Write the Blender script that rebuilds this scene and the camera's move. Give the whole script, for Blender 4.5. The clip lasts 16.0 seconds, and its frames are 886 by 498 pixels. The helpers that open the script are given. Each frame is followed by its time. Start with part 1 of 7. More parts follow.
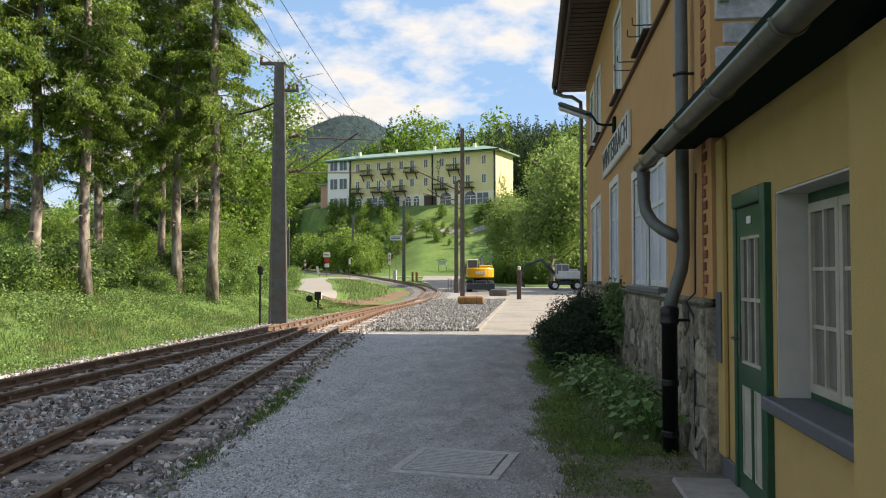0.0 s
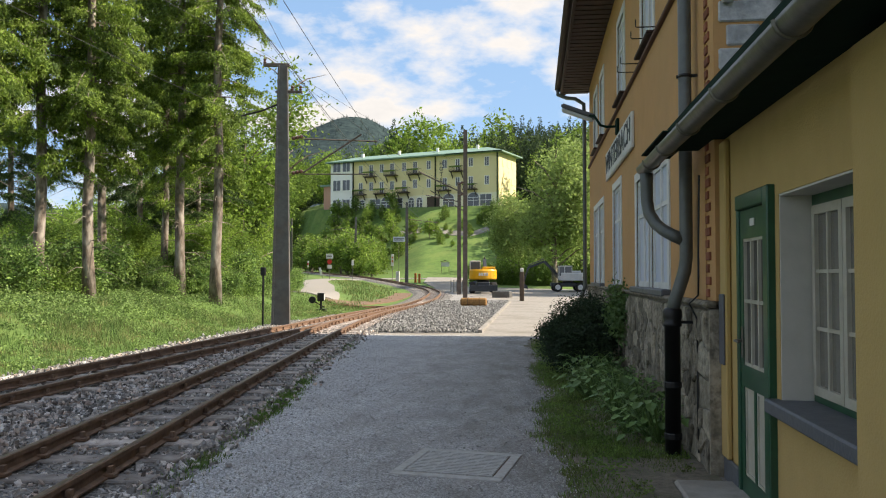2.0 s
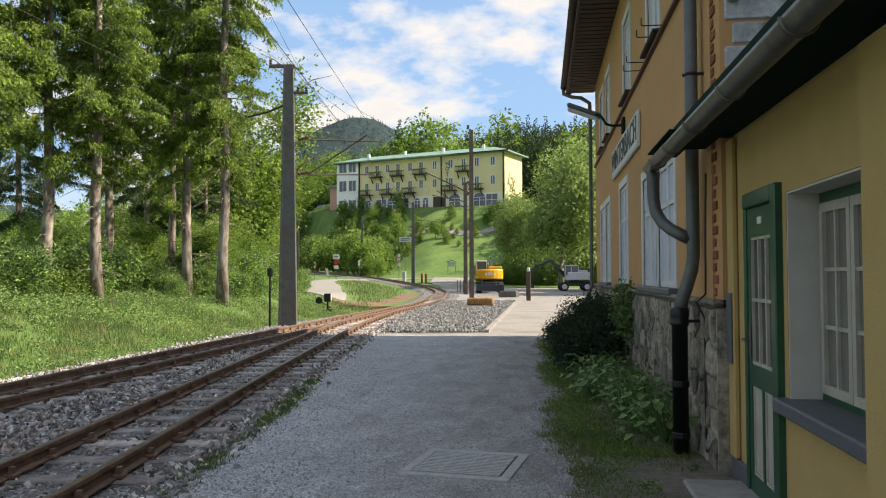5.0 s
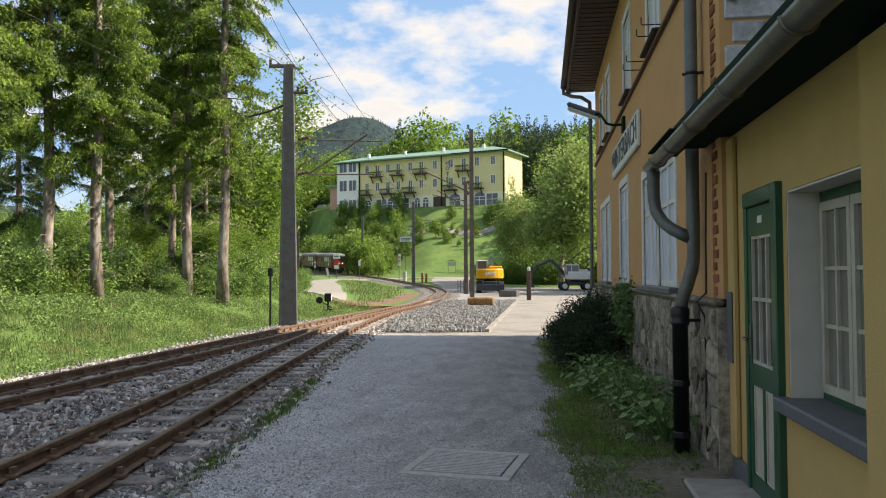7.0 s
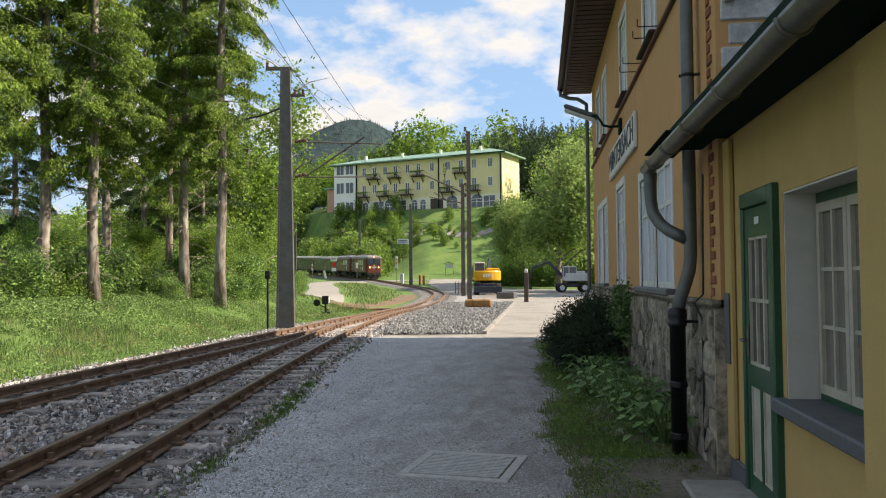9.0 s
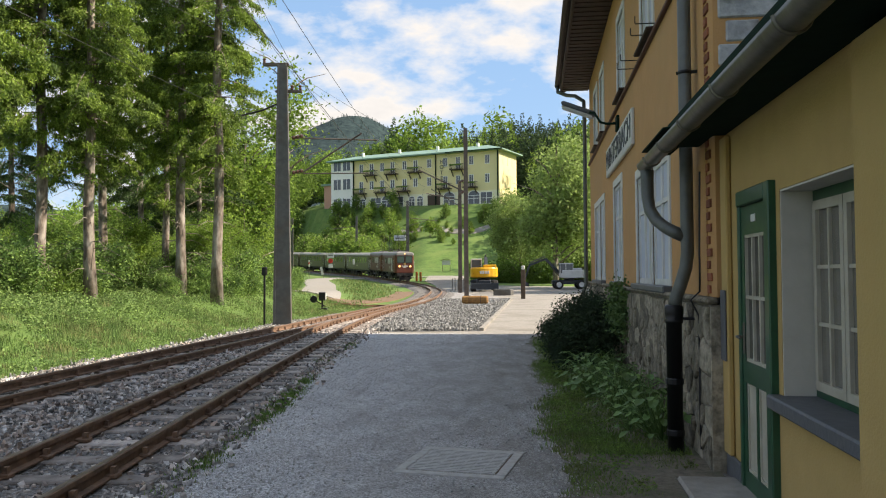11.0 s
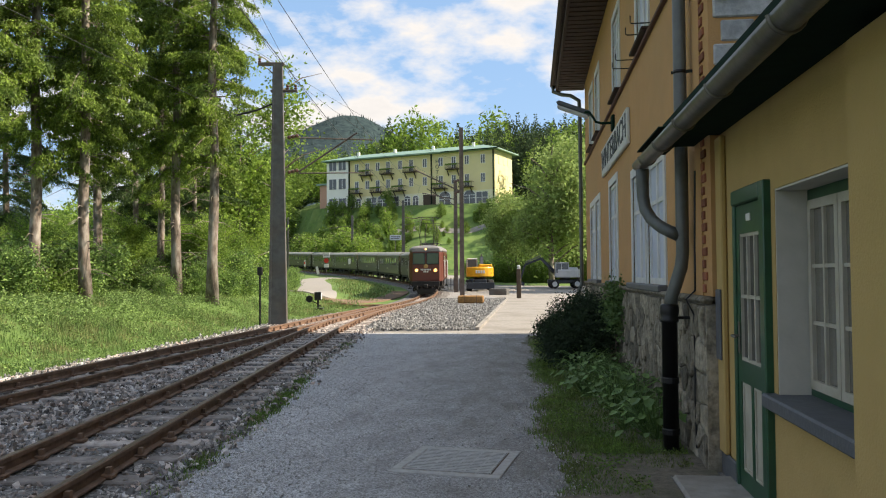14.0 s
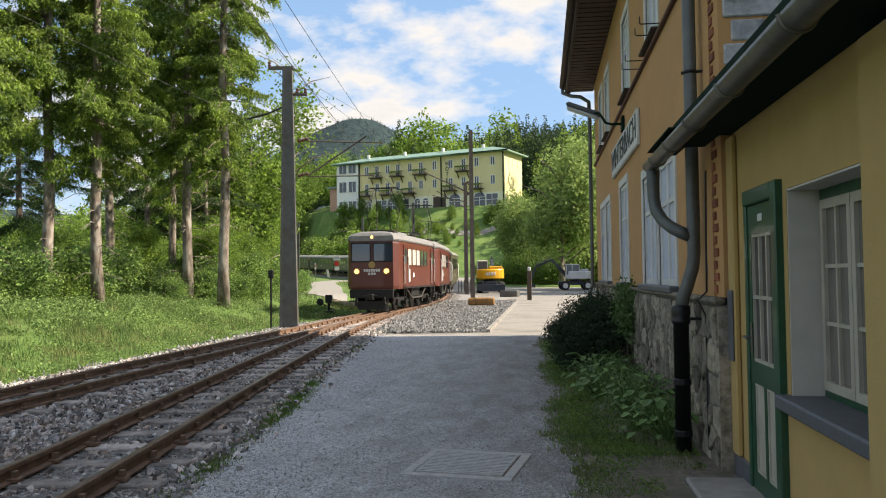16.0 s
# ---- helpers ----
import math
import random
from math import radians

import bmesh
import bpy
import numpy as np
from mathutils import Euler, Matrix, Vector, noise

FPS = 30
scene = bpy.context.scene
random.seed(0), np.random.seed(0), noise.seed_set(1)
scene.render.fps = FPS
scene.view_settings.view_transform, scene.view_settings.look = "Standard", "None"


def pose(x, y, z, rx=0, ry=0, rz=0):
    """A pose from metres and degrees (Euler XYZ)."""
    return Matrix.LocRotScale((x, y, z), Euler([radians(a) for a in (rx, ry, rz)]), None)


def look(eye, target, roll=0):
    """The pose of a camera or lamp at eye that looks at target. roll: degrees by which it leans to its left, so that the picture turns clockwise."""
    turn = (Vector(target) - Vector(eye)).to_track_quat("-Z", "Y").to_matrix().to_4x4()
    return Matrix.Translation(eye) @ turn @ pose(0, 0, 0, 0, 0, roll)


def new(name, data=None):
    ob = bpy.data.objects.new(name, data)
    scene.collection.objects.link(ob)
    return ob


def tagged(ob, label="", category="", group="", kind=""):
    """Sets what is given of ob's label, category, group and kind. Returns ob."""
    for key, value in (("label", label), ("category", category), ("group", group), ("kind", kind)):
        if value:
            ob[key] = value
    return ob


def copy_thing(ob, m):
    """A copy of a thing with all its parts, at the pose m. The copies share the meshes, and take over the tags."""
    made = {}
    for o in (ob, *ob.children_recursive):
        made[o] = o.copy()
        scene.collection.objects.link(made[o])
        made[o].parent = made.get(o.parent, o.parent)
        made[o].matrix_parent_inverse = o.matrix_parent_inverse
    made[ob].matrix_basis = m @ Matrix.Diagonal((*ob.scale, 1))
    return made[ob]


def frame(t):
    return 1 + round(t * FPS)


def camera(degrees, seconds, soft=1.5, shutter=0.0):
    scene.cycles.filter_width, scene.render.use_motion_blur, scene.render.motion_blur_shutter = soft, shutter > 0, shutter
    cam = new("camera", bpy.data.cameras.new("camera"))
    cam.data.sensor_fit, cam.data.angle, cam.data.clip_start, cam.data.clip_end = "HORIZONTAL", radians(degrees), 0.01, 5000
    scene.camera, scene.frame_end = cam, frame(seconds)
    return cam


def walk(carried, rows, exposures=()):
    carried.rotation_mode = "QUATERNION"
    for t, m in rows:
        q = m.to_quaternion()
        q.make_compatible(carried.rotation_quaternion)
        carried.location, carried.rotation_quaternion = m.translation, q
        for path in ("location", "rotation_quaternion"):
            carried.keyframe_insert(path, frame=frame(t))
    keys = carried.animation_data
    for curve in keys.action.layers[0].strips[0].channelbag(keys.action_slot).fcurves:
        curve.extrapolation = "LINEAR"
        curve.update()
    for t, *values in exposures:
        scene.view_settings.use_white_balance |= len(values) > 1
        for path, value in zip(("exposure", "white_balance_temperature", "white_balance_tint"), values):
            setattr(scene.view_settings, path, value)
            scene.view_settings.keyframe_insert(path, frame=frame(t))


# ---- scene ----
cam = camera(58.49, 16.0, soft=1.1)
walk(cam, [
    (0, pose(0, 0, 1.55, 91.882, 0.000, 6.439)),
    (0.5, pose(0, 0, 1.55, 91.884, -0.011, 6.444)),
    (1, pose(0, 0, 1.55, 92.044, -0.075, 6.515)),
    (1.5, pose(0, 0, 1.55, 92.119, -0.044, 6.569)),
    (2, pose(0, 0, 1.55, 91.993, -0.109, 6.642)),
    (2.5, pose(0, 0, 1.55, 91.831, -0.121, 6.645)),
    (3, pose(0, 0, 1.55, 91.819, -0.070, 6.624)),
    (3.5, pose(0, 0, 1.55, 91.905, -0.127, 6.632)),
    (4, pose(0, 0, 1.55, 92.070, -0.015, 6.879)),
    (6.5, pose(0, 0, 1.55, 91.833, 0.220, 7.176)),
    (7, pose(0, 0, 1.55, 91.963, 0.264, 7.137)),
    (7.5, pose(0, 0, 1.55, 92.010, 0.319, 7.111)),
    (8, pose(0, 0, 1.55, 91.965, 0.332, 6.975)),
    (8.5, pose(0, 0, 1.55, 92.023, 0.360, 6.911)),
    (9, pose(0, 0, 1.55, 92.116, 0.455, 6.951)),
    (11.5, pose(0, 0, 1.55, 91.841, 0.287, 6.659)),
    (12, pose(0, 0, 1.55, 91.911, 0.269, 6.614)),
    (12.5, pose(0, 0, 1.55, 91.909, 0.276, 6.610)),
    (13, pose(0, 0, 1.55, 91.908, 0.297, 6.437)),
    (13.5, pose(0, 0, 1.55, 91.827, 0.308, 6.379)),
    (14, pose(0, 0, 1.55, 91.838, 0.410, 6.420)),
    (14.5, pose(0, 0, 1.55, 91.996, 0.507, 6.511)),
    (15, pose(0, 0, 1.55, 92.150, 0.495, 6.631)),
    (15.5, pose(0, 0, 1.55, 92.152, 0.542, 6.688)),
    (16, pose(0, 0, 1.55, 92.009, 0.717, 7.174)),
], exposures=[(0, 0.99, 7300, 12.0), (16, 0.99, 7300, 12.0)])

# ---- light ----
SUN_AZ, SUN_EL = 5.0, 39.0      # degrees from +X towards +Y, and above the horizon
world = bpy.data.worlds.new("sky")
scene.world = world
world.use_nodes = True
wn, wl = world.node_tree.nodes, world.node_tree.links
wn.clear()
w_out = wn.new("ShaderNodeOutputWorld")
w_bg = wn.new("ShaderNodeBackground")
w_sky = wn.new("ShaderNodeTexSky")
w_sky.sky_type = "NISHITA"
w_sky.sun_disc = False
w_sky.sun_elevation = radians(SUN_EL)
w_sky.sun_rotation = radians(90 - SUN_AZ)
w_sky.air_density, w_sky.dust_density, w_sky.ozone_density = 1.0, 0.6, 1.5
w_co = wn.new("ShaderNodeTexCoord")
w_map = wn.new("ShaderNodeMapping")
w_map.inputs["Scale"].default_value = (3.6, 3.6, 7.6)
w_map.inputs["Location"].default_value = (0.35, 0.2, 0.9)
w_no = wn.new("ShaderNodeTexNoise")
w_no.inputs["Scale"].default_value = 1.9
w_no.inputs["Detail"].default_value = 9.0
w_no.inputs["Roughness"].default_value = 0.56
w_ramp = wn.new("ShaderNodeValToRGB")
w_ramp.color_ramp.elements[0].position, w_ramp.color_ramp.elements[1].position = 0.455, 0.60
w_mix = wn.new("ShaderNodeMixRGB")
w_tone = wn.new("ShaderNodeValToRGB")
w_tone.color_ramp.elements[0].position, w_tone.color_ramp.elements[1].position = 0.50, 0.80
w_tone.color_ramp.elements[0].color, w_tone.color_ramp.elements[1].color = (3.95, 4.0, 4.1, 1), (3.0, 3.12, 3.35, 1)
wl.new(w_no.outputs["Fac"], w_tone.inputs["Fac"])
wl.new(w_tone.outputs["Color"], w_mix.inputs["Color2"])
wl.new(w_co.outputs["Generated"], w_map.inputs["Vector"])
wl.new(w_map.outputs["Vector"], w_no.inputs["Vector"])
wl.new(w_no.outputs["Fac"], w_ramp.inputs["Fac"])
wl.new(w_ramp.outputs["Color"], w_mix.inputs["Fac"])
w_haze = wn.new("ShaderNodeMixRGB")
w_haze.inputs["Fac"].default_value = 0.75
w_haze.inputs["Color2"].default_value = (1.15, 2.15, 3.8, 1)
wl.new(w_sky.outputs["Color"], w_haze.inputs["Color1"])
wl.new(w_haze.outputs["Color"], w_mix.inputs["Color1"])
wl.new(w_mix.outputs["Color"], w_bg.inputs["Color"])
wl.new(w_bg.outputs["Background"], w_out.inputs["Surface"])
w_bg.inputs["Strength"].default_value = 0.13
sun_data = bpy.data.lights.new("sun", "SUN")
sun_data.energy, sun_data.angle, sun_data.color = 5.0, radians(0.55), (1.0, 0.93, 0.82)
sun = new("sun", sun_data)
ca, sa, ce, se = math.cos(radians(SUN_AZ)), math.sin(radians(SUN_AZ)), math.cos(radians(SUN_EL)), math.sin(radians(SUN_EL))
sun.matrix_world = look((60 * ca, 60 * sa + 10, 50), (60 * ca - ce * ca, 60 * sa + 10 - ce * sa, 50 - se))

# ---- materials ----
def mat(name, c1, c2=None, scale=6.0, rough=0.8, metal=0.0, bump=0.0, bump_scale=None, c3=None, c3_scale=0.6, c3_amt=0.5,
        per_object=0.0, stretch=(1, 1, 1), spec=0.4, per_island=0.0, translucent=0.0, coat=0.0, tight=0.18):
    m = bpy.data.materials.new(name)
    m.use_nodes = True
    n, l = m.node_tree.nodes, m.node_tree.links
    b = n["Principled BSDF"]
    b.inputs["Roughness"].default_value = rough
    b.inputs["Metallic"].default_value = metal
    b.inputs["Specular IOR Level"].default_value = spec
    b.inputs["Coat Weight"].default_value = coat
    c2 = c2 or tuple(v * 0.8 for v in c1)
    co = n.new("ShaderNodeTexCoord")
    geo = n.new("ShaderNodeNewGeometry")
    mp = n.new("ShaderNodeMapping")
    mp.inputs["Scale"].default_value = stretch
    l.new(geo.outputs["Position"], mp.inputs["Vector"])
    if per_object < 0:
        l.new(co.outputs["Object"], mp.inputs["Vector"])
    no = n.new("ShaderNodeTexNoise")
    no.inputs["Scale"].default_value, no.inputs["Detail"].default_value = scale, 6
    no.inputs["Roughness"].default_value = 0.65
    l.new(mp.outputs["Vector"], no.inputs["Vector"])
    rp = n.new("ShaderNodeValToRGB")
    rp.color_ramp.elements[0].position, rp.color_ramp.elements[1].position = 0.5 - tight, 0.5 + tight
    rp.color_ramp.elements[0].color, rp.color_ramp.elements[1].color = (*c2, 1), (*c1, 1)
    l.new(no.outputs["Fac"], rp.inputs["Fac"])
    col = rp.outputs["Color"]
    if c3:
        n3 = n.new("ShaderNodeTexNoise")
        n3.inputs["Scale"].default_value, n3.inputs["Detail"].default_value = c3_scale, 5
        l.new(mp.outputs["Vector"], n3.inputs["Vector"])
        r3 = n.new("ShaderNodeValToRGB")
        r3.color_ramp.elements[0].position, r3.color_ramp.elements[1].position = 0.47, 0.66
        r3.color_ramp.elements[1].color = (c3_amt, c3_amt, c3_amt, 1)
        l.new(n3.outputs["Fac"], r3.inputs["Fac"])
        mx = n.new("ShaderNodeMixRGB")
        mx.inputs["Color2"].default_value = (*c3, 1)
        l.new(r3.outputs["Color"], mx.inputs["Fac"])
        l.new(col, mx.inputs["Color1"])
        col = mx.outputs["Color"]
    vary = max(per_object, 0) or per_island
    if vary:
        hs = n.new("ShaderNodeHueSaturation")
        mr = n.new("ShaderNodeMapRange")
        mr.inputs["To Min"].default_value, mr.inputs["To Max"].default_value = 1 - vary, 1 + vary
        if per_island:
            src = geo.outputs["Random Per Island"]
        else:
            src = n.new("ShaderNodeObjectInfo").outputs["Random"]
        l.new(src, mr.inputs["Value"])
        l.new(mr.outputs["Result"], hs.inputs["Value"])
        l.new(col, hs.inputs["Color"])
        col = hs.outputs["Color"]
    l.new(col, b.inputs["Base Color"])
    if bump:
        nb = n.new("ShaderNodeTexNoise")
        nb.inputs["Scale"].default_value, nb.inputs["Detail"].default_value = bump_scale or scale * 3, 4
        l.new(mp.outputs["Vector"], nb.inputs["Vector"])
        bp = n.new("ShaderNodeBump")
        bp.inputs["Strength"].default_value = min(1.0, bump)
        bp.inputs["Distance"].default_value = 0.02
        l.new(nb.outputs["Fac"], bp.inputs["Height"])
        l.new(bp.outputs["Normal"], b.inputs["Normal"])
    if translucent:
        tl = n.new("ShaderNodeBsdfTranslucent")
        l.new(col, tl.inputs["Color"])
        ms = n.new("ShaderNodeMixShader")
        ms.inputs["Fac"].default_value = translucent
        l.new(b.outputs["BSDF"], ms.inputs[1])
        l.new(tl.outputs["BSDF"], ms.inputs[2])
        l.new(ms.outputs["Shader"], n["Material Output"].inputs["Surface"])
    return m


def glow(name, color, strength):
    m = bpy.data.materials.new(name)
    m.use_nodes = True
    b = m.node_tree.nodes["Principled BSDF"]
    b.inputs["Base Color"].default_value = (*color, 1)
    b.inputs["Emission Color"].default_value = (*color, 1)
    b.inputs["Emission Strength"].default_value = strength
    return m


def glass_mat(name, color, rough=0.03):
    m = bpy.data.materials.new(name)
    m.use_nodes = True
    b = m.node_tree.nodes["Principled BSDF"]
    b.inputs["Base Color"].default_value = (*color, 1)
    b.inputs["Roughness"].default_value = rough
    b.inputs["Specular IOR Level"].default_value = 0.9
    b.inputs["Coat Weight"].default_value = 0.6
    return m


def gravel_mat(name, dark, light, dust_dark, cell):
    """Fine loose chippings: stones of random tone, with dusty patches and a painted darkening towards the building."""
    m = bpy.data.materials.new(name)
    m.use_nodes = True
    n, l = m.node_tree.nodes, m.node_tree.links
    b = n["Principled BSDF"]
    b.inputs["Roughness"].default_value = 0.95
    b.inputs["Specular IOR Level"].default_value = 0.25
    geo = n.new("ShaderNodeNewGeometry")
    cells, fine = n.new("ShaderNodeTexVoronoi"), n.new("ShaderNodeTexVoronoi")
    cells.inputs["Scale"].default_value, fine.inputs["Scale"].default_value = cell, cell * 2.3
    tone, tone2 = n.new("ShaderNodeSeparateColor"), n.new("ShaderNodeSeparateColor")
    for v, t in ((cells, tone), (fine, tone2)):
        l.new(geo.outputs["Position"], v.inputs["Vector"])
        l.new(v.outputs["Color"], t.inputs["Color"])
    half = n.new("ShaderNodeMath")
    half.operation = "MULTIPLY_ADD"
    half.inputs[1].default_value = 0.6
    l.new(tone.outputs["Red"], half.inputs[0])
    part2 = n.new("ShaderNodeMath")
    part2.operation = "MULTIPLY"
    part2.inputs[1].default_value = 0.4
    l.new(tone2.outputs["Red"], part2.inputs[0])
    l.new(part2.outputs["Value"], half.inputs[2])
    rp = n.new("ShaderNodeValToRGB")
    rp.color_ramp.elements[0].position, rp.color_ramp.elements[1].position = 0.14, 0.9
    rp.color_ramp.elements[0].color, rp.color_ramp.elements[1].color = (*dark, 1), (*light, 1)
    l.new(half.outputs["Value"], rp.inputs["Fac"])
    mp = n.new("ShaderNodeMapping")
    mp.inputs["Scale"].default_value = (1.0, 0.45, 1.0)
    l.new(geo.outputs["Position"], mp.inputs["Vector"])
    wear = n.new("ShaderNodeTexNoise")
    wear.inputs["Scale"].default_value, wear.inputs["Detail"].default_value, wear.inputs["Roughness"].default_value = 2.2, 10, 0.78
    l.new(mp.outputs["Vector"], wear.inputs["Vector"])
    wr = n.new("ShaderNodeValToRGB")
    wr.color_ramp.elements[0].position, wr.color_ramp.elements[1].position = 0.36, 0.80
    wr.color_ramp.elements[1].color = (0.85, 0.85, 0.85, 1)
    # Gradient along x: brightness drop towards the building, put into the gravel colour.
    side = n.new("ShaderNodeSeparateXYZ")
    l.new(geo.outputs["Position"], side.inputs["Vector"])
    side_darken = n.new("ShaderNodeMapRange")
    side_darken.inputs["From Min"].default_value, side_darken.inputs["From Max"].default_value = -3.0, 0.4
    side_darken.inputs["To Min"].default_value, side_darken.inputs["To Max"].default_value = -0.14, 0.23
    l.new(side.outputs["X"], side_darken.inputs["Value"])
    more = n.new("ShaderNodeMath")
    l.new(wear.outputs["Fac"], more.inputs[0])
    l.new(side_darken.outputs["Result"], more.inputs[1])
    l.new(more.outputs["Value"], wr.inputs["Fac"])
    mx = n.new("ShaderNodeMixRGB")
    mx.inputs["Color2"].default_value = (*dust_dark, 1)
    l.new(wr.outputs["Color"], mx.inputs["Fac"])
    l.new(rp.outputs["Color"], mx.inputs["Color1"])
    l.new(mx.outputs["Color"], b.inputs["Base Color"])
    bp = n.new("ShaderNodeBump")
    bp.inputs["Strength"].default_value, bp.inputs["Distance"].default_value = 0.6, 0.008
    bp.invert = True
    l.new(cells.outputs["Distance"], bp.inputs["Height"])
    l.new(bp.outputs["Normal"], b.inputs["Normal"])
    return m


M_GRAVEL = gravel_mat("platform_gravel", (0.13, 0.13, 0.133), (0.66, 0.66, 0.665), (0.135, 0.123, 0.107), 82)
M_CONC = mat("concrete_paving", (0.32, 0.30, 0.272), (0.215, 0.20, 0.18), 7, 0.9, bump=0.35, c3=(0.16, 0.147, 0.122), c3_scale=0.7, c3_amt=0.6)
M_ROAD = mat("road_surface", (0.29, 0.275, 0.255), (0.24, 0.225, 0.205), 4, 0.9, bump=0.3, c3=(0.28, 0.26, 0.23), c3_scale=0.2)
M_BALLAST_BED = mat("ballast_bed", (0.24, 0.228, 0.218), (0.05, 0.047, 0.044), 24, 0.95, tight=0.10, bump=1.0, bump_scale=30)
M_STONE = mat("ballast_stone", (0.47, 0.445, 0.425), (0.19, 0.174, 0.162), 12, 0.9, bump=0.4, bump_scale=40, per_island=0.8, c3=(0.29, 0.20, 0.15), c3_scale=3.5, c3_amt=0.8)
M_HEAP = mat("gravel_bed", (0.33, 0.325, 0.32), (0.18, 0.176, 0.172), 20, 0.95, bump=0.6, bump_scale=30)
M_GRASS = mat("meadow", (0.105, 0.185, 0.036), (0.06, 0.115, 0.024), 1.6, 0.95, bump=0.9, bump_scale=11, c3=(0.15, 0.205, 0.05), c3_scale=0.25, c3_amt=0.6)
M_BLADE = mat("grass_blade", (0.15, 0.235, 0.07), (0.075, 0.14, 0.04), 1.1, 0.8, per_island=0.5, translucent=0.45, c3=(0.29, 0.255, 0.12), c3_scale=1.3, c3_amt=0.75)
M_EARTH = mat("rusty_earth", (0.215, 0.14, 0.092), (0.13, 0.085, 0.058), 5, 0.95, bump=0.6)
M_RAIL = mat("rail_rust", (0.235, 0.142, 0.092), (0.125, 0.077, 0.052), 9, 0.75, 0.15, bump=0.3)
M_RAILTOP = mat("rail_running_surface", (0.27, 0.20, 0.16), (0.17, 0.115, 0.09), 6, 0.42, 0.75)
M_SLEEPER = mat("sleeper_wood", (0.45, 0.40, 0.365), (0.18, 0.152, 0.135), 7, 0.9, bump=0.7, bump_scale=18, per_object=0.4)
M_PLASTER = mat("ochre_plaster", (0.47, 0.262, 0.108), (0.42, 0.233, 0.096), 3, 0.92, bump=0.25, bump_scale=60, c3=(0.38, 0.235, 0.105), c3_scale=0.5, c3_amt=0.5)
M_PLASTER_Y = mat("yellow_plaster", (0.43, 0.298, 0.115), (0.385, 0.265, 0.10), 3, 0.92, bump=0.2, bump_scale=70, c3=(0.36, 0.27, 0.095), c3_scale=0.5, c3_amt=0.5)
M_WHITE = mat("white_paint", (0.60, 0.60, 0.58), (0.50, 0.50, 0.48), 5, 0.6, bump=0.1)
M_PALE = mat("pale_blue_shutter", (0.46, 0.50, 0.58), (0.40, 0.44, 0.52), 6, 0.6)
M_GREEN = mat("green_paint", (0.012, 0.075, 0.035), (0.008, 0.05, 0.024), 8, 0.45, coat=0.2, c3=(0.02, 0.06, 0.035), c3_scale=3)
M_DKGREEN = mat("dark_green_paint", (0.006, 0.022, 0.014), (0.004, 0.014, 0.009), 8, 0.9, spec=0.1)
M_ZINC = mat("weathered_zinc", (0.185, 0.18, 0.16), (0.11, 0.106, 0.09), 5, 0.45, 0.75, bump=0.15, c3=(0.12, 0.112, 0.09), c3_scale=2.5, c3_amt=0.7)
M_PIPE = mat("painted_pipe", (0.11, 0.12, 0.11), (0.075, 0.08, 0.075), 5, 0.45, 0.2)
M_BLACK = mat("black_iron", (0.012, 0.012, 0.013), (0.007, 0.007, 0.008), 8, 0.4, 0.2)
M_SOFFIT = mat("dark_soffit_boards", (0.055, 0.028, 0.02), (0.03, 0.017, 0.013), 5, 0.75, per_object=0.2)
M_ROOFTILE = mat("dark_roof", (0.06, 0.035, 0.03), (0.035, 0.025, 0.022), 6, 0.7)
M_MASON = mat("plinth_stone", (0.285, 0.25, 0.19), (0.09, 0.079, 0.058), 11, 0.92, bump=1.0, bump_scale=22, tight=0.14, c3=(0.15, 0.135, 0.10), c3_scale=1.6, c3_amt=0.7, per_object=0.5)
M_MORTAR = mat("mortar", (0.20, 0.185, 0.155), (0.09, 0.083, 0.07), 12, 0.95, bump=0.7, c3=(0.12, 0.11, 0.09), c3_scale=1.3, c3_amt=0.6)
M_BRICK = mat("red_brick", (0.27, 0.095, 0.05), (0.17, 0.058, 0.032), 8, 0.9, bump=0.4, per_object=0.3)
M_SILL = mat("slate_sill", (0.105, 0.11, 0.12), (0.075, 0.08, 0.09), 10, 0.55, bump=0.15)
M_GLASS = glass_mat("window_glass", (0.018, 0.022, 0.024))
M_SHINGLE = mat("grey_cladding", (0.46, 0.47, 0.48), (0.24, 0.25, 0.255), 9, 0.8, bump=0.5, bump_scale=18, c3=(0.15, 0.16, 0.165), c3_scale=5, c3_amt=0.9, per_object=0.12)
M_BARK = mat("spruce_bark", (0.235, 0.19, 0.155), (0.06, 0.046, 0.038), 7, 0.95, bump=1.0, bump_scale=16, stretch=(1, 1, 0.35), c3=(0.42, 0.385, 0.34), c3_scale=4.5, c3_amt=0.65)
M_NEEDLE = mat("spruce_needles", (0.235, 0.34, 0.052), (0.075, 0.125, 0.034), 1.5, 0.8, per_island=0.35, translucent=0.42, tight=0.13)
M_NEEDLE_DK = mat("dark_spruce_needles", (0.12, 0.19, 0.06), (0.05, 0.09, 0.035), 1.2, 0.85, per_island=0.4, translucent=0.45)
M_LEAF = mat("beech_leaves", (0.25, 0.37, 0.06), (0.10, 0.18, 0.035), 1.1, 0.7, per_island=0.4, translucent=0.5, tight=0.14)
M_UNDERWOOD = mat("underwood_leaves", (0.24, 0.37, 0.09), (0.07, 0.14, 0.042), 2.2, 0.65, per_island=0.45, translucent=0.4, tight=0.12)
M_LEAF_DK = mat("deep_green_leaves", (0.17, 0.26, 0.045), (0.10, 0.17, 0.03), 0.5, 0.75, per_island=0.35, translucent=0.45)
M_LEAF_GREY = mat("willow_leaves", (0.31, 0.41, 0.13), (0.21, 0.29, 0.09), 0.6, 0.75, per_island=0.3, translucent=0.5)
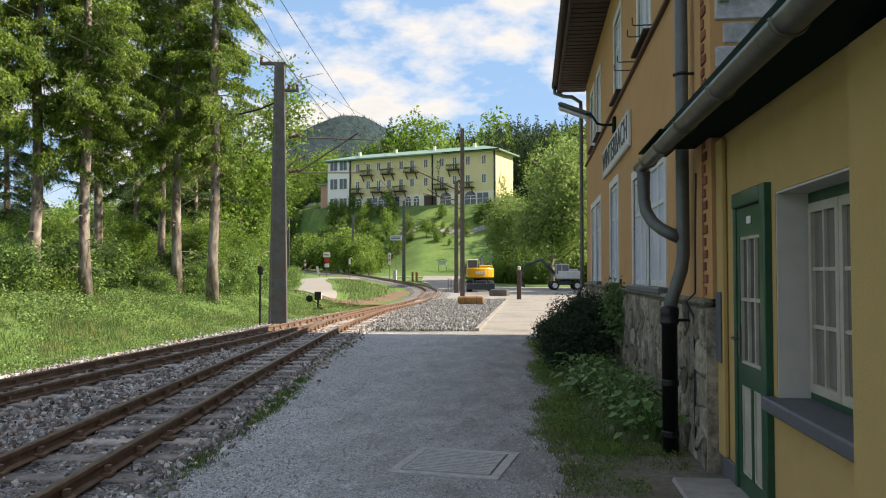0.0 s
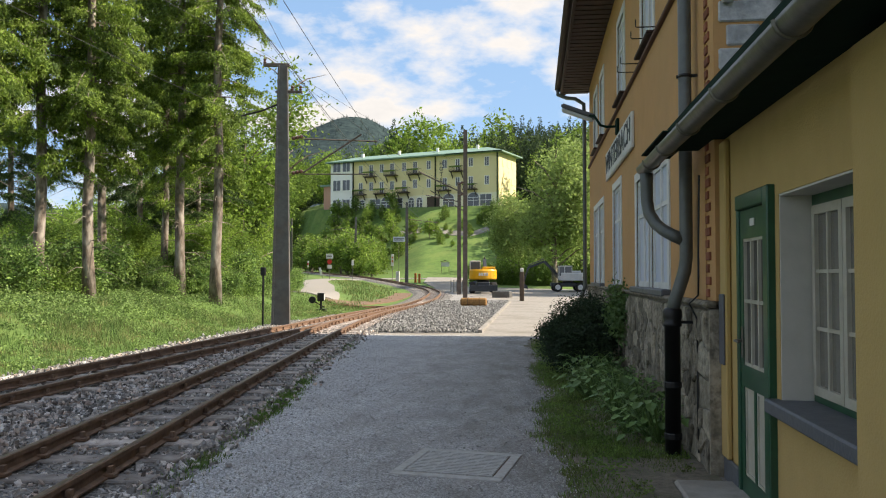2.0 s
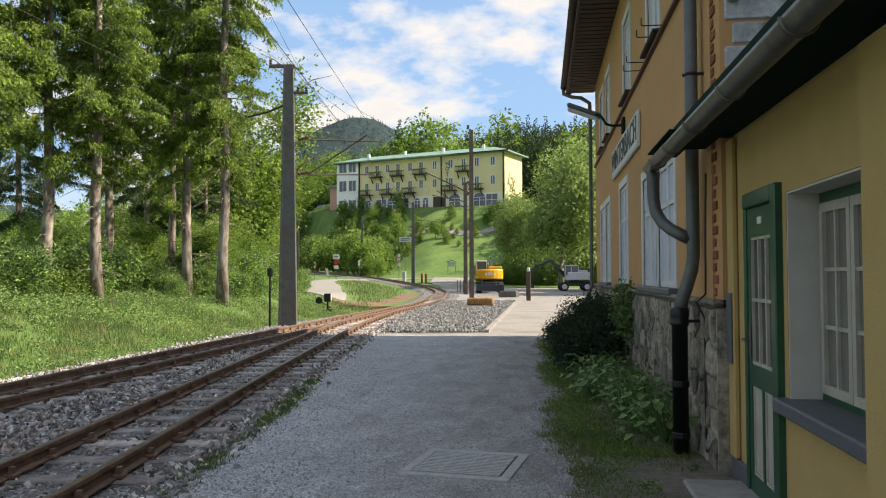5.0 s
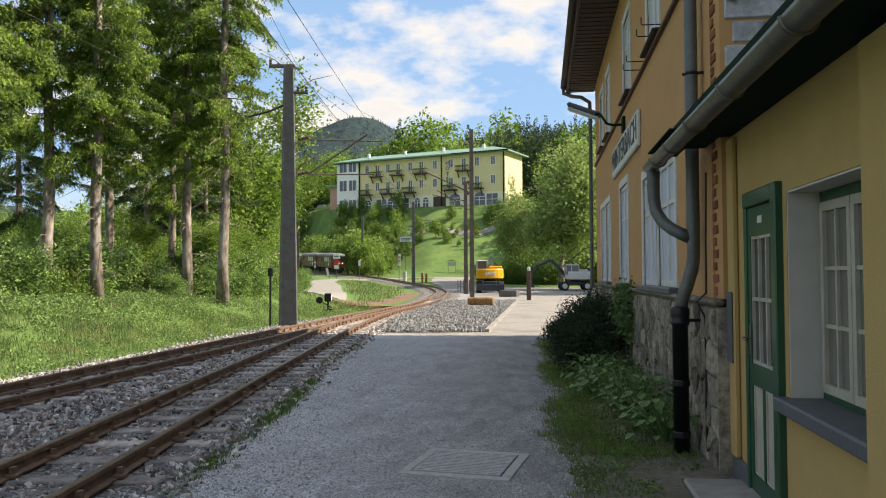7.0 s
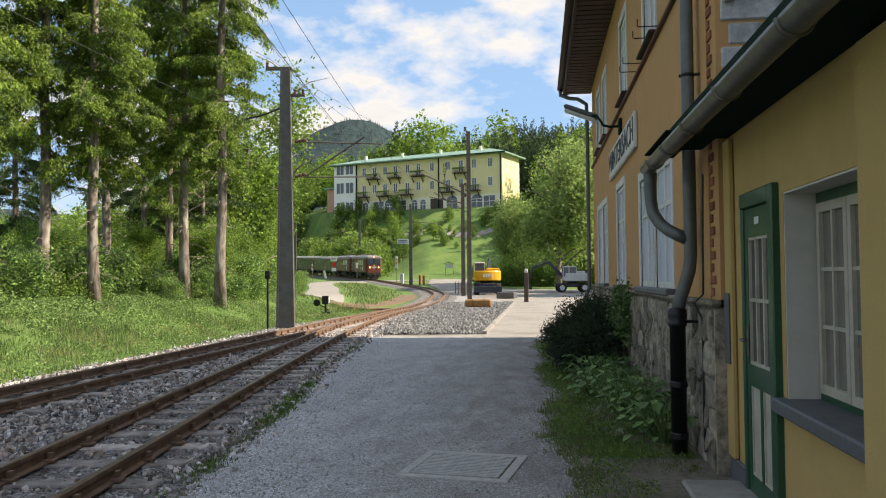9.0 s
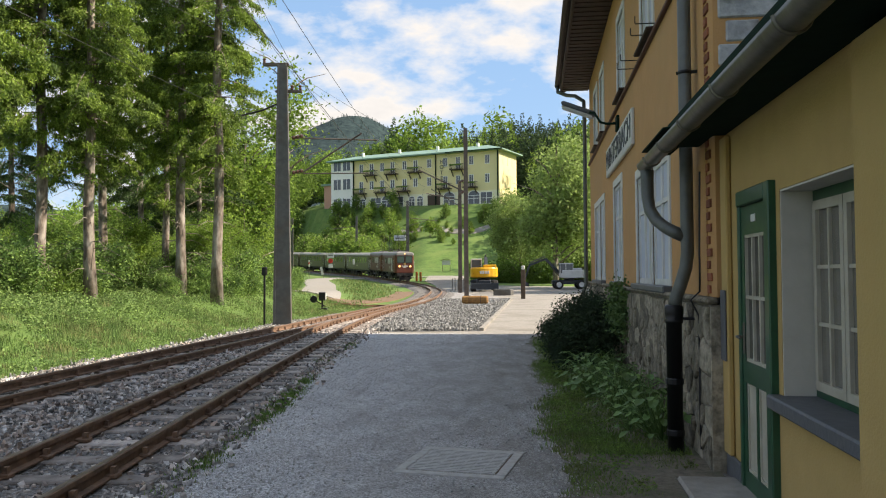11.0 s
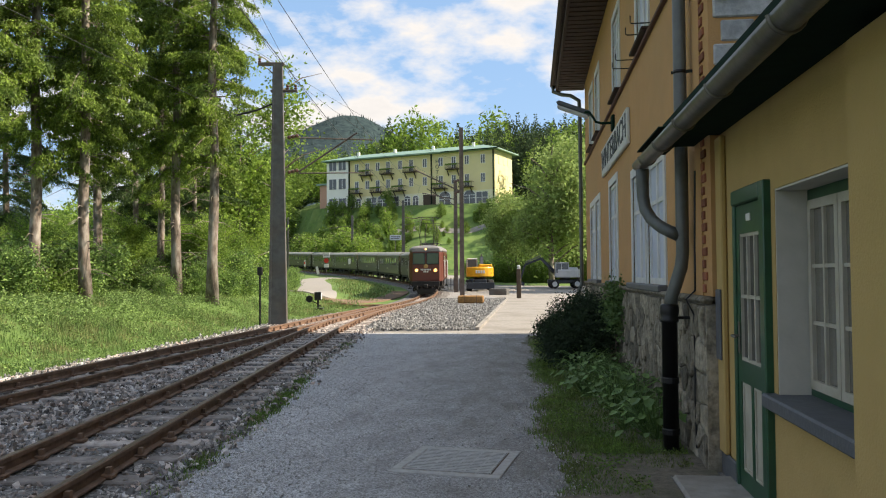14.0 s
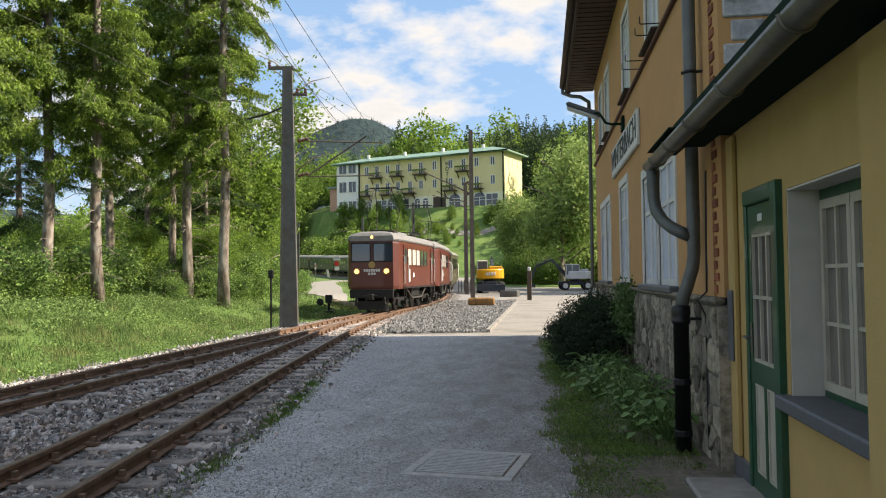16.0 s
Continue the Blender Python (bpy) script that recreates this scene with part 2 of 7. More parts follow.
M_POLE = mat("grey_steel_pole", (0.145, 0.142, 0.135), (0.095, 0.092, 0.088), 4, 0.6, 0.3, c3=(0.12, 0.085, 0.06), c3_scale=1.5)
M_POLE_BR = mat("brown_steel_pole", (0.15, 0.12, 0.105), (0.09, 0.07, 0.06), 4, 0.7, 0.2)
M_LOCO = mat("maroon_locomotive_paint", (0.118, 0.030, 0.019), (0.095, 0.023, 0.015), 3, 0.42, c3=(0.10, 0.02, 0.014), c3_scale=1.0, coat=0.25)
M_LOCO_ROOF = mat("pale_grey_roof", (0.235, 0.23, 0.225), (0.165, 0.16, 0.155), 3, 0.6)
M_CAR_ROOF = mat("grey_carriage_roof", (0.25, 0.25, 0.22), (0.18, 0.18, 0.155), 2, 0.6)
M_CAR = mat("olive_carriage_paint", (0.078, 0.071, 0.040), (0.06, 0.055, 0.032), 2, 0.45, coat=0.2)
M_UNDER = mat("underframe_black", (0.018, 0.017, 0.016), (0.010, 0.010, 0.010), 6, 0.6, 0.2)
M_HEADLAMP = glow("headlamp_glow", (1.0, 0.46, 0.14), 1.9)
M_YELLOW = mat("excavator_yellow", (0.70, 0.36, 0.012), (0.60, 0.30, 0.01), 3, 0.4, coat=0.3)
M_MACHWHITE = mat("machine_white", (0.50, 0.51, 0.52), (0.40, 0.41, 0.42), 3, 0.45)
M_MACHDARK = mat("machine_dark", (0.03, 0.038, 0.05), (0.02, 0.024, 0.03), 4, 0.5)
M_TYRE = mat("tyre_rubber", (0.022, 0.022, 0.022), (0.014, 0.014, 0.014), 10, 0.85)
M_HAY = mat("straw", (0.34, 0.19, 0.07), (0.17, 0.09, 0.035), 12, 0.95, bump=0.8, bump_scale=40)
M_HOTEL = mat("hotel_yellow_render", (0.74, 0.65, 0.35), (0.68, 0.595, 0.32), 0.4, 0.9)
M_HOTEL_W = mat("hotel_white_render", (0.80, 0.80, 0.76), (0.73, 0.73, 0.69), 0.4, 0.9)
M_HOTEL_ROOF = mat("copper_green_roof", (0.20, 0.31, 0.25), (0.15, 0.25, 0.20), 0.5, 0.6)
M_WOODDK = mat("dark_balcony_wood", (0.09, 0.065, 0.045), (0.06, 0.042, 0.03), 4, 0.8)
M_FARGLASS = glass_mat("far_window_glass", (0.022, 0.03, 0.042), 0.35)
# Forest green shifted to blue: the haze of distance is in this colour.
M_MOUNT = mat("hazy_forest_mountain", (0.042, 0.066, 0.066), (0.010, 0.020, 0.025), 0.11, 0.95, bump=1.0, bump_scale=0.09, spec=0.1)
M_WIRE = mat("wire", (0.05, 0.05, 0.052), None, 4, 0.5, 0.4)
M_RED = mat("red_paint", (0.50, 0.03, 0.02), None, 5, 0.5)
M_ORANGE = mat("orange_post", (0.45, 0.14, 0.03), None, 5, 0.7)
M_INSUL = mat("insulator", (0.10, 0.05, 0.035), None, 5, 0.3)
M_GREYSTEEL = mat("galvanised_steel", (0.42, 0.42, 0.41), (0.30, 0.30, 0.29), 12, 0.6, 0.3)
M_EARTHWOOD = mat("rotten_wood", (0.20, 0.11, 0.065), (0.12, 0.07, 0.045), 6, 0.9, bump=0.5, per_object=0.3)
M_YEW = mat("yew_needles", (0.022, 0.045, 0.014), (0.010, 0.024, 0.009), 3, 0.8, per_island=0.4)
M_PERENNIAL = mat("broad_leaves", (0.16, 0.27, 0.075), (0.065, 0.13, 0.04), 5, 0.55, per_object=0.3, translucent=0.25)
M_HOTEL_Y2 = mat("hotel_pale_render", (0.78, 0.74, 0.52), (0.72, 0.68, 0.48), 0.4, 0.9)
M_PINKWALL = mat("pink_render", (0.50, 0.30, 0.22), (0.46, 0.27, 0.20), 0.4, 0.9)
M_OLDCONC = mat("old_concrete", (0.42, 0.41, 0.39), (0.30, 0.29, 0.275), 14, 0.95, bump=0.5)
M_BROWN = mat("brown_trim", (0.12, 0.055, 0.038), (0.08, 0.038, 0.028), 6, 0.8)
M_CURTGLASS = glass_mat("curtained_glass", (0.13, 0.125, 0.105), 0.06)
M_WEED = mat("weed_leaves", (0.215, 0.315, 0.09), (0.115, 0.195, 0.06), 1.2, 0.7, per_island=0.5, translucent=0.4)
M_TURF = mat("shaded_turf", (0.165, 0.265, 0.055), (0.08, 0.145, 0.035), 1.6, 0.8, per_island=0.45, translucent=0.4, c3=(0.15, 0.15, 0.06), c3_scale=2.2, c3_amt=0.6)
M_SOIL = mat("verge_soil", (0.19, 0.165, 0.128), (0.095, 0.081, 0.061), 16, 0.95, bump=0.8, c3=(0.075, 0.085, 0.04), c3_scale=1.6, c3_amt=0.8)
# Darker counterpart of ballast_stone: its colour is lowered to offset full sun.
M_STONE2 = mat("sunlit_gravel", (0.315, 0.317, 0.31), (0.15, 0.15, 0.146), 14, 0.9, bump=0.4, bump_scale=40, per_island=0.65)
M_CREAM = mat("old_cream_paint", (0.42, 0.40, 0.33), (0.33, 0.31, 0.25), 6, 0.6, c3=(0.28, 0.26, 0.20), c3_scale=4, c3_amt=0.5)
M_REVEAL = mat("white_plaster", (0.49, 0.475, 0.42), (0.42, 0.405, 0.355), 4, 0.85, bump=0.15)
M_FARCON = mat("far_spruce", (0.07, 0.112, 0.045), (0.036, 0.062, 0.028), 0.15, 0.85, per_island=0.4, translucent=0.2)
M_GRIT = mat("loose_grit", (0.44, 0.43, 0.415), (0.27, 0.262, 0.25), 20, 0.95, per_island=0.3)
M_SIGNBLUE = mat("sign_lettering", (0.06, 0.065, 0.075), None, 5, 0.6)


# ---- mesh helpers ----
class Geo:
    """Vertices and faces of one mesh."""
    def __init__(self):
        self.v, self.f = [], []

    def add(self, vs, fs):
        k = len(self.v)
        self.v += [tuple(p) for p in vs]
        self.f += [tuple(k + i for i in f) for f in fs]
        return self

    def box(self, x0, x1, y0, y1, z0, z1, m=None):
        vs = [Vector(p) for p in ((x0, y0, z0), (x1, y0, z0), (x1, y1, z0), (x0, y1, z0), (x0, y0, z1), (x1, y0, z1), (x1, y1, z1), (x0, y1, z1))]
        if m:
            vs = [m @ p for p in vs]
        return self.add(vs, [(3, 2, 1, 0), (4, 5, 6, 7), (0, 1, 5, 4), (1, 2, 6, 5), (2, 3, 7, 6), (3, 0, 4, 7)])

    def chamfer(self, x0, x1, y0, y1, z0, z1, c=0.01, m=None):
        """A box with all its edges cut by c."""
        bm = bmesh.new()
        bmesh.ops.create_cube(bm, size=1.0)
        for p in bm.verts:
            p.co = Vector(((x0 + x1) / 2 + p.co.x * (x1 - x0), (y0 + y1) / 2 + p.co.y * (y1 - y0), (z0 + z1) / 2 + p.co.z * (z1 - z0)))
        bmesh.ops.bevel(bm, geom=bm.edges[:], offset=c, segments=1, affect="EDGES")
        bm.verts.index_update()
        self.add([m @ p.co if m else p.co.copy() for p in bm.verts], [[q.index for q in f.verts] for f in bm.faces])
        bm.free()
        return self

    def tube(self, pts, r, n=8, caps=True):
        pts = [Vector(p) for p in pts]
        rs = r if isinstance(r, (list, tuple)) else [r] * len(pts)
        rings, prev = [], None
        for i, p in enumerate(pts):
            t = (pts[min(i + 1, len(pts) - 1)] - pts[max(i - 1, 0)]).normalized()
            a = t.orthogonal().normalized() if prev is None else (prev - t * prev.dot(t)).normalized()
            prev = a
            b = t.cross(a)
            rings.append([p + (a * math.cos(2 * math.pi * j / n) + b * math.sin(2 * math.pi * j / n)) * rs[i] for j in range(n)])
        vs = [q for ring in rings for q in ring]
        fs = [(i * n + j, i * n + (j + 1) % n, (i + 1) * n + (j + 1) % n, (i + 1) * n + j) for i in range(len(pts) - 1) for j in range(n)]
        if caps:
            fs += [tuple(range(n - 1, -1, -1)), tuple((len(pts) - 1) * n + j for j in range(n))]
        return self.add(vs, fs)

    def lathe(self, prof, n=16, m=None):
        """Profile of (radius, z) turned round z."""
        vs = [Vector((r * math.cos(2 * math.pi * j / n), r * math.sin(2 * math.pi * j / n), z)) for r, z in prof for j in range(n)]
        if m:
            vs = [m @ p for p in vs]
        fs = [(i * n + j, i * n + (j + 1) % n, (i + 1) * n + (j + 1) % n, (i + 1) * n + j) for i in range(len(prof) - 1) for j in range(n)]
        fs += [tuple(range(n - 1, -1, -1)), tuple((len(prof) - 1) * n + j for j in range(n))]
        return self.add(vs, fs)

    def sweep(self, prof, pts, ups=None):
        """Closed profile of (across, up) carried along a level path."""
        k = len(prof)
        vs = []
        for i, p in enumerate(pts):
            p = Vector(p)
            t = Vector(pts[min(i + 1, len(pts) - 1)]) - Vector(pts[max(i - 1, 0)])
            t.z = 0
            t.normalize()
            side = Vector((t.y, -t.x, 0))
            vs += [p + side * a + Vector((0, 0, b)) for a, b in prof]
        fs = [(i * k + j, i * k + (j + 1) % k, (i + 1) * k + (j + 1) % k, (i + 1) * k + j) for i in range(len(pts) - 1) for j in range(k)]
        fs += [tuple(range(k - 1, -1, -1)), tuple((len(pts) - 1) * k + j for j in range(k))]
        return self.add(vs, fs)

    def prism(self, outline, depth, m):
        """An outline of (x, z), given a depth along y, at the pose m."""
        k = len(outline)
        vs = [m @ Vector((x, 0, z)) for x, z in outline] + [m @ Vector((x, depth, z)) for x, z in outline]
        fs = [tuple(range(k)), tuple(range(2 * k - 1, k - 1, -1))] + [(j, j + k, (j + 1) % k + k, (j + 1) % k) for j in range(k)]
        return self.add(vs, fs)

    def mesh(self, name, smooth=False):
        me = bpy.data.meshes.new(name)
        me.from_pydata(self.v, [], self.f)
        if smooth:
            me.shade_smooth()
        me.update()
        return me


def part(name, g, material, parent=None, label="", smooth=False):
    me = g if isinstance(g, bpy.types.Mesh) else g.mesh(name, smooth)
    if not me.materials:
        me.materials.append(material)
    ob = new(name, me)
    if parent:
        ob.parent = parent
    if label:
        ob["label"] = label
    return ob


def thing(name, label, category, group="", m=None, kind=""):
    ob = new(name)
    ob.empty_display_size = 0.1
    if m:
        ob.matrix_basis = m
    return tagged(ob, label, category, group, kind)


YAW = radians(6.439)
CY, SY = math.cos(YAW), math.sin(YAW)


def P(u, d, z=0.0):
    """A place from the metres to the right of and ahead of the eye's first view line."""
    return Vector((u * CY - d * SY, u * SY + d * CY, z))


def smooth_path(ctrl, step=1.0):
    out = []
    c = [Vector(p) for p in ctrl]
    for i in range(len(c) - 1):
        a, b, e, f = c[max(i - 1, 0)], c[i], c[i + 1], c[min(i + 2, len(c) - 1)]
        n = max(2, int((e - b).length / step))
        m1 = (e - a) * ((e - b).length / max((e - a).length, 1e-6))
        m2 = (f - b) * ((e - b).length / max((f - b).length, 1e-6))
        for j in range(n):
            t = j / n
            out.append(b * (2 * t**3 - 3 * t**2 + 1) + m1 * (t**3 - 2 * t**2 + t) + e * (-2 * t**3 + 3 * t**2) + m2 * (t**3 - t**2))
    return out + [c[-1]]


# ---- the line of the track, as running height at its middle ----
CURVE = [P(-1.72, 41, .16), P(-1.15, 50, .18), P(-.86, 57, .3), P(-.87, 62, .38), P(-1.3, 67.5, .48), P(-2.15, 74.5, .6), P(-3.2, 80, .7), P(-6.0, 91, 1.0),
         P(-9.85, 104.5, 1.4), P(-13.9, 115, 1.7), P(-18.2, 125.5, 2.0), P(-22.8, 134.5, 2.35), P(-28.8, 145, 2.7), P(-52, 186, 4.0), P(-120, 303, 7.2)]
BRANCH = [P(-7.6, -12, .16), P(-6.6, 0, .16), P(-5.6, 9.3, .16), P(-5.12, 14.2, .16), P(-4.22, 22.3, .16), P(-3.84, 26, .16), P(-3.38, 30, .16), P(-2.76, 34.2, .16), P(-2.14, 38, .16)]
MAIN = smooth_path([P(-2.9, -14, .16), P(-2.98, 5, .16), P(-3.12, 12, .16), P(-3.2, 20, .16), P(-3.05, 28, .16), P(-2.5, 35, .16)] + CURVE, 0.8)
SIDING = smooth_path(BRANCH + CURVE[:1], 0.8)
ROUTE = smooth_path(BRANCH + CURVE, 0.8)     # the way that the train takes
ARC = [0.0]
for a, b in zip(ROUTE, ROUTE[1:]):
    ARC.append(ARC[-1] + (b - a).length)


def on_track(s):
    i = min(max(int(np.searchsorted(ARC, s)) - 1, 0), len(ROUTE) - 2)
    return ROUTE[i].lerp(ROUTE[i + 1], (s - ARC[i]) / (ARC[i + 1] - ARC[i]))


def arc_at(d):
    """Arc length where the track is d metres ahead."""
    ds = [-p.x * SY + p.y * CY for p in ROUTE]
    return float(np.interp(d, ds, ARC))


# ---- ground ----
TRK = np.array([(p.x, p.y, p.z) for p in MAIN])


def ground_z(x, y):
    """Height of the land at arrays of places."""
    x, y = np.asarray(x, float), np.asarray(y, float)
    u, d = x * CY + y * SY, -x * SY + y * CY
    base = np.interp(d, [0, 49, 57, 67, 75, 91, 104.5, 115, 125, 134, 145, 186, 303, 900], [-.05, -.05, .1, .28, .4, .8, 1.2, 1.5, 1.8, 2.15, 2.5, 3.8, 7.0, 30])
    base = base + np.interp(d, [48, 58, 70, 82, 98, 108], [0, .2, .3, .32, .2, 0]) * np.clip((-u - 3) / 3, 0, 1)
    bank = np.clip((-8.2 - x) / 5.0, 0, 1) * np.clip((62 - d) / 20, 0, 1)
    base = base + 0.75 * bank * bank * (3 - 2 * bank)
    start = 119 + np.clip(-u - 4, 0, 200) * 1.9 - np.clip(u - 20, 0, 60) * .4
    front = np.maximum(160 - np.clip(u - 10.7, -300, 0) * .5, start + 12)
    t = (d - start) / (front - start)
    hill = 13.1 * np.interp(t, [0, .15, .6, .9, 1], [0, .04, .5, .97, 1]) + np.interp(d - front, [0, 16, 40, 160, 500], [0, .6, 4, 16, 40])
    hill = hill * np.clip((u + 150) / 100, .1, 1)
    near = np.full(x.shape, 1e9)
    zt = np.zeros(x.shape)
    for px, py, pz in TRK[::3]:
        q = np.hypot(x - px, y - py)
        k = q < near
        near[k], zt[k] = q[k], pz
    w = np.clip((near - 2.6) / 3.5, 0, 1)
    w = w * w * (3 - 2 * w)
    rough = 0.04 * np.sin(x * .9 + 1.3 * np.sin(y * .7)) * np.clip((near - 8) / 10, 0, 1)
    return (zt - .27) * (1 - w) + (base + hill + rough) * w


def gz(x, y):
    return float(ground_z(np.array([x]), np.array([y]))[0])


def axis(lo, hi, fine, grow):
    vals, p, s = [0.0], 0.0, fine
    while p < hi:
        p += s
        vals.append(p)
        if p > 45:
            s *= grow
    neg, p, s = [], 0.0, fine
    while p > lo:
        p -= s
        neg.append(p)
        if p < -30:
            s *= grow
    return np.array(neg[::-1] + vals)


gx, gy = axis(-2500, 2500, 0.9, 1.08), axis(-600, 4000, 1.1, 1.022)
GX, GY = np.meshgrid(gx, gy)
GZ = ground_z(GX.ravel(), GY.ravel())
nx = len(gx)
g = Geo()
g.v = [tuple(p) for p in np.stack([GX.ravel(), GY.ravel(), GZ], 1)]
g.f = [(j * nx + i, j * nx + i + 1, (j + 1) * nx + i + 1, (j + 1) * nx + i) for j in range(len(gy) - 1) for i in range(nx - 1)]
tagged(part("ground", g, M_GRASS, smooth=True), "green meadow ground with a bank and a hillside", "ground", kind="structure")


def drape(name, left, right, lift, material, label, category, cols=4, thick=0.12):
    """A strip of paving between two edges of places, laid over the land."""
    n = len(left)
    g = Geo()
    for i in range(n):
        for k in range(cols + 1):
            p = Vector(left[i]).lerp(Vector(right[i]), k / cols)
            g.v.append((p.x, p.y, gz(p.x, p.y) + lift))
    w = cols + 1
    for i in range(n - 1):
        for k in range(cols):
            g.f.append((i * w + k, i * w + k + 1, (i + 1) * w + k + 1, (i + 1) * w + k))
    m = len(g.v)
    rim = [i * w for i in range(n)] + [(n - 1) * w + k for k in range(1, w)] + [i * w + cols for i in range(n - 2, -1, -1)] + [k for k in range(cols - 1, 0, -1)]
    for i in rim:
        p = g.v[i]
        g.v.append((p[0], p[1], p[2] - thick))
    for k in range(len(rim)):
        g.f.append((rim[k], rim[(k + 1) % len(rim)], m + (k + 1) % len(rim), m + k))
    return tagged(part(name, g, material), label, category, kind="structure")


def edge(pts):
    return [Vector((x, y, 0)) for x, y in pts]


ys = [-14, -8, -3, 0, 3, 5.3, 7.5, 9.95, 12, 14, 16, 18.1, 20, 20.8]
pl_left = edge([(float(np.interp(y, [-14, 5.3, 9.95, 14, 18.1, 20, 21.25], [-2.1, -2.76, -3.18, -3.8, -4.2, -4.4, -4.5])) + .12 * math.sin(y * 2.1), y) for y in ys])
pl_right = edge([(1.75 if y < 6.4 else 1.7, y) for y in ys])
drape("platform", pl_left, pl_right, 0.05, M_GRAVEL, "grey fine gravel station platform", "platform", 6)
for v in bpy.data.objects["platform"].data.vertices:
    if v.co.z > -0.08:
        v.co.z = 0.004 * math.sin(v.co.x * 3 + v.co.y)
# sunlit concrete strip past the building, widening into a yard
ys2 = [20.75, 21.4, 22.1, 22.2, 26, 32, 38, 44, 50, 56, 63, 70, 75, 80, 86, 92, 98, 104, 110]
drape("pavement", edge([(float(np.interp(y, [20.75, 22.1, 22.2, 50, 56, 70, 80, 92, 110], [-4.3, -4.45, -1.52, -1.5, -4.0, -8.8, -10.2, -13.0, -15.0])), y) for y in ys2]),
      edge([(float(np.interp(y, [19.9, 24, 30, 50, 68, 74, 80, 92, 110], [1.4, 3.0, 8.0, 16, 16, 0, -7.0, -8.5, -9.5])), y) for y in ys2]), 0.052, M_CONC, "pale sunlit concrete paving beside the station", "pavement", 6)
drape("gravel_bed", edge([(float(np.interp(y, [20, 30, 40, 50, 60, 70], [-4.35, -5.35, -6.0, -6.4, -6.6, -7.3])), y) for y in [22.12, *range(23, 71, 2)]]),
      edge([(float(np.interp(y, [20, 50, 56, 70], [-1.56, -1.54, -4.05, -7.0])), y) for y in [22.12, *range(23, 71, 2)]]), 0.056, M_HEAP, "coarse pale grey gravel bed", "gravel", 5)
kerb = Geo()
kerb.sweep([(-.06, -.1), (.06, -.1), (.06, .06), (-.06, .06)], [(-1.54, y, 0.0) for y in (22.2, 25, 28, 31, 34, 37, 40, 43, 46, 49)])
tagged(part("kerb", kerb, M_CONC), "low concrete kerb along the paving", "kerb", kind="structure")
# road in the dip on the far side of the track, and the road over the crossing
road_mid = smooth_path([P(-7.3, 44), P(-8.0, 50), P(-9.7, 60), P(-11.5, 72), P(-14.0, 85), P(-14.6, 94), P(-11.5, 103), P(-6, 107), P(0, 104), P(7, 100), P(14, 97), P(24, 93)], 3)
rl, rr = [], []
for i, p in enumerate(road_mid):
    t = (road_mid[min(i + 1, len(road_mid) - 1)] - road_mid[max(i - 1, 0)]).normalized()
    s = Vector((t.y, -t.x, 0))
    rl.append(p - s * 1.3)
    rr.append(p + s * 1.3)
drape("road", rl, rr, 0.06, M_ROAD, "pale narrow road curving over the level crossing", "road", 3)

# ---- track ----
for nm, line, z0 in (("ballast", MAIN, 0.0), ("ballast", SIDING, -.012)):
    bed = Geo().sweep([(-2.0, -.36), (2.0, -.36), (1.0, -.155 + z0), (-1.35, -.155 + z0)] if line is MAIN else [(-2.0, -.34), (2.0, -.34), (1.35, -.155 + z0), (-1.35, -.155 + z0)], line)
    tagged(part(nm, bed, M_BALLAST_BED), "grey stone ballast bed under the rails", "ballast", kind="structure")
RAILP = [(-.055, -.13), (.055, -.13), (.055, -.118), (.012, -.105), (.010, -.045), (.032, -.036), (.032, -.003), (.026, 0), (-.026, 0), (-.032, -.003), (-.032, -.036), (-.010, -.045), (-.012, -.105), (-.055, -.118)]
TOPP = [(-.022, -.001), (.022, -.001), (.020, .0025), (-.020, .0025)]


def offset(line, o, dz=0.0):
    out = []
    for i, p in enumerate(line):
        t = line[min(i + 1, len(line) - 1)] - line[max(i - 1, 0)]
        t.z = 0
        t.normalize()
        out.append(p + Vector((t.y, -t.x, 0)) * o + Vector((0, 0, dz)))
    return out


for line in (MAIN, SIDING):
    for o in (-.41, .41):
        tr = thing("rail", "rusty brown narrow gauge steel rail with worn top", "rail", "rails of the line")
        part("rail_body", Geo().sweep(RAILP, offset(line, o)), M_RAIL, tr)
        part("running_surface", Geo().sweep(TOPP, offset(line, o)), M_RAILTOP, tr, "worn shiny top of the rail")

# ---- station house ----
SX, S0, S1 = 1.40, 6.42, 20.6       # face, near end and far end
SZ = 6.42                            # height of the soffit
station = thing("station_house", "two-storey ochre plastered station house on a rough stone plinth", "station")


def wall_with_holes(y0, y1, z0, z1, x, thick, holes):
    """A wall in the plane of x from y0 to y1, with openings (y0, y1, z0, z1)."""
    g = Geo()
    ycuts = sorted({y0, y1, *[h[0] for h in holes], *[h[1] for h in holes]})
    zcuts = sorted({z0, z1, *[h[2] for h in holes], *[h[3] for h in holes]})
    for a, b in zip(ycuts, ycuts[1:]):
        run = None
        for c, e in zip(zcuts, zcuts[1:]):
            hole = any(h[0] - 1e-6 <= a and b <= h[1] + 1e-6 and h[2] - 1e-6 <= c and e <= h[3] + 1e-6 for h in holes)
            if hole:
                if run:
                    g.box(x, x + thick, a, b, run[0], run[1])
                run = None
            else:
                run = (run[0], e) if run else (c, e)
        if run:
            g.box(x, x + thick, a, b, run[0], run[1])
    seen, idx = {}, []
    for v in g.v:
        idx.append(seen.setdefault(tuple(round(c, 4) for c in v), len(seen)))
    g.v, g.f = list(seen), [tuple(idx[i] for i in f) for f in g.f]
    return g


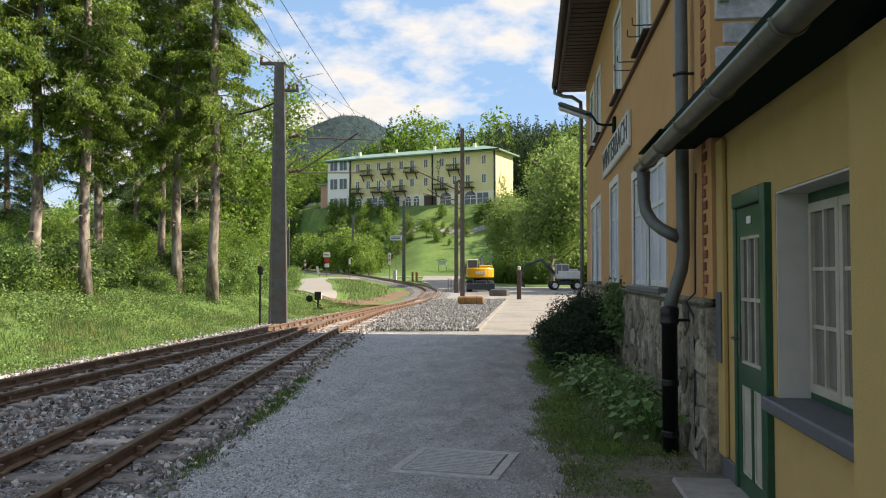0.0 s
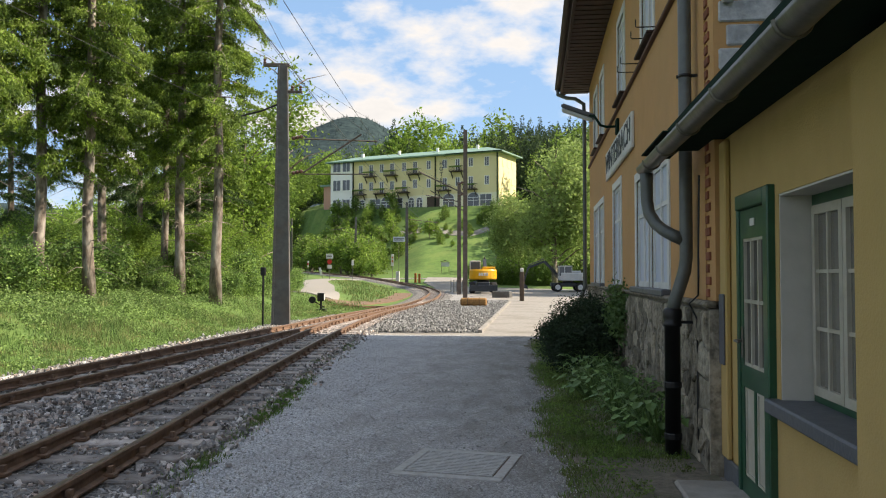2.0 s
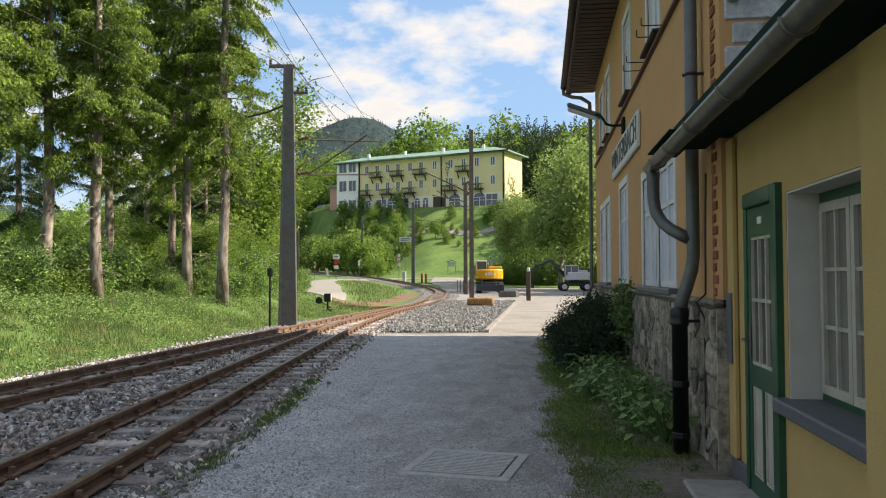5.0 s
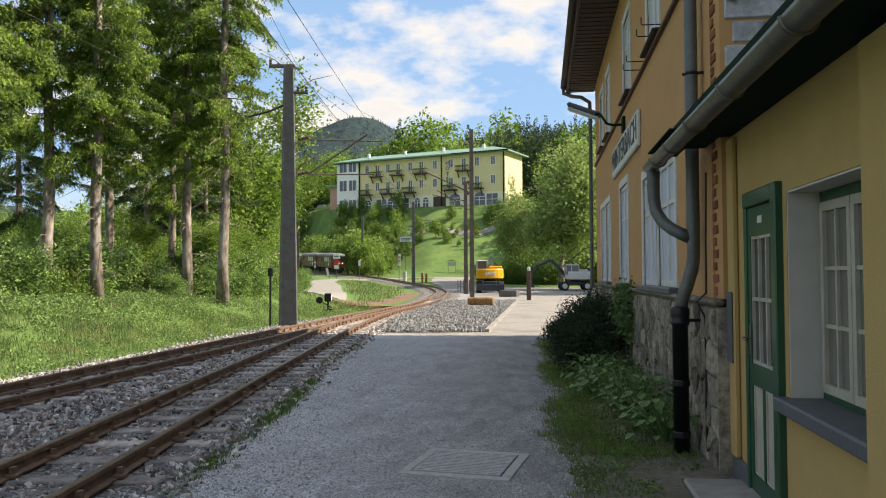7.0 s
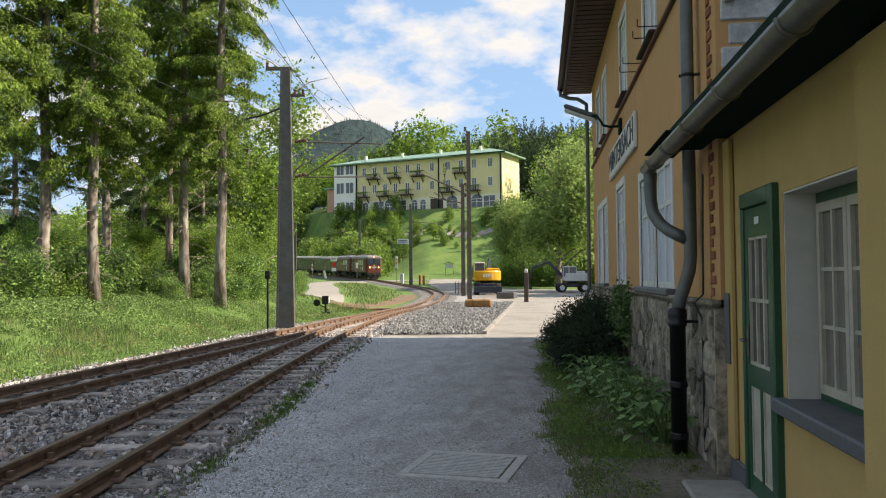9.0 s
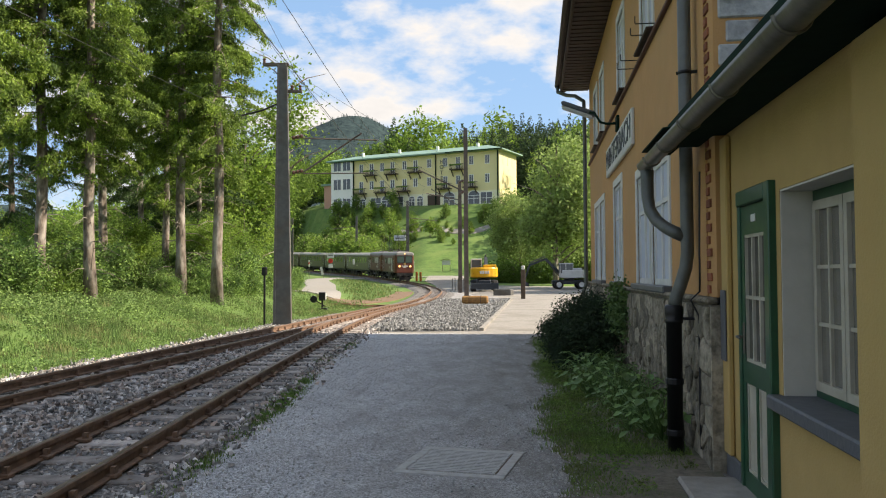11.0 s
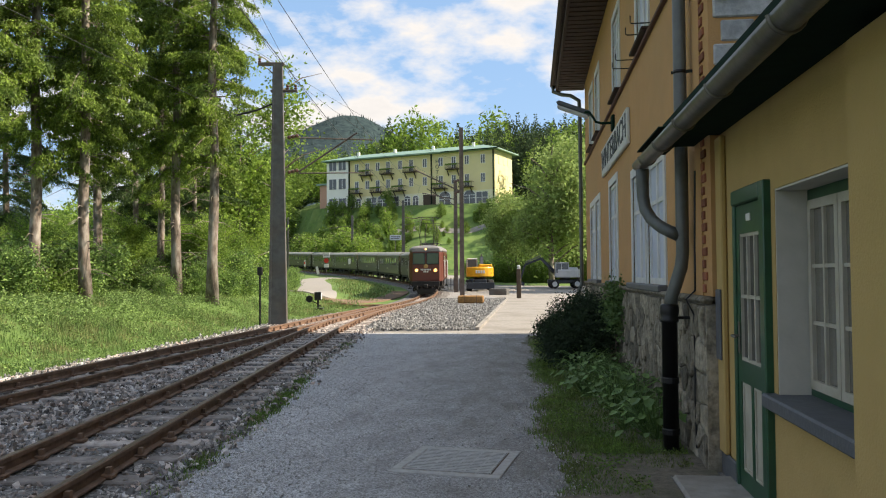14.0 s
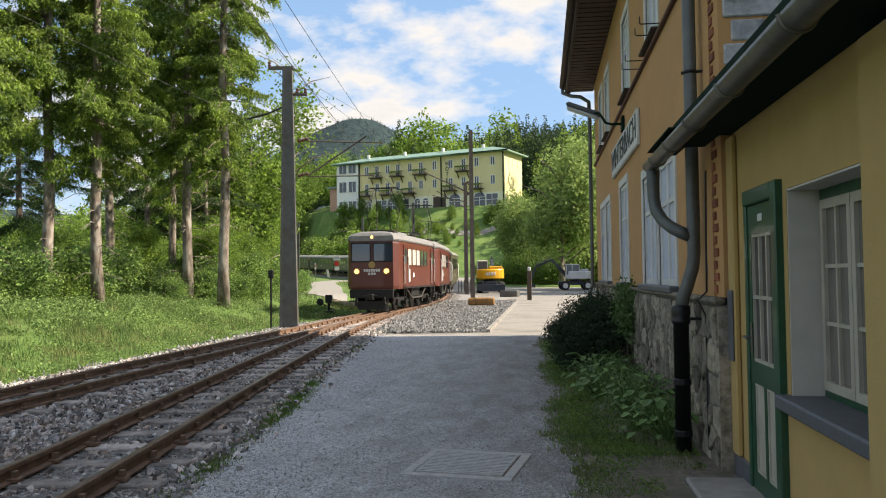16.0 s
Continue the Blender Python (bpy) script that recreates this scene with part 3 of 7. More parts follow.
GW = [(8.55, 9.75, 1.42, 2.85), (9.95, 11.15, 1.42, 2.85), (13.15, 14.35, 1.42, 3.08), (16.45, 17.5, 1.42, 3.08), (17.75, 18.9, 1.42, 3.08)]
UW = [(9.5, 10.5, 4.45, 5.75), (12.55, 13.5, 4.45, 5.75), (16.3, 17.2, 4.45, 5.75), (18.0, 18.9, 4.45, 5.75)]
part("front_wall", wall_with_holes(S0 + .32, S1, 1.36, SZ, SX, .4, GW + UW), M_PLASTER, station, "ochre plaster wall")
part("rear_wall", Geo().box(9.4, 9.8, S0, S1, 0, SZ), M_PLASTER, station)
part("far_gable_wall", Geo().box(SX + .4, 9.4, S1 - .4, S1, 0, SZ + .2), M_PLASTER, station)
part("near_gable_wall", Geo().box(SX + .45, 9.4, S0 + .06, S0 + .4, 0, SZ + .2), M_PLASTER, station)
part("floor_slab", Geo().box(SX + .4, 9.4, S0 + .4, S1 - .4, .9, 1.2), M_MORTAR, station)
part("plinth_core", Geo().box(SX - .04, SX + .38, S0, S1 + .05, -.3, 1.3), M_MORTAR, station, "mortar between the plinth stones")
part("plinth_ledge", Geo().chamfer(SX - .09, SX + .02, S0 - .03, S1 + .1, 1.305, 1.36, .022), M_MASON, station, "weathered stone ledge")
# windows
for y0, y1, z0, z1 in GW + UW:
    w = part("window", Geo().box(SX + .035, SX + .05, y0, y1, z0, z1), M_PALE, station, "tall window with drawn pale blind")
    fr = Geo()
    for a in (-1, 1):
        yy = y0 if a < 0 else y1 - .07
        fr.box(SX + .012, SX + .035, yy, yy + .07, z0, z1)
    ym = (y0 + y1) / 2
    fr.box(SX + .012, SX + .035, ym - .04, ym + .04, z0, z1).box(SX + .014, SX + .035, y0, y1, z1 - .07, z1).box(SX + .014, SX + .035, y0, y1, z0, z0 + .07)
    fr.box(SX + .016, SX + .035, y0, y1, z0 + (z1 - z0) * .66 - .025, z0 + (z1 - z0) * .66 + .025)
    part("window_frame", fr, M_WHITE, w)
    sur = Geo().box(SX - .018, SX + .035, y0 - .12, y0, z0, z1 + .12).box(SX - .018, SX + .035, y1, y1 + .12, z0, z1 + .12).box(SX - .018, SX + .035, y0, y1, z1, z1 + .12)
    part("surround", sur, M_WHITE, w, "pale painted surround")
    part("window_sill", Geo().chamfer(SX - .1, SX + .12, y0 - .1, y1 + .1, z0 - (.075 if z0 < 3 else .04), z0, .012), M_SILL if z0 < 3 else M_SOFFIT, w)
# string course of brick below the upper windows
part("string_course", Geo().chamfer(SX - .05, SX + .01, S0 + .3, S1 + .02, 4.33, 4.375, .01), M_BROWN, station, "thin brown string course")
# roof with soffit boards
EX, EZ = .74, 6.42
roof = part("roof", Geo().prism([(EX - .1, EZ + .12), (EX - .1, EZ + .26), (5.6, EZ + 3.0), (10.7, EZ + .26), (10.7, EZ + .12), (5.6, EZ + 2.84)], S1 + .9 - (S0 - .5), Matrix.Translation((0, S0 - .5, 0))), M_ROOFTILE, station, "dark tiled gable roof")
nb = 118
board = Geo().box(EX, SX + .02, .006, .117, 0, .04).mesh("soffit_board")
for i in range(nb):
    part("soffit_board", board, M_SOFFIT, roof).location = (0, S0 - .4 + i * (S1 + 1.1 - S0) / nb, EZ + .01 + .012 * (i % 2))
part("fascia", Geo().box(EX - .06, EX - .012, S0 - .5, S1 + .8, EZ - .02, EZ + .2), M_SOFFIT, roof)
part("soffit_cap", Geo().box(EX, SX + .3, S0 - .5, S1 + .78, EZ + .075, EZ + .11), M_SOFFIT, roof)
part("verge_board", Geo().prism([(EX - .06, EZ - .04), (EX - .06, EZ + .3), (5.6, EZ + 3.05), (5.6, EZ + 2.7)], .04, Matrix.Translation((0, S1 + .8, 0))), M_SOFFIT, roof)


def half_round(pts, r, n=8, t=.008):
    """Open gutter trough along pts."""
    prof = [(r * math.cos(math.pi + math.pi * j / n), r * math.sin(math.pi + math.pi * j / n)) for j in range(n + 1)]
    prof += [((r - t) * math.cos(2 * math.pi - math.pi * j / n), (r - t) * math.sin(2 * math.pi - math.pi * j / n)) for j in range(n + 1)]
    return Geo().sweep(prof, pts)


gut = thing("roof_gutter", "brown metal gutter and downpipe of the station eaves", "gutter")
part("trough", half_round([(EX - .13, y, EZ + .2) for y in (S0 - .5, 10, 14, 18, S1 + .8)], .075), M_SOFFIT, gut)
part("downpipe", Geo().tube([(EX - .13, S1 + .55, EZ + .12), (EX - .13, S1 + .55, EZ - .02), (EX + .1, S1 + .45, EZ - .14), (SX - .35, S1 + .2, EZ - .22), (SX - .14, S1 + .05, EZ - .4), (SX - .13, S1, EZ - .8), (SX - .13, S1, 1.3), (SX - .2, S1, 1.1), (SX - .2, S1, -.03)], .05, 10), M_PIPE, gut, smooth=True)

# station name board
sign = thing("station_sign", "long white station name board with dark capital letters", "sign")
part("board", Geo().chamfer(SX - .05, SX - .004, 11.35, 15.4, 3.38, 3.9, .008), M_WHITE, sign)
part("border", Geo().box(SX - .056, SX - .05, 11.40, 15.35, 3.85, 3.875).box(SX - .056, SX - .05, 11.40, 15.35, 3.405, 3.43), M_WHITE, sign)


def lettering(word, size, m, material, parent, name="lettering", depth=.004, widen=1.0):
    cu = bpy.data.curves.new(name, "FONT")
    cu.body, cu.size, cu.extrude, cu.align_x, cu.align_y = word, size, depth, "CENTER", "CENTER"
    ob = new(name, cu)
    dg = bpy.context.evaluated_depsgraph_get()
    me = bpy.data.meshes.new_from_object(ob.evaluated_get(dg))
    bpy.data.objects.remove(ob)
    me.transform(m @ Matrix.Diagonal((widen, 1, 1, 1)))
    me.materials.clear()
    me.materials.append(material)
    o = new(name, me)
    o.parent = parent
    return o


lettering("WINTERBACH", .50, pose(SX - .056, 13.37, 3.645, 90, 0, -90), M_SIGNBLUE, sign, widen=1.22)

# ---- annex ----
AX, A1 = 1.48, 6.40
annex = thing("station_annex", "low yellow plastered station annex with green door", "building")
DOOR = (5.13, 5.94, -.05, 2.10)
WIN = (3.84, 5.035, .80, 2.06)
part("front_wall", wall_with_holes(-9, A1 - .02, -.3, 2.75, AX, .45, [DOOR, WIN]), M_PLASTER_Y, annex, "yellow plaster wall")
part("back_wall", Geo().box(6.2, 6.5, -9, A1, -.3, 6), M_PLASTER_Y, annex)
part("rear_end_wall", Geo().box(AX + .45, 6.2, -9, -8.6, -.3, 4.5), M_PLASTER_Y, annex)
part("floor_slab", Geo().box(AX + .45, 6.2, -8.6, A1 - .02, -.2, .05), M_CONC, annex)
part("inner_ceiling", Geo().box(AX + .45, 6.2, -8.6, A1 - .02, 2.6, 2.7), M_WHITE, annex)
part("corner_plinth", Geo().chamfer(AX - .03, AX - .002, 5.97, A1, -.1, .17, .01), M_SILL, annex, "grey painted base")
part("near_pier", Geo().chamfer(AX - .1, AX - .002, -9, 3.64, -.1, 2.57, .012), M_PLASTER_Y, annex)
part("pilaster", Geo().chamfer(AX - .045, AX - .002, 6.22, A1 + .0, .17, 2.6, .01), M_PLASTER_Y, annex)
part("roof", Geo().prism([(1.06, 2.66), (1.06, 2.74), (6.7, 5.6), (6.7, 5.48)], A1 + 9.4, Matrix.Translation((0, -9.3, 0))), M_DKGREEN, annex, "dark green metal roof")
part("soffit", Geo().box(1.08, AX - .002, -9.3, A1 - .01, 2.63, 2.66).box(1.08, 1.39, A1 - .01, 6.95, 2.63, 2.66), M_DKGREEN, annex, "dark green boarded soffit")
part("soffit_end", Geo().box(1.08, 1.225, 6.95, 7.4, 2.63, 2.68), M_DKGREEN, annex)
agut = thing("annex_gutter", "weathered zinc half-round gutter with swan-neck outlet", "gutter")
part("trough", half_round([(1.02, y, 2.575) for y in (-9, -4, 0, 2, 4, 6, 7.6)], .073, 12), M_ZINC, agut, smooth=True)
for y in (.6, 2.0, 3.25, 4.4, 5.4, 6.3, 7.1):
    part("bracket", Geo().tube([(1.02 + .076 * math.cos(a), y, 2.575 + .076 * math.sin(a)) for a in [math.pi * (1 + k / 10) for k in range(11)]], .010, 6), M_ZINC, agut)
part("end_cap", Geo().prism([(1.02 + .073 * math.cos(math.pi * (1 + k / 10)), 2.575 + .073 * math.sin(math.pi * (1 + k / 10))) for k in range(11)], .012, Matrix.Translation((0, 7.595, 0))), M_ZINC, agut)
part("outlet", Geo().tube([(1.02, 7.42, 2.50), (1.02, 7.42, 2.40), (1.022, 7.41, 2.24), (1.035, 7.38, 2.13), (1.08, 7.30, 2.03), (1.14, 7.2, 1.96), (1.20, 7.08, 1.91), (1.28, 7.06, 1.87)], [.062, .058, .055, .055, .055, .055, .055, .055], 12), M_PIPE, agut, "grey painted swan-neck pipe", smooth=True)
part("drip_flashing", Geo().box(1.0, 1.12, 6.35, 7.62, 2.69, 2.702), M_DKGREEN, agut, "green flashing")

# ---- door and window of the annex ----
door = thing("door_1", "green wooden door with white lower panels and six glazed panes", "door", kind="structure")
d0, d1, dz = DOOR[0], DOOR[1], DOOR[3]
fr = Geo().chamfer(AX - .05, AX + .10, d0 - .02, d0 + .085, -.04, dz + .03, .008).chamfer(AX - .03, AX + .10, d1 - .035, d1 + .02, -.04, dz + .03, .008).chamfer(AX - .05, AX + .10, d0 + .085, d1 - .035, dz - .075, dz + .03, .008)
part("door_frame", fr, M_GREEN, door, "thick green door frame")
l0, l1, st = d0 + .092, d1 - .042, .07
leafx = AX - .015
leaf = Geo()
for a, b, c, e in ((l0, l0 + st, .0, 2.02), (l1 - st, l1, .0, 2.02), (l0 + st, l1 - st, .0, .16), (l0 + st, l1 - st, .78, .93), (l0 + st, l1 - st, 1.82, 2.02)):
    leaf.box(leafx, leafx + .05, a, b, c, e)
lf = part("leaf", leaf, M_GREEN, door, "green door leaf")
mid = (l0 + l1) / 2
part("mullion", Geo().box(leafx + .002, leafx + .048, mid - .025, mid + .025, .16, .78), M_GREEN, lf)
for a, b in ((l0 + st, mid - .025), (mid + .025, l1 - st)):
    p_ = part("lower_panel", Geo().chamfer(leafx + .018, leafx + .036, a, b, .16, .78, .012), M_CREAM, lf, "white painted panel")
    part("panel_moulding", Geo().box(leafx + .008, leafx + .018, a, a + .02, .16, .78).box(leafx + .008, leafx + .018, b - .02, b, .16, .78).box(leafx + .008, leafx + .018, a + .02, b - .02, .16, .18).box(leafx + .008, leafx + .018, a + .02, b - .02, .76, .78), M_CREAM, p_)
bars = [l0 + st + (l1 - l0 - 2 * st) * k / 3 for k in range(4)]
for z0, z1 in ((.93, 1.38), (1.38, 1.82)):
    for a, b in zip(bars, bars[1:]):
        part("pane", Geo().box(leafx + .026, leafx + .03, a, b, z0, z1), M_GLASS, lf, "clear glass pane")
for y in bars:
    part("glazing_bar", Geo().box(leafx + .006, leafx + .026, y - .011, y + .011, .93, 1.82), M_CREAM, lf)
for z in (.94, 1.38, 1.81):
    part("glazing_bar", Geo().box(leafx + .008, leafx + .024, bars[0] + .011, bars[-1] - .011, z - .012, z + .012), M_CREAM, lf)
part("room_plate", Geo().chamfer(leafx - .008, leafx - .001, mid - .05, mid + .05, 1.90, 1.95, .002), M_WHITE, lf, "small oval white plate")
h = part("handle_plate", Geo().chamfer(leafx - .01, leafx - .001, l1 - .075, l1 - .035, .98, 1.2, .003), M_ZINC, lf)
part("handle", Geo().tube([(leafx - .01, l1 - .055, 1.1), (leafx - .06, l1 - .055, 1.1), (leafx - .065, l1 - .10, 1.1), (leafx - .06, l1 - .17, 1.095)], .009, 8), M_ZINC, h, "steel lever handle")
step = tagged(part("door_step", Geo().chamfer(AX - .45, AX + .1, 4.95, 6.16, -.1, .035, .02), M_CONC), "worn pale concrete door step", "step", kind="structure")

win = thing("window_1", "white casement window in a deep white reveal with slate sill", "window", kind="structure")
w0, w1, wz0, wz1 = WIN
RX = AX + .19
part("reveal", Geo().box(AX + .004, RX + .06, w1 - .014, w1 - .002, wz0, wz1).box(AX + .004, RX + .06, w0 + .002, w0 + .014, wz0, wz1).box(AX + .004, RX + .06, w0 + .014, w1 - .014, wz1 - .014, wz1 - .002), M_REVEAL, win, "white plastered reveal")
part("window_sill", Geo().chamfer(AX - .085, RX + .06, 3.645, w1 + .06, wz0 - .08, wz0 + .006, .012), M_SILL, win, "dark slate sill")
part("window_frame", Geo().box(RX, RX + .06, w0 + .014, w1 - .014, wz1 - .08, wz1 - .014).box(RX, RX + .06, w0 + .014, w1 - .014, wz0, wz0 + .05).box(RX, RX + .06, w0 + .014, w0 + .05, wz0 + .05, wz1 - .08).box(RX, RX + .06, w1 - .035, w1 - .014, wz0 + .05, wz1 - .08), M_GREEN, win, "green outer frame")
wm = 4.52
for a, b in ((w0 + .05, wm - .004), (wm + .004, w1 - .035)):
    z0, z1 = wz0 + .05, wz1 - .08
    ca_ = Geo().box(RX - .012, RX + .04, a, a + .05, z0, z1).box(RX - .012, RX + .04, b - .05, b, z0, z1).box(RX - .012, RX + .04, a + .05, b - .05, z0, z0 + .055).box(RX - .012, RX + .04, a + .05, b - .05, z1 - .055, z1)
    cs = part("casement", ca_, M_CREAM, win, "white casement")
    ym = (a + b) / 2
    part("glazing_bar", Geo().box(RX - .006, RX + .03, ym - .012, ym + .012, z0 + .055, z1 - .055), M_CREAM, cs)
    zs = [z0 + .055 + (z1 - z0 - .11) * k / 3 for k in range(4)]
    for z in zs[1:3]:
        part("glazing_bar", Geo().box(RX - .004, RX + .028, a + .05, b - .05, z - .011, z + .011), M_CREAM, cs)
    for c, e in zip(zs, zs[1:]):
        part("pane", Geo().box(RX + .012, RX + .016, a + .05, ym - .012, c, e), M_CURTGLASS, cs, "reflecting glass pane")
        part("pane", Geo().box(RX + .012, RX + .016, ym + .012, b - .05, c, e), M_CURTGLASS, cs, "reflecting glass pane")
tagged(part("meter_cupboard", Geo().chamfer(AX - .062, AX - .046, 6.24, 6.38, .88, 1.42, .006), M_SILL), "small grey metal cupboard door on the annex corner", "cupboard")
# unseen block added behind the annex, only to shade the platform and tracks
wing = thing("station_wing", "ochre gabled block behind the annex, unseen, added to shade the platform", "building")
part("wall", Geo().box(6.6, 13, -16, 6.0, 0, 8.2), M_PLASTER, wing)
part("roof", Geo().prism([(6.2, 8.2), (9.8, 12.0), (13.4, 8.2)], 22.6, Matrix.Translation((0, -16.3, 0))), M_ROOFTILE, wing)

# bare soil of the verge along the wall
vs_y = [5.2 + .06 * k for k in range(245)]


def verge_edge(y):
    """Where the grass verge meets the gravel."""
    return .10 + .08 * math.sin(y * 1.3) + .05 * math.sin(y * 3.1) + .035 * math.sin(y * 8.7) + .025 * math.sin(y * 17.3 + 1) + (.04 * (6.7 - y) if y < 6.7 else 0) - .02 * (y - 7)


vl = [Vector((verge_edge(y), y, 0)) for y in vs_y]
vr = [Vector((1.02 if y < 6.17 else 1.40, y, 0)) for y in vs_y]
g = Geo()
for a, b in zip(vl, vr):
    g.v += [(a.x, a.y, .002), (a.x * .7 + b.x * .3, a.y, .014), (a.x * .3 + b.x * .7, a.y, .02), (b.x, b.y, .018)]
for i in range(len(vl) - 1):
    g.f += [(i * 4 + k, i * 4 + k + 1, i * 4 + k + 5, i * 4 + k + 4) for k in range(3)]
tagged(part("verge_soil", g, M_SOIL), "brown soil verge with sparse grass along the wall", "soil", kind="structure")

# ---- downpipe at the corner ----
dp = thing("downpipe", "tall rainwater downpipe, grey above and black cast iron below", "downpipe")
part("upper_pipe", Geo().tube([(1.30, 7.05, 6.3), (1.30, 7.05, 1.72), (1.285, 7.05, 1.60), (1.235, 7.05, 1.44), (1.20, 7.06, 1.34), (1.185, 7.06, 1.2)], .056, 14), M_PIPE, dp, "grey painted pipe", smooth=True)
part("cast_iron_pipe", Geo().lathe([(.068, -.05), (.068, 1.12), (.08, 1.125), (.08, 1.15), (.073, 1.16), (.082, 1.2), (.082, 1.25), (.075, 1.27), (.06, 1.28)], 16, Matrix.Translation((1.18, 7.06, 0))), M_BLACK, dp, "black cast iron pipe", smooth=True)
for z in (.18, .62):
    part("collar", Geo().lathe([(.069, z - .03), (.077, z - .02), (.077, z + .02), (.069, z + .03)], 16, Matrix.Translation((1.18, 7.06, 0))), M_BLACK, dp)
for z in (1.16, 3.3, 5.2):
    part("bracket", Geo().tube([(1.23, 7.06, z), (SX + .05, 7.0, z)], .014, 6), M_BLACK, dp)
    if z > 2:
        part("clip_ring", Geo().lathe([(.058, z - .015), (.064, z), (.058, z + .015)], 14, Matrix.Translation((1.30, 7.05, 0))), M_BLACK, dp)
cab = tagged(part("cable", Geo().tube([(1.36, 6.78, 2.4), (1.35, 6.79, 1.75), (1.34, 6.74, 1.55), (1.345, 6.78, 1.4), (1.27, 6.77, 1.33), (1.33, 6.76, 1.2), (1.34, 6.8, .9), (1.33, 6.77, .5), (1.34, 6.79, .1)], .008, 6), M_BLACK), "thin black cable down the corner", "cable")

# exposed brick strip at the corner
part("corner_bed", Geo().box(SX + .012, SX + .40, S0 + .02, S0 + .32, 1.36, SZ), M_PLASTER, station, "ochre corner plaster")
brick = Geo().chamfer(-.012, .03, -.075, .075, -.033, .033, .005).mesh("brick")
half = Geo().chamfer(-.012, .03, -.045, .045, -.033, .033, .005).mesh("brick")
k = 0
z = 1.42
while z < 6.1:
    b = part("brick", brick if k % 2 else half, M_BRICK, station)
    b.location = (SX + .008, S0 + .24 + (0 if k % 2 else .03), z)
    z += .1
    k += 1
# whitewashed masonry of the gable end above the annex roof
part("cladding_bed", Geo().box(SX + .03, 4.0, S0 + .05, S0 + .058, 2.75, SZ), M_MORTAR, station)
blk = Geo().chamfer(-.24, .24, -.03, .03, -.085, .085, .012).mesh("stone_block")
blk2 = Geo().chamfer(-.13, .13, -.03, .03, -.085, .085, .012).mesh("stone_block")
for r in range(16):
    x = SX + .05 + (.06 if r % 2 else 0)
    for c in range(9):
        q = (c + r) % 3
        b = part("stone_block", blk if q else blk2, M_SHINGLE, station)
        wd = .24 if q else .13
        b.location = (x + wd, S0 + .035 + .006 * math.sin(r * 3 + c), 2.9 + r * .19)
        x += 2 * wd + .02
tagged(part("junction_box", Geo().chamfer(1.47, 1.56, S0 - .055, S0 + .005, 3.72, 3.82, .012), M_WHITE), "small white electric junction box on the gable", "junction box")

# hooks and conduit under the upper windows
for y in (9.3, 9.75, 10.9, 11.35):
    tagged(part("flower_hook", Geo().tube([(SX, y, 4.45), (SX - .22, y, 4.45), (SX - .235, y, 4.46), (SX - .235, y, 4.54)], .007, 6), M_BLACK), "black iron flower box hook under an upper window", "hook", "flower box hooks")

# wall lamp
lamp = thing("wall_lamp", "long grey fluorescent platform lamp on a curved wall arm", "lamp")
part("wall_plate", Geo().chamfer(SX - .05, SX - .002, 13.35, 13.6, 3.95, 4.2, .01), M_DKGREEN, lamp)
part("bracket_arm", Geo().tube([(SX - .03, 13.48, 4.08), (SX - .2, 13.5, 4.08), (SX - .3, 13.55, 4.12), (SX - .34, 13.65, 4.22), (SX - .38, 13.8, 4.33), (SX - .5, 13.95, 4.38)], .022, 8), M_DKGREEN, lamp)
lm = Matrix.Translation((.73, 14.0, 4.42)) @ Euler((0, radians(22), radians(-8))).to_matrix().to_4x4()
part("housing", Geo().chamfer(-.30, .34, -.10, .10, 0, .08, .03, lm), M_SILL, lamp, "grey lamp housing")
part("diffuser", Geo().chamfer(-.27, .31, -.08, .08, -.055, .002, .025, lm), M_WHITE, lamp, "milky plastic diffuser")

# ---- grate in the platform ----
gr = thing("inspection_cover", "flush steel grating in a concrete frame", "grate")
gm = Matrix.Translation((-.63, 6.57, 0)) @ pose(0, 0, 0, 0, 0, -9)
part("concrete_frame", Geo().chamfer(-.45, .45, -.47, -.38, -.05, .010, .005, gm).chamfer(-.45, .45, .38, .47, -.05, .010, .005, gm).chamfer(-.45, -.37, -.38, .38, -.05, .010, .005, gm).chamfer(.37, .45, -.38, .38, -.05, .014, .004, gm), M_OLDCONC, gr)
for i in range(15):
    part("grate_bar", Geo().box(-.355, .355, -.365 + i * .05, -.365 + i * .05 + .024, -.02, .016, gm), M_GREYSTEEL, gr)
for i in range(8):
    part("cross_bar", Geo().box(-.345 + i * .096, -.345 + i * .096 + .016, -.37, .37, -.02, .013, gm), M_GREYSTEEL, gr)
part("pit", Geo().box(-.358, .358, -.378, .378, -.05, .0065, gm), M_EARTH, gr)

# ---- sleepers, fastenings, ballast ----
slm = Geo().chamfer(-.80, .80, -.11, .11, -.15, 0, .012).mesh("sleeper")
clip = Geo().chamfer(-.11, .11, -.05, .05, 0, .035, .008).box(-.085, -.045, -.025, .025, .03, .085).box(.045, .085, -.025, .025, .03, .085).mesh("rail_clip")
rng = random.Random(5)


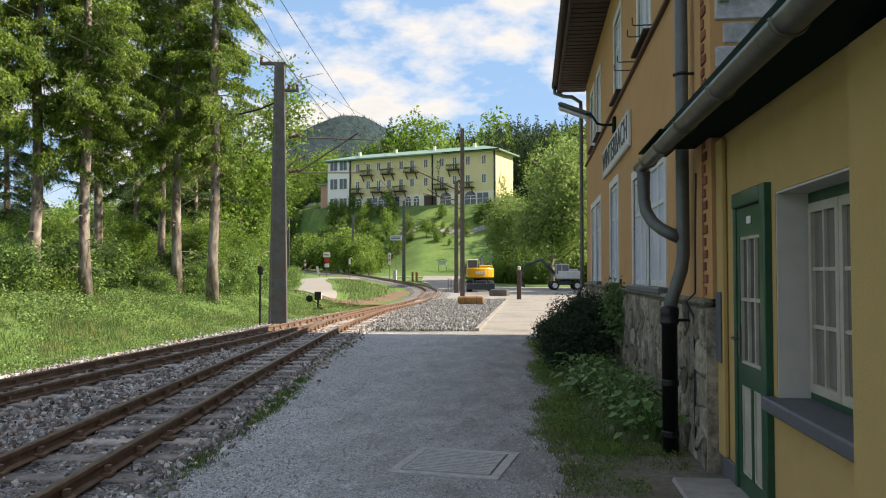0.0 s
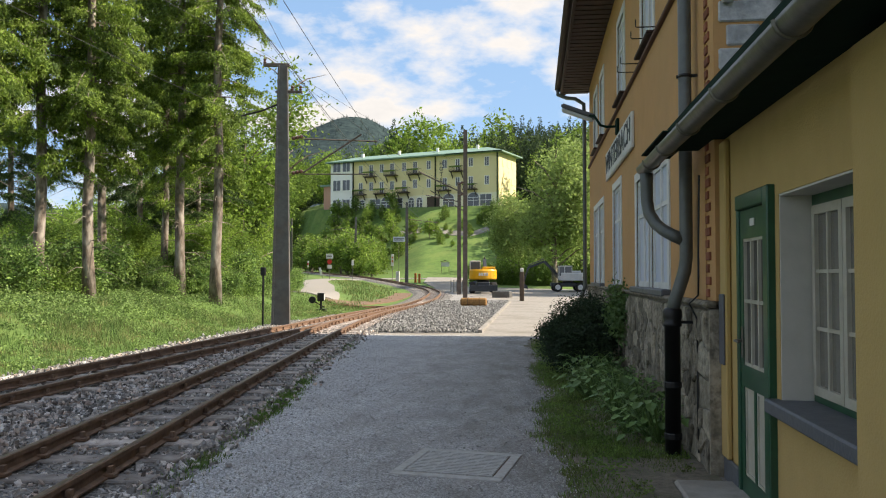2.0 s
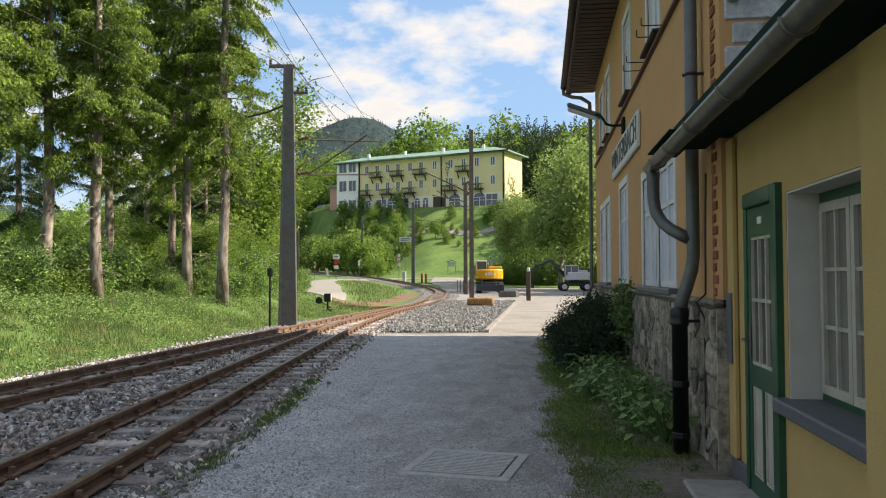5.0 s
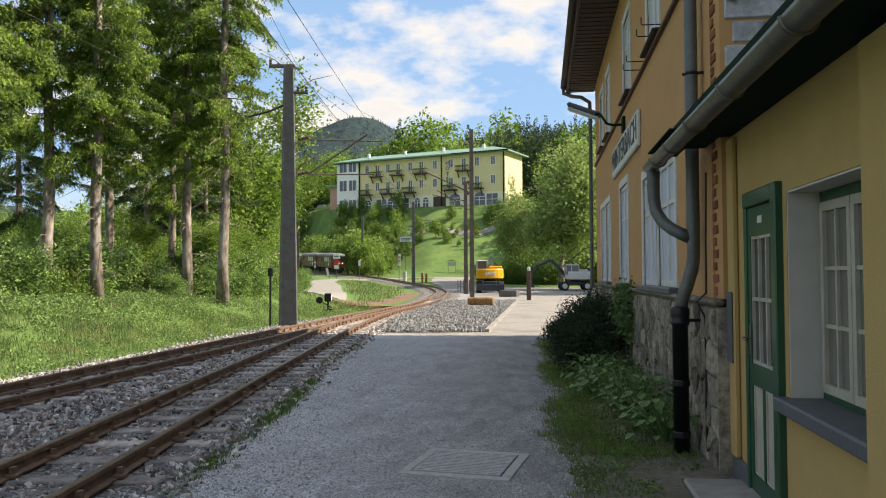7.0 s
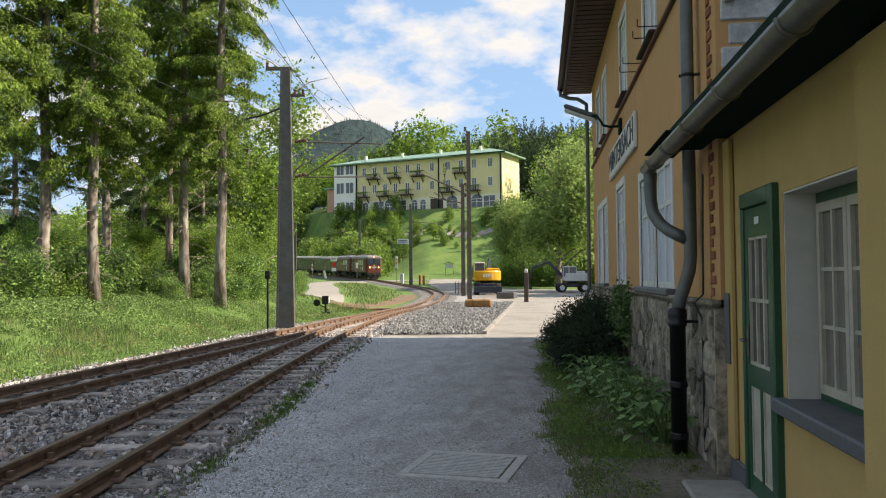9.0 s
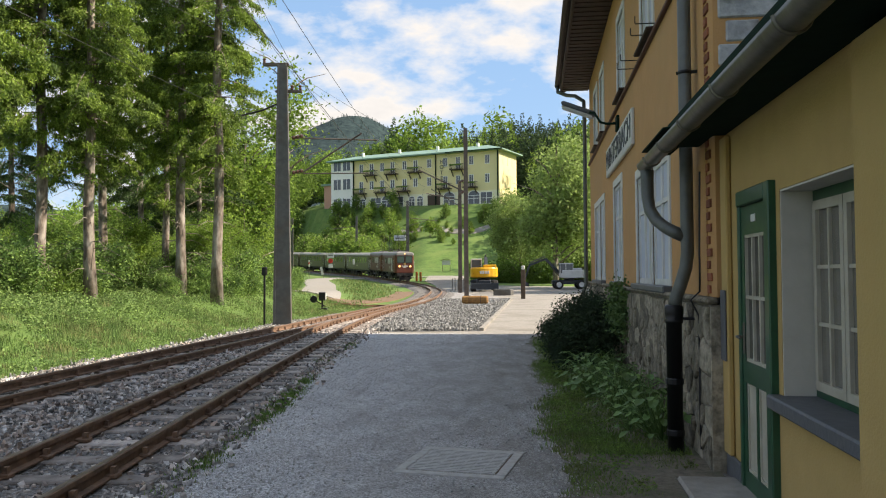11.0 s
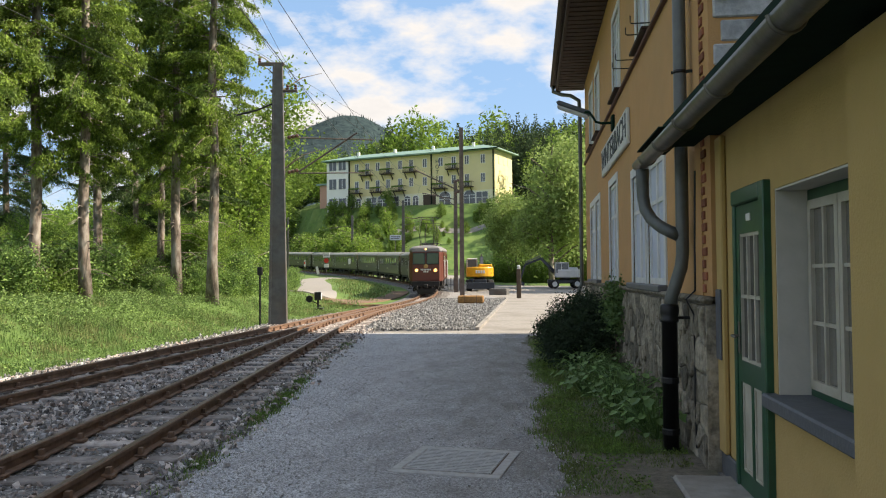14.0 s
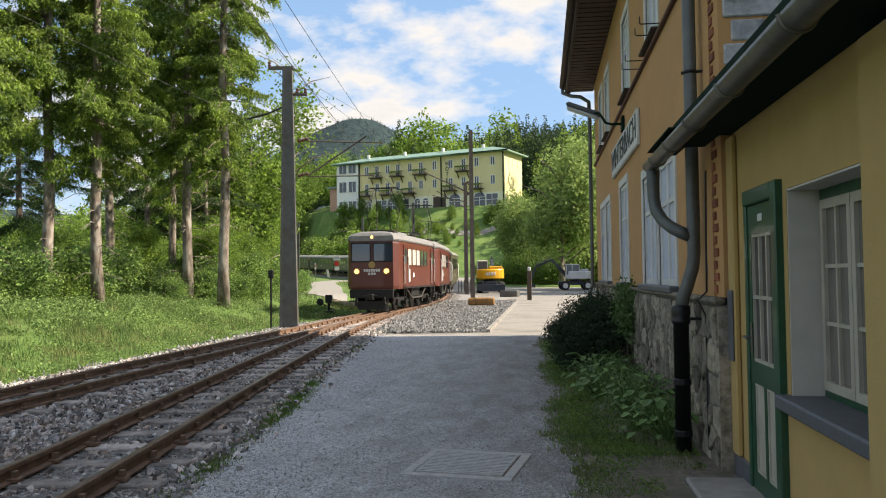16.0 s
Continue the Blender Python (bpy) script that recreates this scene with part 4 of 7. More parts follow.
def sleepers(line, s0, s1, step_):
    arc = [0.0]
    for a, b in zip(line, line[1:]):
        arc.append(arc[-1] + (b - a).length)
    s = s0
    while s < min(s1, arc[-1]):
        i = max(int(np.searchsorted(arc, s)) - 1, 0)
        p = line[i].lerp(line[min(i + 1, len(line) - 1)], (s - arc[i]) / max(arc[i + 1] - arc[i], 1e-6))
        t = (line[min(i + 1, len(line) - 1)] - line[i]).normalized()
        rz = math.atan2(t.y, t.x) - math.pi / 2 + rng.uniform(-.025, .025)
        m = Matrix.Translation((p.x, p.y, p.z - .132)) @ Euler((rng.uniform(-.01, .01), 0, rz)).to_matrix().to_4x4()
        ob = tagged(part("sleeper", slm, M_SLEEPER), "weathered grey wooden sleeper lying in ballast", "sleeper", "sleepers of the line")
        ob.matrix_basis = m @ Matrix.Translation((rng.uniform(-.03, .03), 0, 0))
        for o in (-.41, .41):
            c = part("rail_clip", clip, M_RAIL, ob, "rusty rail fastening")
            c.location = (o, 0, .004)
        s += step_ + rng.uniform(-.04, .04)


sleepers(MAIN, 12, 64, .66)
sleepers(SIDING, 14, 42, .68)
far_sl = Geo()
s = 62.0
while s < 150:
    p, q = on_track(s), on_track(s + .3)
    t = (q - p).normalized()
    far_sl.box(-.8, .8, -.11, .11, -.28, -.128, Matrix.Translation(p) @ Euler((0, 0, math.atan2(t.y, t.x) - math.pi / 2)).to_matrix().to_4x4())
    s += .66
tagged(part("far_sleepers", far_sl, M_SLEEPER), "far wooden sleepers along the curve", "sleeper", kind="stuff")


def stones(name, spots, label, material, lo, hi):
    """Broken stones, each an uneven six-sided lump."""
    r = np.random.RandomState(len(spots) % 997)
    n = len(spots)
    base = np.array([(-.72, -.72, -.6), (.72, -.72, -.6), (.72, .72, -.6), (-.72, .72, -.6), (-.55, -.6, .62), (.6, -.5, .62), (.52, .62, .62), (-.62, .55, .62)])
    sz = r.uniform(lo, hi, (n, 1, 1)) * r.uniform(.6, 1.35, (n, 1, 3))
    ang = r.uniform(0, 6.28, n)
    v = base[None] * sz * r.uniform(.6, 1.35, (n, 8, 1)) + r.uniform(-.18, .18, (n, 8, 3)) * sz
    tip = r.normal(0, .5, n)[:, None]
    v[..., 2] += v[..., 0] * tip
    c, s_ = np.cos(ang)[:, None], np.sin(ang)[:, None]
    v = np.stack([v[..., 0] * c - v[..., 1] * s_, v[..., 0] * s_ + v[..., 1] * c, v[..., 2]], -1) + np.array(spots)[:, None, :]
    f = np.array([(0, 1, 5), (0, 5, 4), (1, 2, 6), (1, 6, 5), (2, 3, 7), (2, 7, 6), (3, 0, 4), (3, 4, 7), (4, 5, 6), (4, 6, 7)])
    F = (np.arange(n)[:, None, None] * 8 + f[None]).reshape(-1, 3)
    me = bpy.data.meshes.new(name)
    me.from_pydata(v.reshape(-1, 3).tolist(), [], F.tolist())
    me.materials.append(material)
    return tagged(new(name, me), label, "stones", kind="stuff")


spots = []
for line, n, dlo, dhi in ((MAIN, 34000, 3.5, 34), (SIDING, 24000, 6, 32)):
    arc = [0.0]
    for a, b in zip(line, line[1:]):
        arc.append(arc[-1] + (b - a).length)
    ys_ = [p.y for p in line]
    for _ in range(n):
        y = dlo + (dhi - dlo) * rng.random() ** 1.6
        x = float(np.interp(y, ys_, [p.x for p in line]))
        far_side = float(np.interp(y, [4, 7, 10], [.86, .94, 1.02])) if line is MAIN else 1.5
        o = rng.uniform(-1.75, far_side) if rng.random() < .97 else far_side + abs(rng.gauss(0, .12))
        z = .0 if abs(o) < 1.3 else -.0 - (abs(o) - 1.3) * .22
        if abs(abs(o) - .41) < .07:
            continue
        spots.append((x + o, y, z + rng.uniform(-.03, .025) - (.016 if abs(o) < .8 else .0)))
stones("ballast_stones", spots, "loose grey broken ballast stones round the sleepers", M_STONE, .014, .036)
spots = []
for _ in range(16000):
    y = 22.2 + 27 * rng.random() ** 1.3
    a = float(np.interp(y, [20, 30, 40, 50], [-4.6, -5.4, -6.0, -6.4]))
    spots.append((rng.uniform(a, -1.62), y, .005 + rng.uniform(-.02, .03) + .05 * math.sin(y) ** 2))
stones("gravel_stones", spots, "coarse pale gravel lying beside the track", M_STONE2, .018, .036)
spots = []
for _ in range(8000):
    y = 4.2 + 15 * rng.random() ** 2.2
    spots.append((float(np.interp(y, [4, 14, 20], [-2.4, -3.6, -4.2])) + (abs(rng.gauss(0, 1.0)) if rng.random() < .5 else 3.4 * rng.random()), y, .003))
spots = [p for p in spots if p[0] < 1.2]
for _ in range(1800):
    y = 5.6 + 12 * rng.random() ** 1.3
    spots.append((verge_edge(y) + rng.gauss(0, .11), y, .006))
stones("platform_grit", spots, "fine loose grit scattered on the platform", M_GRIT, .004, .011)
spots = []
for _ in range(2600):
    y = 9 + 18 * rng.random()
    spots.append((float(np.interp(y, [9, 15, 22, 30], [-7.75, -7.85, -8.05, -8.3])) + rng.gauss(0, .22), y, -.02 + rng.uniform(-.02, .03)))
stones("verge_stones", spots, "grey sunlit stones along the grass edge", M_STONE2, .018, .04)

# ---- rough stone plinth, stone by stone ----
rs = random.Random(11)


def clip_cell(poly, px_, py_, qx, qy):
    """The part of a polygon that lies nearer to p than to q."""
    mx_, my_, nx_, ny_ = (px_ + qx) / 2, (py_ + qy) / 2, qx - px_, qy - py_
    out = []
    for (ax, ay), (bx, by) in zip(poly, poly[1:] + poly[:1]):
        da, db = (ax - mx_) * nx_ + (ay - my_) * ny_, (bx - mx_) * nx_ + (by - my_) * ny_
        if da <= 0:
            out.append((ax, ay))
        if (da < 0 < db) or (db < 0 < da):
            k = da / (da - db)
            out.append((ax + (bx - ax) * k, ay + (by - ay) * k))
    return out


seeds_ = []
y = S0 + .1
while y < S1:
    col = rs.choice((4, 5, 6))
    for r in range(col):
        seeds_.append((y + rs.uniform(-.14, .14), (r + .5 + rs.uniform(-.3, .3)) * 1.29 / col))
    y += rs.uniform(.17, .33)
for cy_, cz_ in seeds_:
    cell = [(max(S0, cy_ - .6), 0.0), (min(S1, cy_ + .6), 0.0), (min(S1, cy_ + .6), 1.29), (max(S0, cy_ - .6), 1.29)]
    for qy, qz in seeds_:
        if (qy, qz) != (cy_, cz_) and abs(qy - cy_) < 1.2 and len(cell) > 2:
            cell = clip_cell(cell, cy_, cz_, qy, qz)
    if len(cell) < 3:
        continue
    # edges broken once each, so that no joint runs straight
    ring = []
    for (ay, az), (by, bz) in zip(cell, cell[1:] + cell[:1]):
        ring += [(ay, az), ((ay + by) / 2 + rs.uniform(-.015, .015), (az + bz) / 2 + rs.uniform(-.015, .015))]
    my_, mz_ = sum(q[0] for q in ring) / len(ring), sum(q[1] for q in ring) / len(ring)
    out = rs.uniform(.006, .030)
    px = SX - .04
    tilt, lean_ = rs.uniform(-.07, .07), rs.uniform(-.05, .05)
    g = Geo()
    k = len(ring)
    for sc, o in ((.99, -.02), (.93, out * .45), (.80, out * .85), (.45, out)):
        g.v += [(px - o - ((a - my_) * tilt + (b - mz_) * lean_) * (o > 0) - rs.uniform(0, .009) * (o > 0), my_ + (a - my_) * sc, mz_ + (b - mz_) * sc) for a, b in ring]
    for lv in range(3):
        g.f += [(lv * k + j, lv * k + (j + 1) % k, (lv + 1) * k + (j + 1) % k, (lv + 1) * k + j) for j in range(k)]
    g.f += [tuple(range(3 * k, 4 * k))]
    part("plinth_stone", g, M_MASON, station)
# near end of the plinth
part("plinth_end", Geo().box(SX - .05, SX + .5, S0 - .03, S0 - .002, -.2, 1.29), M_MASON, station)

# ---- poles and overhead line ----


def mast(u, d, w0, w1, height, material, label):
    """Broad tapering steel mast of two channels and a web."""
    p = P(u, d)
    base = gz(p.x, p.y) - .1
    t = thing("catenary_mast", label, "mast", "masts of the overhead line", Matrix.Translation((p.x, p.y, base)) @ pose(0, 0, 0, 0, 0, 6.4))
    g = Geo()
    for sx in (-1, 1):
        a, b = sx * w0 / 2, sx * w1 / 2
        c, e = a - sx * .07, b - sx * .05
        vs = [(a, -.1, 0), (c, -.1, 0), (c, .1, 0), (a, .1, 0), (b, -.08, height), (e, -.08, height), (e, .08, height), (b, .08, height)]
        g.add(vs, [(3, 2, 1, 0), (4, 5, 6, 7), (0, 1, 5, 4), (1, 2, 6, 5), (2, 3, 7, 6), (3, 0, 4, 7)])
    part("flange", g, material, t)
    vs = [(-w0 / 2 + .06, -.075, 0), (w0 / 2 - .06, -.075, 0), (w0 / 2 - .06, .075, 0), (-w0 / 2 + .06, .075, 0), (-w1 / 2 + .04, -.06, height), (w1 / 2 - .04, -.06, height), (w1 / 2 - .04, .06, height), (-w1 / 2 + .04, .06, height)]
    part("web", Geo().add(vs, [(3, 2, 1, 0), (4, 5, 6, 7), (0, 1, 5, 4), (1, 2, 6, 5), (2, 3, 7, 6), (3, 0, 4, 7)]), material, t)
    for z in np.arange(.9, height - .5, .75) if w0 < .5 else ():
        w = w0 + (w1 - w0) * z / height
        part("tie_plate", Geo().box(-w / 2 - .004, w / 2 + .004, -.108, -.1, z, z + .07), material, t)
    return t


m1 = mast(-5.17, 24.85, .58, .30, 8.45, M_POLE, "broad tapering grey steel catenary mast in grass")
part("top_arm", Geo().chamfer(-.62, .2, -.06, .06, 8.4, 8.5, .01), M_POLE_BR, m1)
part("cross_arm", Geo().chamfer(-.22, .62, -.05, .05, 7.55, 7.63, .01), M_POLE_BR, m1)
for x in (-.58, .56, .3):
    part("insulator", Geo().lathe([(.03, 0), (.06, .04), (.03, .08), (.06, .12), (.03, .16)], 8, Matrix.Translation((x, 0, 8.5 if x < 0 else 7.63))), M_INSUL, m1)
for z in (6.1, 5.0):
    part("insulator", Geo().lathe([(.04, 0), (.07, .06), (.04, .12), (.07, .18), (.04, .24), (.07, .3), (.04, .36)], 8, Matrix.Translation((.3, 0, z)) @ pose(0, 0, 0, 0, 78, 0)), M_INSUL, m1)
part("cantilever", Geo().tube([(.65, 0, 6.1), (3.0, 0, 6.02)], .022, 6).tube([(.65, 0, 5.02), (2.5, 0, 6.25)], .028, 6).tube([(.65, 0, 4.98), (2.7, 0, 4.98)], .02, 6), M_POLE_BR, m1, "thin steel cantilever arms")
part("stay_pipe", Geo().tube([(-.15, 0, 7.2), (-.6, -.2, 6.95), (-1.2, -.4, 6.75)], .03, 6), M_BLACK, m1)
m2 = mast(1.33, 54.3, .31, .27, 11.8, M_POLE_BR, "tall brown steel catenary mast beside the gravel")
part("cantilever", Geo().tube([(-.1, 0, 7.4), (-3.2, 0, 8.9)], .05, 6).tube([(-.1, 0, 6.2), (-2.4, 0, 7.6)], .03, 6), M_POLE_BR, m2)
for z in (7.2, 8.0):
    part("insulator", Geo().lathe([(.05, 0), (.1, .1), (.05, .2), (.1, .3), (.05, .4)], 8, Matrix.Translation((-.5, 0, z)) @ pose(0, 0, 0, 0, 60, 0)), M_INSUL, m2)
m3 = mast(1.03, 61.5, .32, .27, 8.9, M_POLE_BR, "shorter brown steel catenary mast behind the tall one")
part("cantilever", Geo().tube([(-.1, 0, 7.4), (-2.6, 0, 7.9)], .04, 6), M_POLE_BR, m3)
m4 = mast(-4.6, 93, .42, .3, 9.6, M_POLE, "grey catenary mast beside the level crossing")
part("cantilever", Geo().tube([(0, 0, 7.6), (3.6, 0, 7.2)], .04, 6).tube([(0, 0, 6.6), (2.4, 0, 7.3)], .03, 6), M_POLE_BR, m4)
m5 = mast(-13.8, 121, .5, .3, 9.2, M_POLE, "far grey catenary mast by the curve")
part("cantilever", Geo().tube([(0, 0, 7.6), (-3.6, 0, 7.2)], .04, 6).tube([(0, 0, 6.4), (-2.8, 0, 7.3)], .03, 6), M_POLE_BR, m5)
m6 = mast(-21.9, 112, .3, .25, 8.5, M_POLE, "far grey catenary mast behind the bushes")


def wire(pts, r=.008, sag=.0):
    out = []
    for a, b in zip(pts, pts[1:]):
        a, b = Vector(a), Vector(b)
        for k in range(8):
            t = k / 8
            out.append(a.lerp(b, t) - Vector((0, 0, sag * 4 * t * (1 - t))))
    return Geo().tube(out + [Vector(pts[-1])], r, 4)


def wm_(u, d, z):
    return P(u, d, z)


wires = [([wm_(-3.0, -10, 5.4), wm_(-2.6, 24.85, 5.2), wm_(-1.6, 54, 5.35), wm_(-4.0, 92, 6.0), wm_(-12.0, 121, 6.9)], .007, .05),
         ([wm_(-3.0, -10, 6.6), wm_(-2.5, 24.85, 6.2), wm_(-1.5, 54, 7.6), wm_(-4.0, 92, 7.5), wm_(-12.0, 121, 8.2)], .006, .3),
         ([wm_(-11.5, 4, 9.4), wm_(-5.75, 24.85, 8.6), wm_(.9, 54, 9.4)], .006, .35),
         ([wm_(-5.5, 2, 10.0), wm_(-4.7, 24.85, 7.75), wm_(.6, 61, 8.5)], .006, .3),
         ([wm_(-4.6, 2, 11.0), wm_(-4.6, 24.85, 7.7), wm_(-5.0, 97, 9.5)], .006, .3),
         ([wm_(-9.0, 14, 7.0), wm_(-5.2, 24.85, 6.1)], .006, .1)]
for pts, r, sg in wires:
    tagged(part("overhead_wire", wire(pts, r, sg), M_WIRE), "thin dark overhead line wire", "wire", "overhead wires")

# ---- small things along the track ----
p = P(-6.0, 26.0)
sp = thing("marker_post", "thin dark post with a small round head in the grass", "post", m=Matrix.Translation((p.x, p.y, gz(p.x, p.y) - .05)))
part("post", Geo().tube([(0, 0, 0), (0, 0, 1.75)], .035, 8), M_BLACK, sp)
part("head", Geo().chamfer(-.09, .09, -.05, .05, 1.72, 2.0, .03), M_BLACK, sp)
p = P(-5.75, 36.5)
ss = thing("point_lever", "black point lever stand with round counterweight and white lantern", "point lever", m=Matrix.Translation((p.x, p.y, gz(p.x, p.y))) @ pose(0, 0, 0, 0, 0, 6))
part("stand", Geo().chamfer(-.2, .25, -.15, .15, 0, .14, .02).tube([(0, 0, .1), (0, 0, .5)], .05, 8), M_BLACK, ss)
part("lever", Geo().tube([(.15, 0, .2), (-.38, 0, .52)], .025, 6), M_BLACK, ss)
part("counterweight", Geo().lathe([(.02, -.06), (.15, -.06), (.17, 0), (.15, .06), (.02, .06)], 14, Matrix.Translation((-.40, 0, .54)) @ pose(0, 0, 0, 90, 0, 0)), M_BLACK, ss)
lt = part("lantern", Geo().chamfer(-.15, .15, -.13, .13, .48, .86, .02), M_BLACK, ss)
part("lantern_glass", Geo().chamfer(.152, .17, -.1, .1, .53, .82, .006), M_WHITE, lt, "white lantern glass")
for i in range(7):
    p = P(-5.7 + i * .36, 40.8 + .1 * i)
    tagged(part("old_sleeper", Geo().chamfer(-.75, .75, -.1, .1, 0, .13, .015), M_EARTHWOOD), "old rusty brown sleeper lying by the track", "sleeper", "spare sleepers").matrix_basis = Matrix.Translation((p.x, p.y, gz(p.x, p.y) - .01)) @ pose(0, 0, 0, 0, 0, 8 + 14 * math.sin(i * 2.3))
earth = smooth_path([P(-6.3, 42), P(-5.2, 45.5), P(-4.4, 49), P(-3.75, 54), P(-3.45, 59), P(-3.5, 64)], 2)
drape("dirt_strip", [p - Vector((.6, 0, 0)) for p in earth], [p + Vector((.75, 0, 0)) for p in earth], .07, M_EARTH, "rust brown earth strip along the outer rail", "earth", 3, .1)

# straw roll, concrete block and posts
p = P(1.46, 41)
hb = thing("straw_bale", "weathered straw bale lying on the gravel", "bale", m=Matrix.Translation((p.x, p.y, .05)) @ pose(0, 0, 0, 0, 0, -2))
hg = Geo()
n = 14
for xx, s in ((-.68, .8), (-.63, 1.0), (0, 1.05), (.6, 1.0), (.66, .8)):
    hg.v += [(xx, .24 * s * math.copysign(abs(math.cos(a)) ** .6, math.cos(a)), .2 + .2 * s * math.copysign(abs(math.sin(a)) ** .6, math.sin(a))) for a in [2 * math.pi * j / n for j in range(n)]]
hg.f = [(i * n + j, i * n + (j + 1) % n, (i + 1) * n + (j + 1) % n, (i + 1) * n + j) for i in range(4) for j in range(n)] + [tuple(range(n - 1, -1, -1)), tuple(4 * n + j for j in range(n))]
part("bale_body", hg, M_HAY, hb)
for xx in (-.3, .3):
    part("twine", Geo().tube([(xx, .262 * math.copysign(abs(math.cos(a)) ** .6, math.cos(a)), .2 + .222 * math.copysign(abs(math.sin(a)) ** .6, math.sin(a))) for a in [2 * math.pi * j / 18 for j in range(19)]], .012, 5), M_WOODDK, hb)
p = P(3.95, 55.5)
tr_ = thing("concrete_trough", "long grey concrete trough on the paving edge", "trough", m=Matrix.Translation((p.x, p.y, .02)) @ pose(0, 0, 0, 0, 0, -18))
part("trough_shell", Geo().chamfer(-.65, .65, -.3, .3, 0, .5, .03), M_POLE, tr_)
part("soil", Geo().chamfer(-.56, .56, -.22, .22, .48, .515, .01), M_BALLAST_BED, tr_)
p = P(4.8, 50)
gp = thing("gate_post", "dark square wooden gate post with pale top", "post", m=Matrix.Translation((p.x, p.y, 0)))
part("post", Geo().chamfer(-.14, .14, -.14, .14, -.05, 1.85, .02), M_WOODDK, gp)
part("cap", Geo().chamfer(-.1, .1, -.12, .12, 1.85, 2.1, .03), M_WHITE, gp)
for i in range(5):
    p = P(.55 + i * .25, 66 + .4 * i)
    tagged(part("steel_barrier", Geo().tube([(-.12, 0, 0), (-.12, 0, 1.05), (.12, 0, 1.05), (.12, 0, 0)], .03, 6).tube([(-.12, 0, .5), (.12, 0, .5)], .02, 6), M_ZINC), "grey tubular steel hoop barrier", "barrier", "hoop barriers").matrix_basis = Matrix.Translation((p.x, p.y, gz(p.x, p.y)))
for u, d in ((-3.1, 93), (-3.6, 94)):
    p = P(u, d)
    tagged(part("bollard", Geo().chamfer(-.12, .12, -.12, .12, 0, 1.15, .02), M_ORANGE), "rust orange wooden bollard by the crossing", "bollard", "crossing bollards").matrix_basis = Matrix.Translation((p.x, p.y, gz(p.x, p.y) - .02))
p = P(-5.8, 95.5)
rb = thing("relay_cabinet", "pale grey relay cabinet beside the track", "cabinet", m=Matrix.Translation((p.x, p.y, gz(p.x, p.y))))
part("cabinet_body", Geo().chamfer(-.2, .2, -.2, .2, 0, 1.3, .02), M_MACHWHITE, rb)
part("cabinet_door", Geo().chamfer(-.17, .17, -.215, -.202, .1, 1.2, .01), M_MACHWHITE, rb)


def signpost(u, d, name, label, pieces, h, cat="sign"):
    p = P(u, d)
    t = thing(name, label, cat, m=Matrix.Translation((p.x, p.y, gz(p.x, p.y) - .05)) @ pose(0, 0, 0, 0, 0, 6))
    part("post", Geo().tube([(0, 0, 0), (0, 0, h)], .035, 6), M_ZINC, t)
    for nm, ge, ma in pieces:
        part(nm, ge, ma, t)
    return t


signpost(-14.55, 99, "crossing_sign", "level crossing warning sign with white board and red disc", [
    ("white_board", Geo().chamfer(-.42, .42, -.06, -.02, 2.6, 3.2, .01), M_WHITE), ("dark_bar", Geo().box(-.3, .3, -.068, -.06, 2.85, 2.95), M_SIGNBLUE),
    ("red_disc", Geo().lathe([(.02, 0), (.3, 0), (.3, .03), (.02, .03)], 14, Matrix.Translation((0, -.04, 2.2)) @ pose(0, 0, 0, 90, 0, 0)), M_RED),
    ("lower_board", Geo().chamfer(-.28, .28, -.06, -.02, 1.35, 1.8, .01), M_WHITE)], 3.2)
signpost(-15.3, 98, "leaning_board", "white board leaning on a short post", [("white_board", Geo().box(-.14, .14, -.06, -.02, .5, 1.5, pose(0, 0, 0, 0, -12, 0)), M_WHITE)], 1.0)
signpost(-6.75, 100, "signal_board", "tall white track signal board with orange marks", [("board", Geo().chamfer(-.16, .16, -.06, -.03, 1.9, 3.4, .01), M_WHITE), ("orange_mark", Geo().box(-.1, .1, -.066, -.06, 2.35, 2.65), M_ORANGE), ("orange_mark", Geo().box(-.1, .1, -.066, -.06, 2.85, 3.1), M_ORANGE)], 3.4)
signpost(-6.0, 101, "direction_sign", "blue grey direction sign on a post", [("board", Geo().chamfer(-.75, .75, -.06, -.03, 5.0, 5.65, .02), M_PALE), ("line_bar", Geo().box(-.6, .6, -.068, -.06, 5.4, 5.48), M_SIGNBLUE), ("line_bar", Geo().box(-.6, .5, -.068, -.06, 5.2, 5.28), M_SIGNBLUE)], 5.6)
signpost(-11.9, 101, "white_marker", "white marker plate on a thin post", [("plate", Geo().chamfer(-.14, .14, -.06, -.03, 1.9, 2.6, .01), M_WHITE)], 2.6)
signpost(-17.6, 101, "red_marker", "small red and white marker on a thin post", [("plate", Geo().chamfer(-.1, .1, -.06, -.03, 1.5, 2.3, .01), M_WHITE), ("red_mark", Geo().box(-.08, .08, -.066, -.06, 1.8, 2.1), M_RED)], 2.3)
p = P(-.1, 124)
nbd = thing("notice_board", "white notice board under a small dark roof on the meadow", "notice board", m=Matrix.Translation((p.x, p.y, gz(p.x, p.y))))
part("board", Geo().chamfer(-.65, .65, -.04, .04, 1.0, 1.7, .01), M_WHITE, nbd)
part("roof", Geo().prism([(-1.0, 1.65), (0, 2.0), (1.0, 1.65), (0, 1.9)], .6, Matrix.Translation((0, -.3, 0))), M_WOODDK, nbd)
for x in (-.6, .6):
    part("post", Geo().tube([(x, 0, -.1), (x, 0, 1.7)], .04, 6), M_WOODDK, nbd)

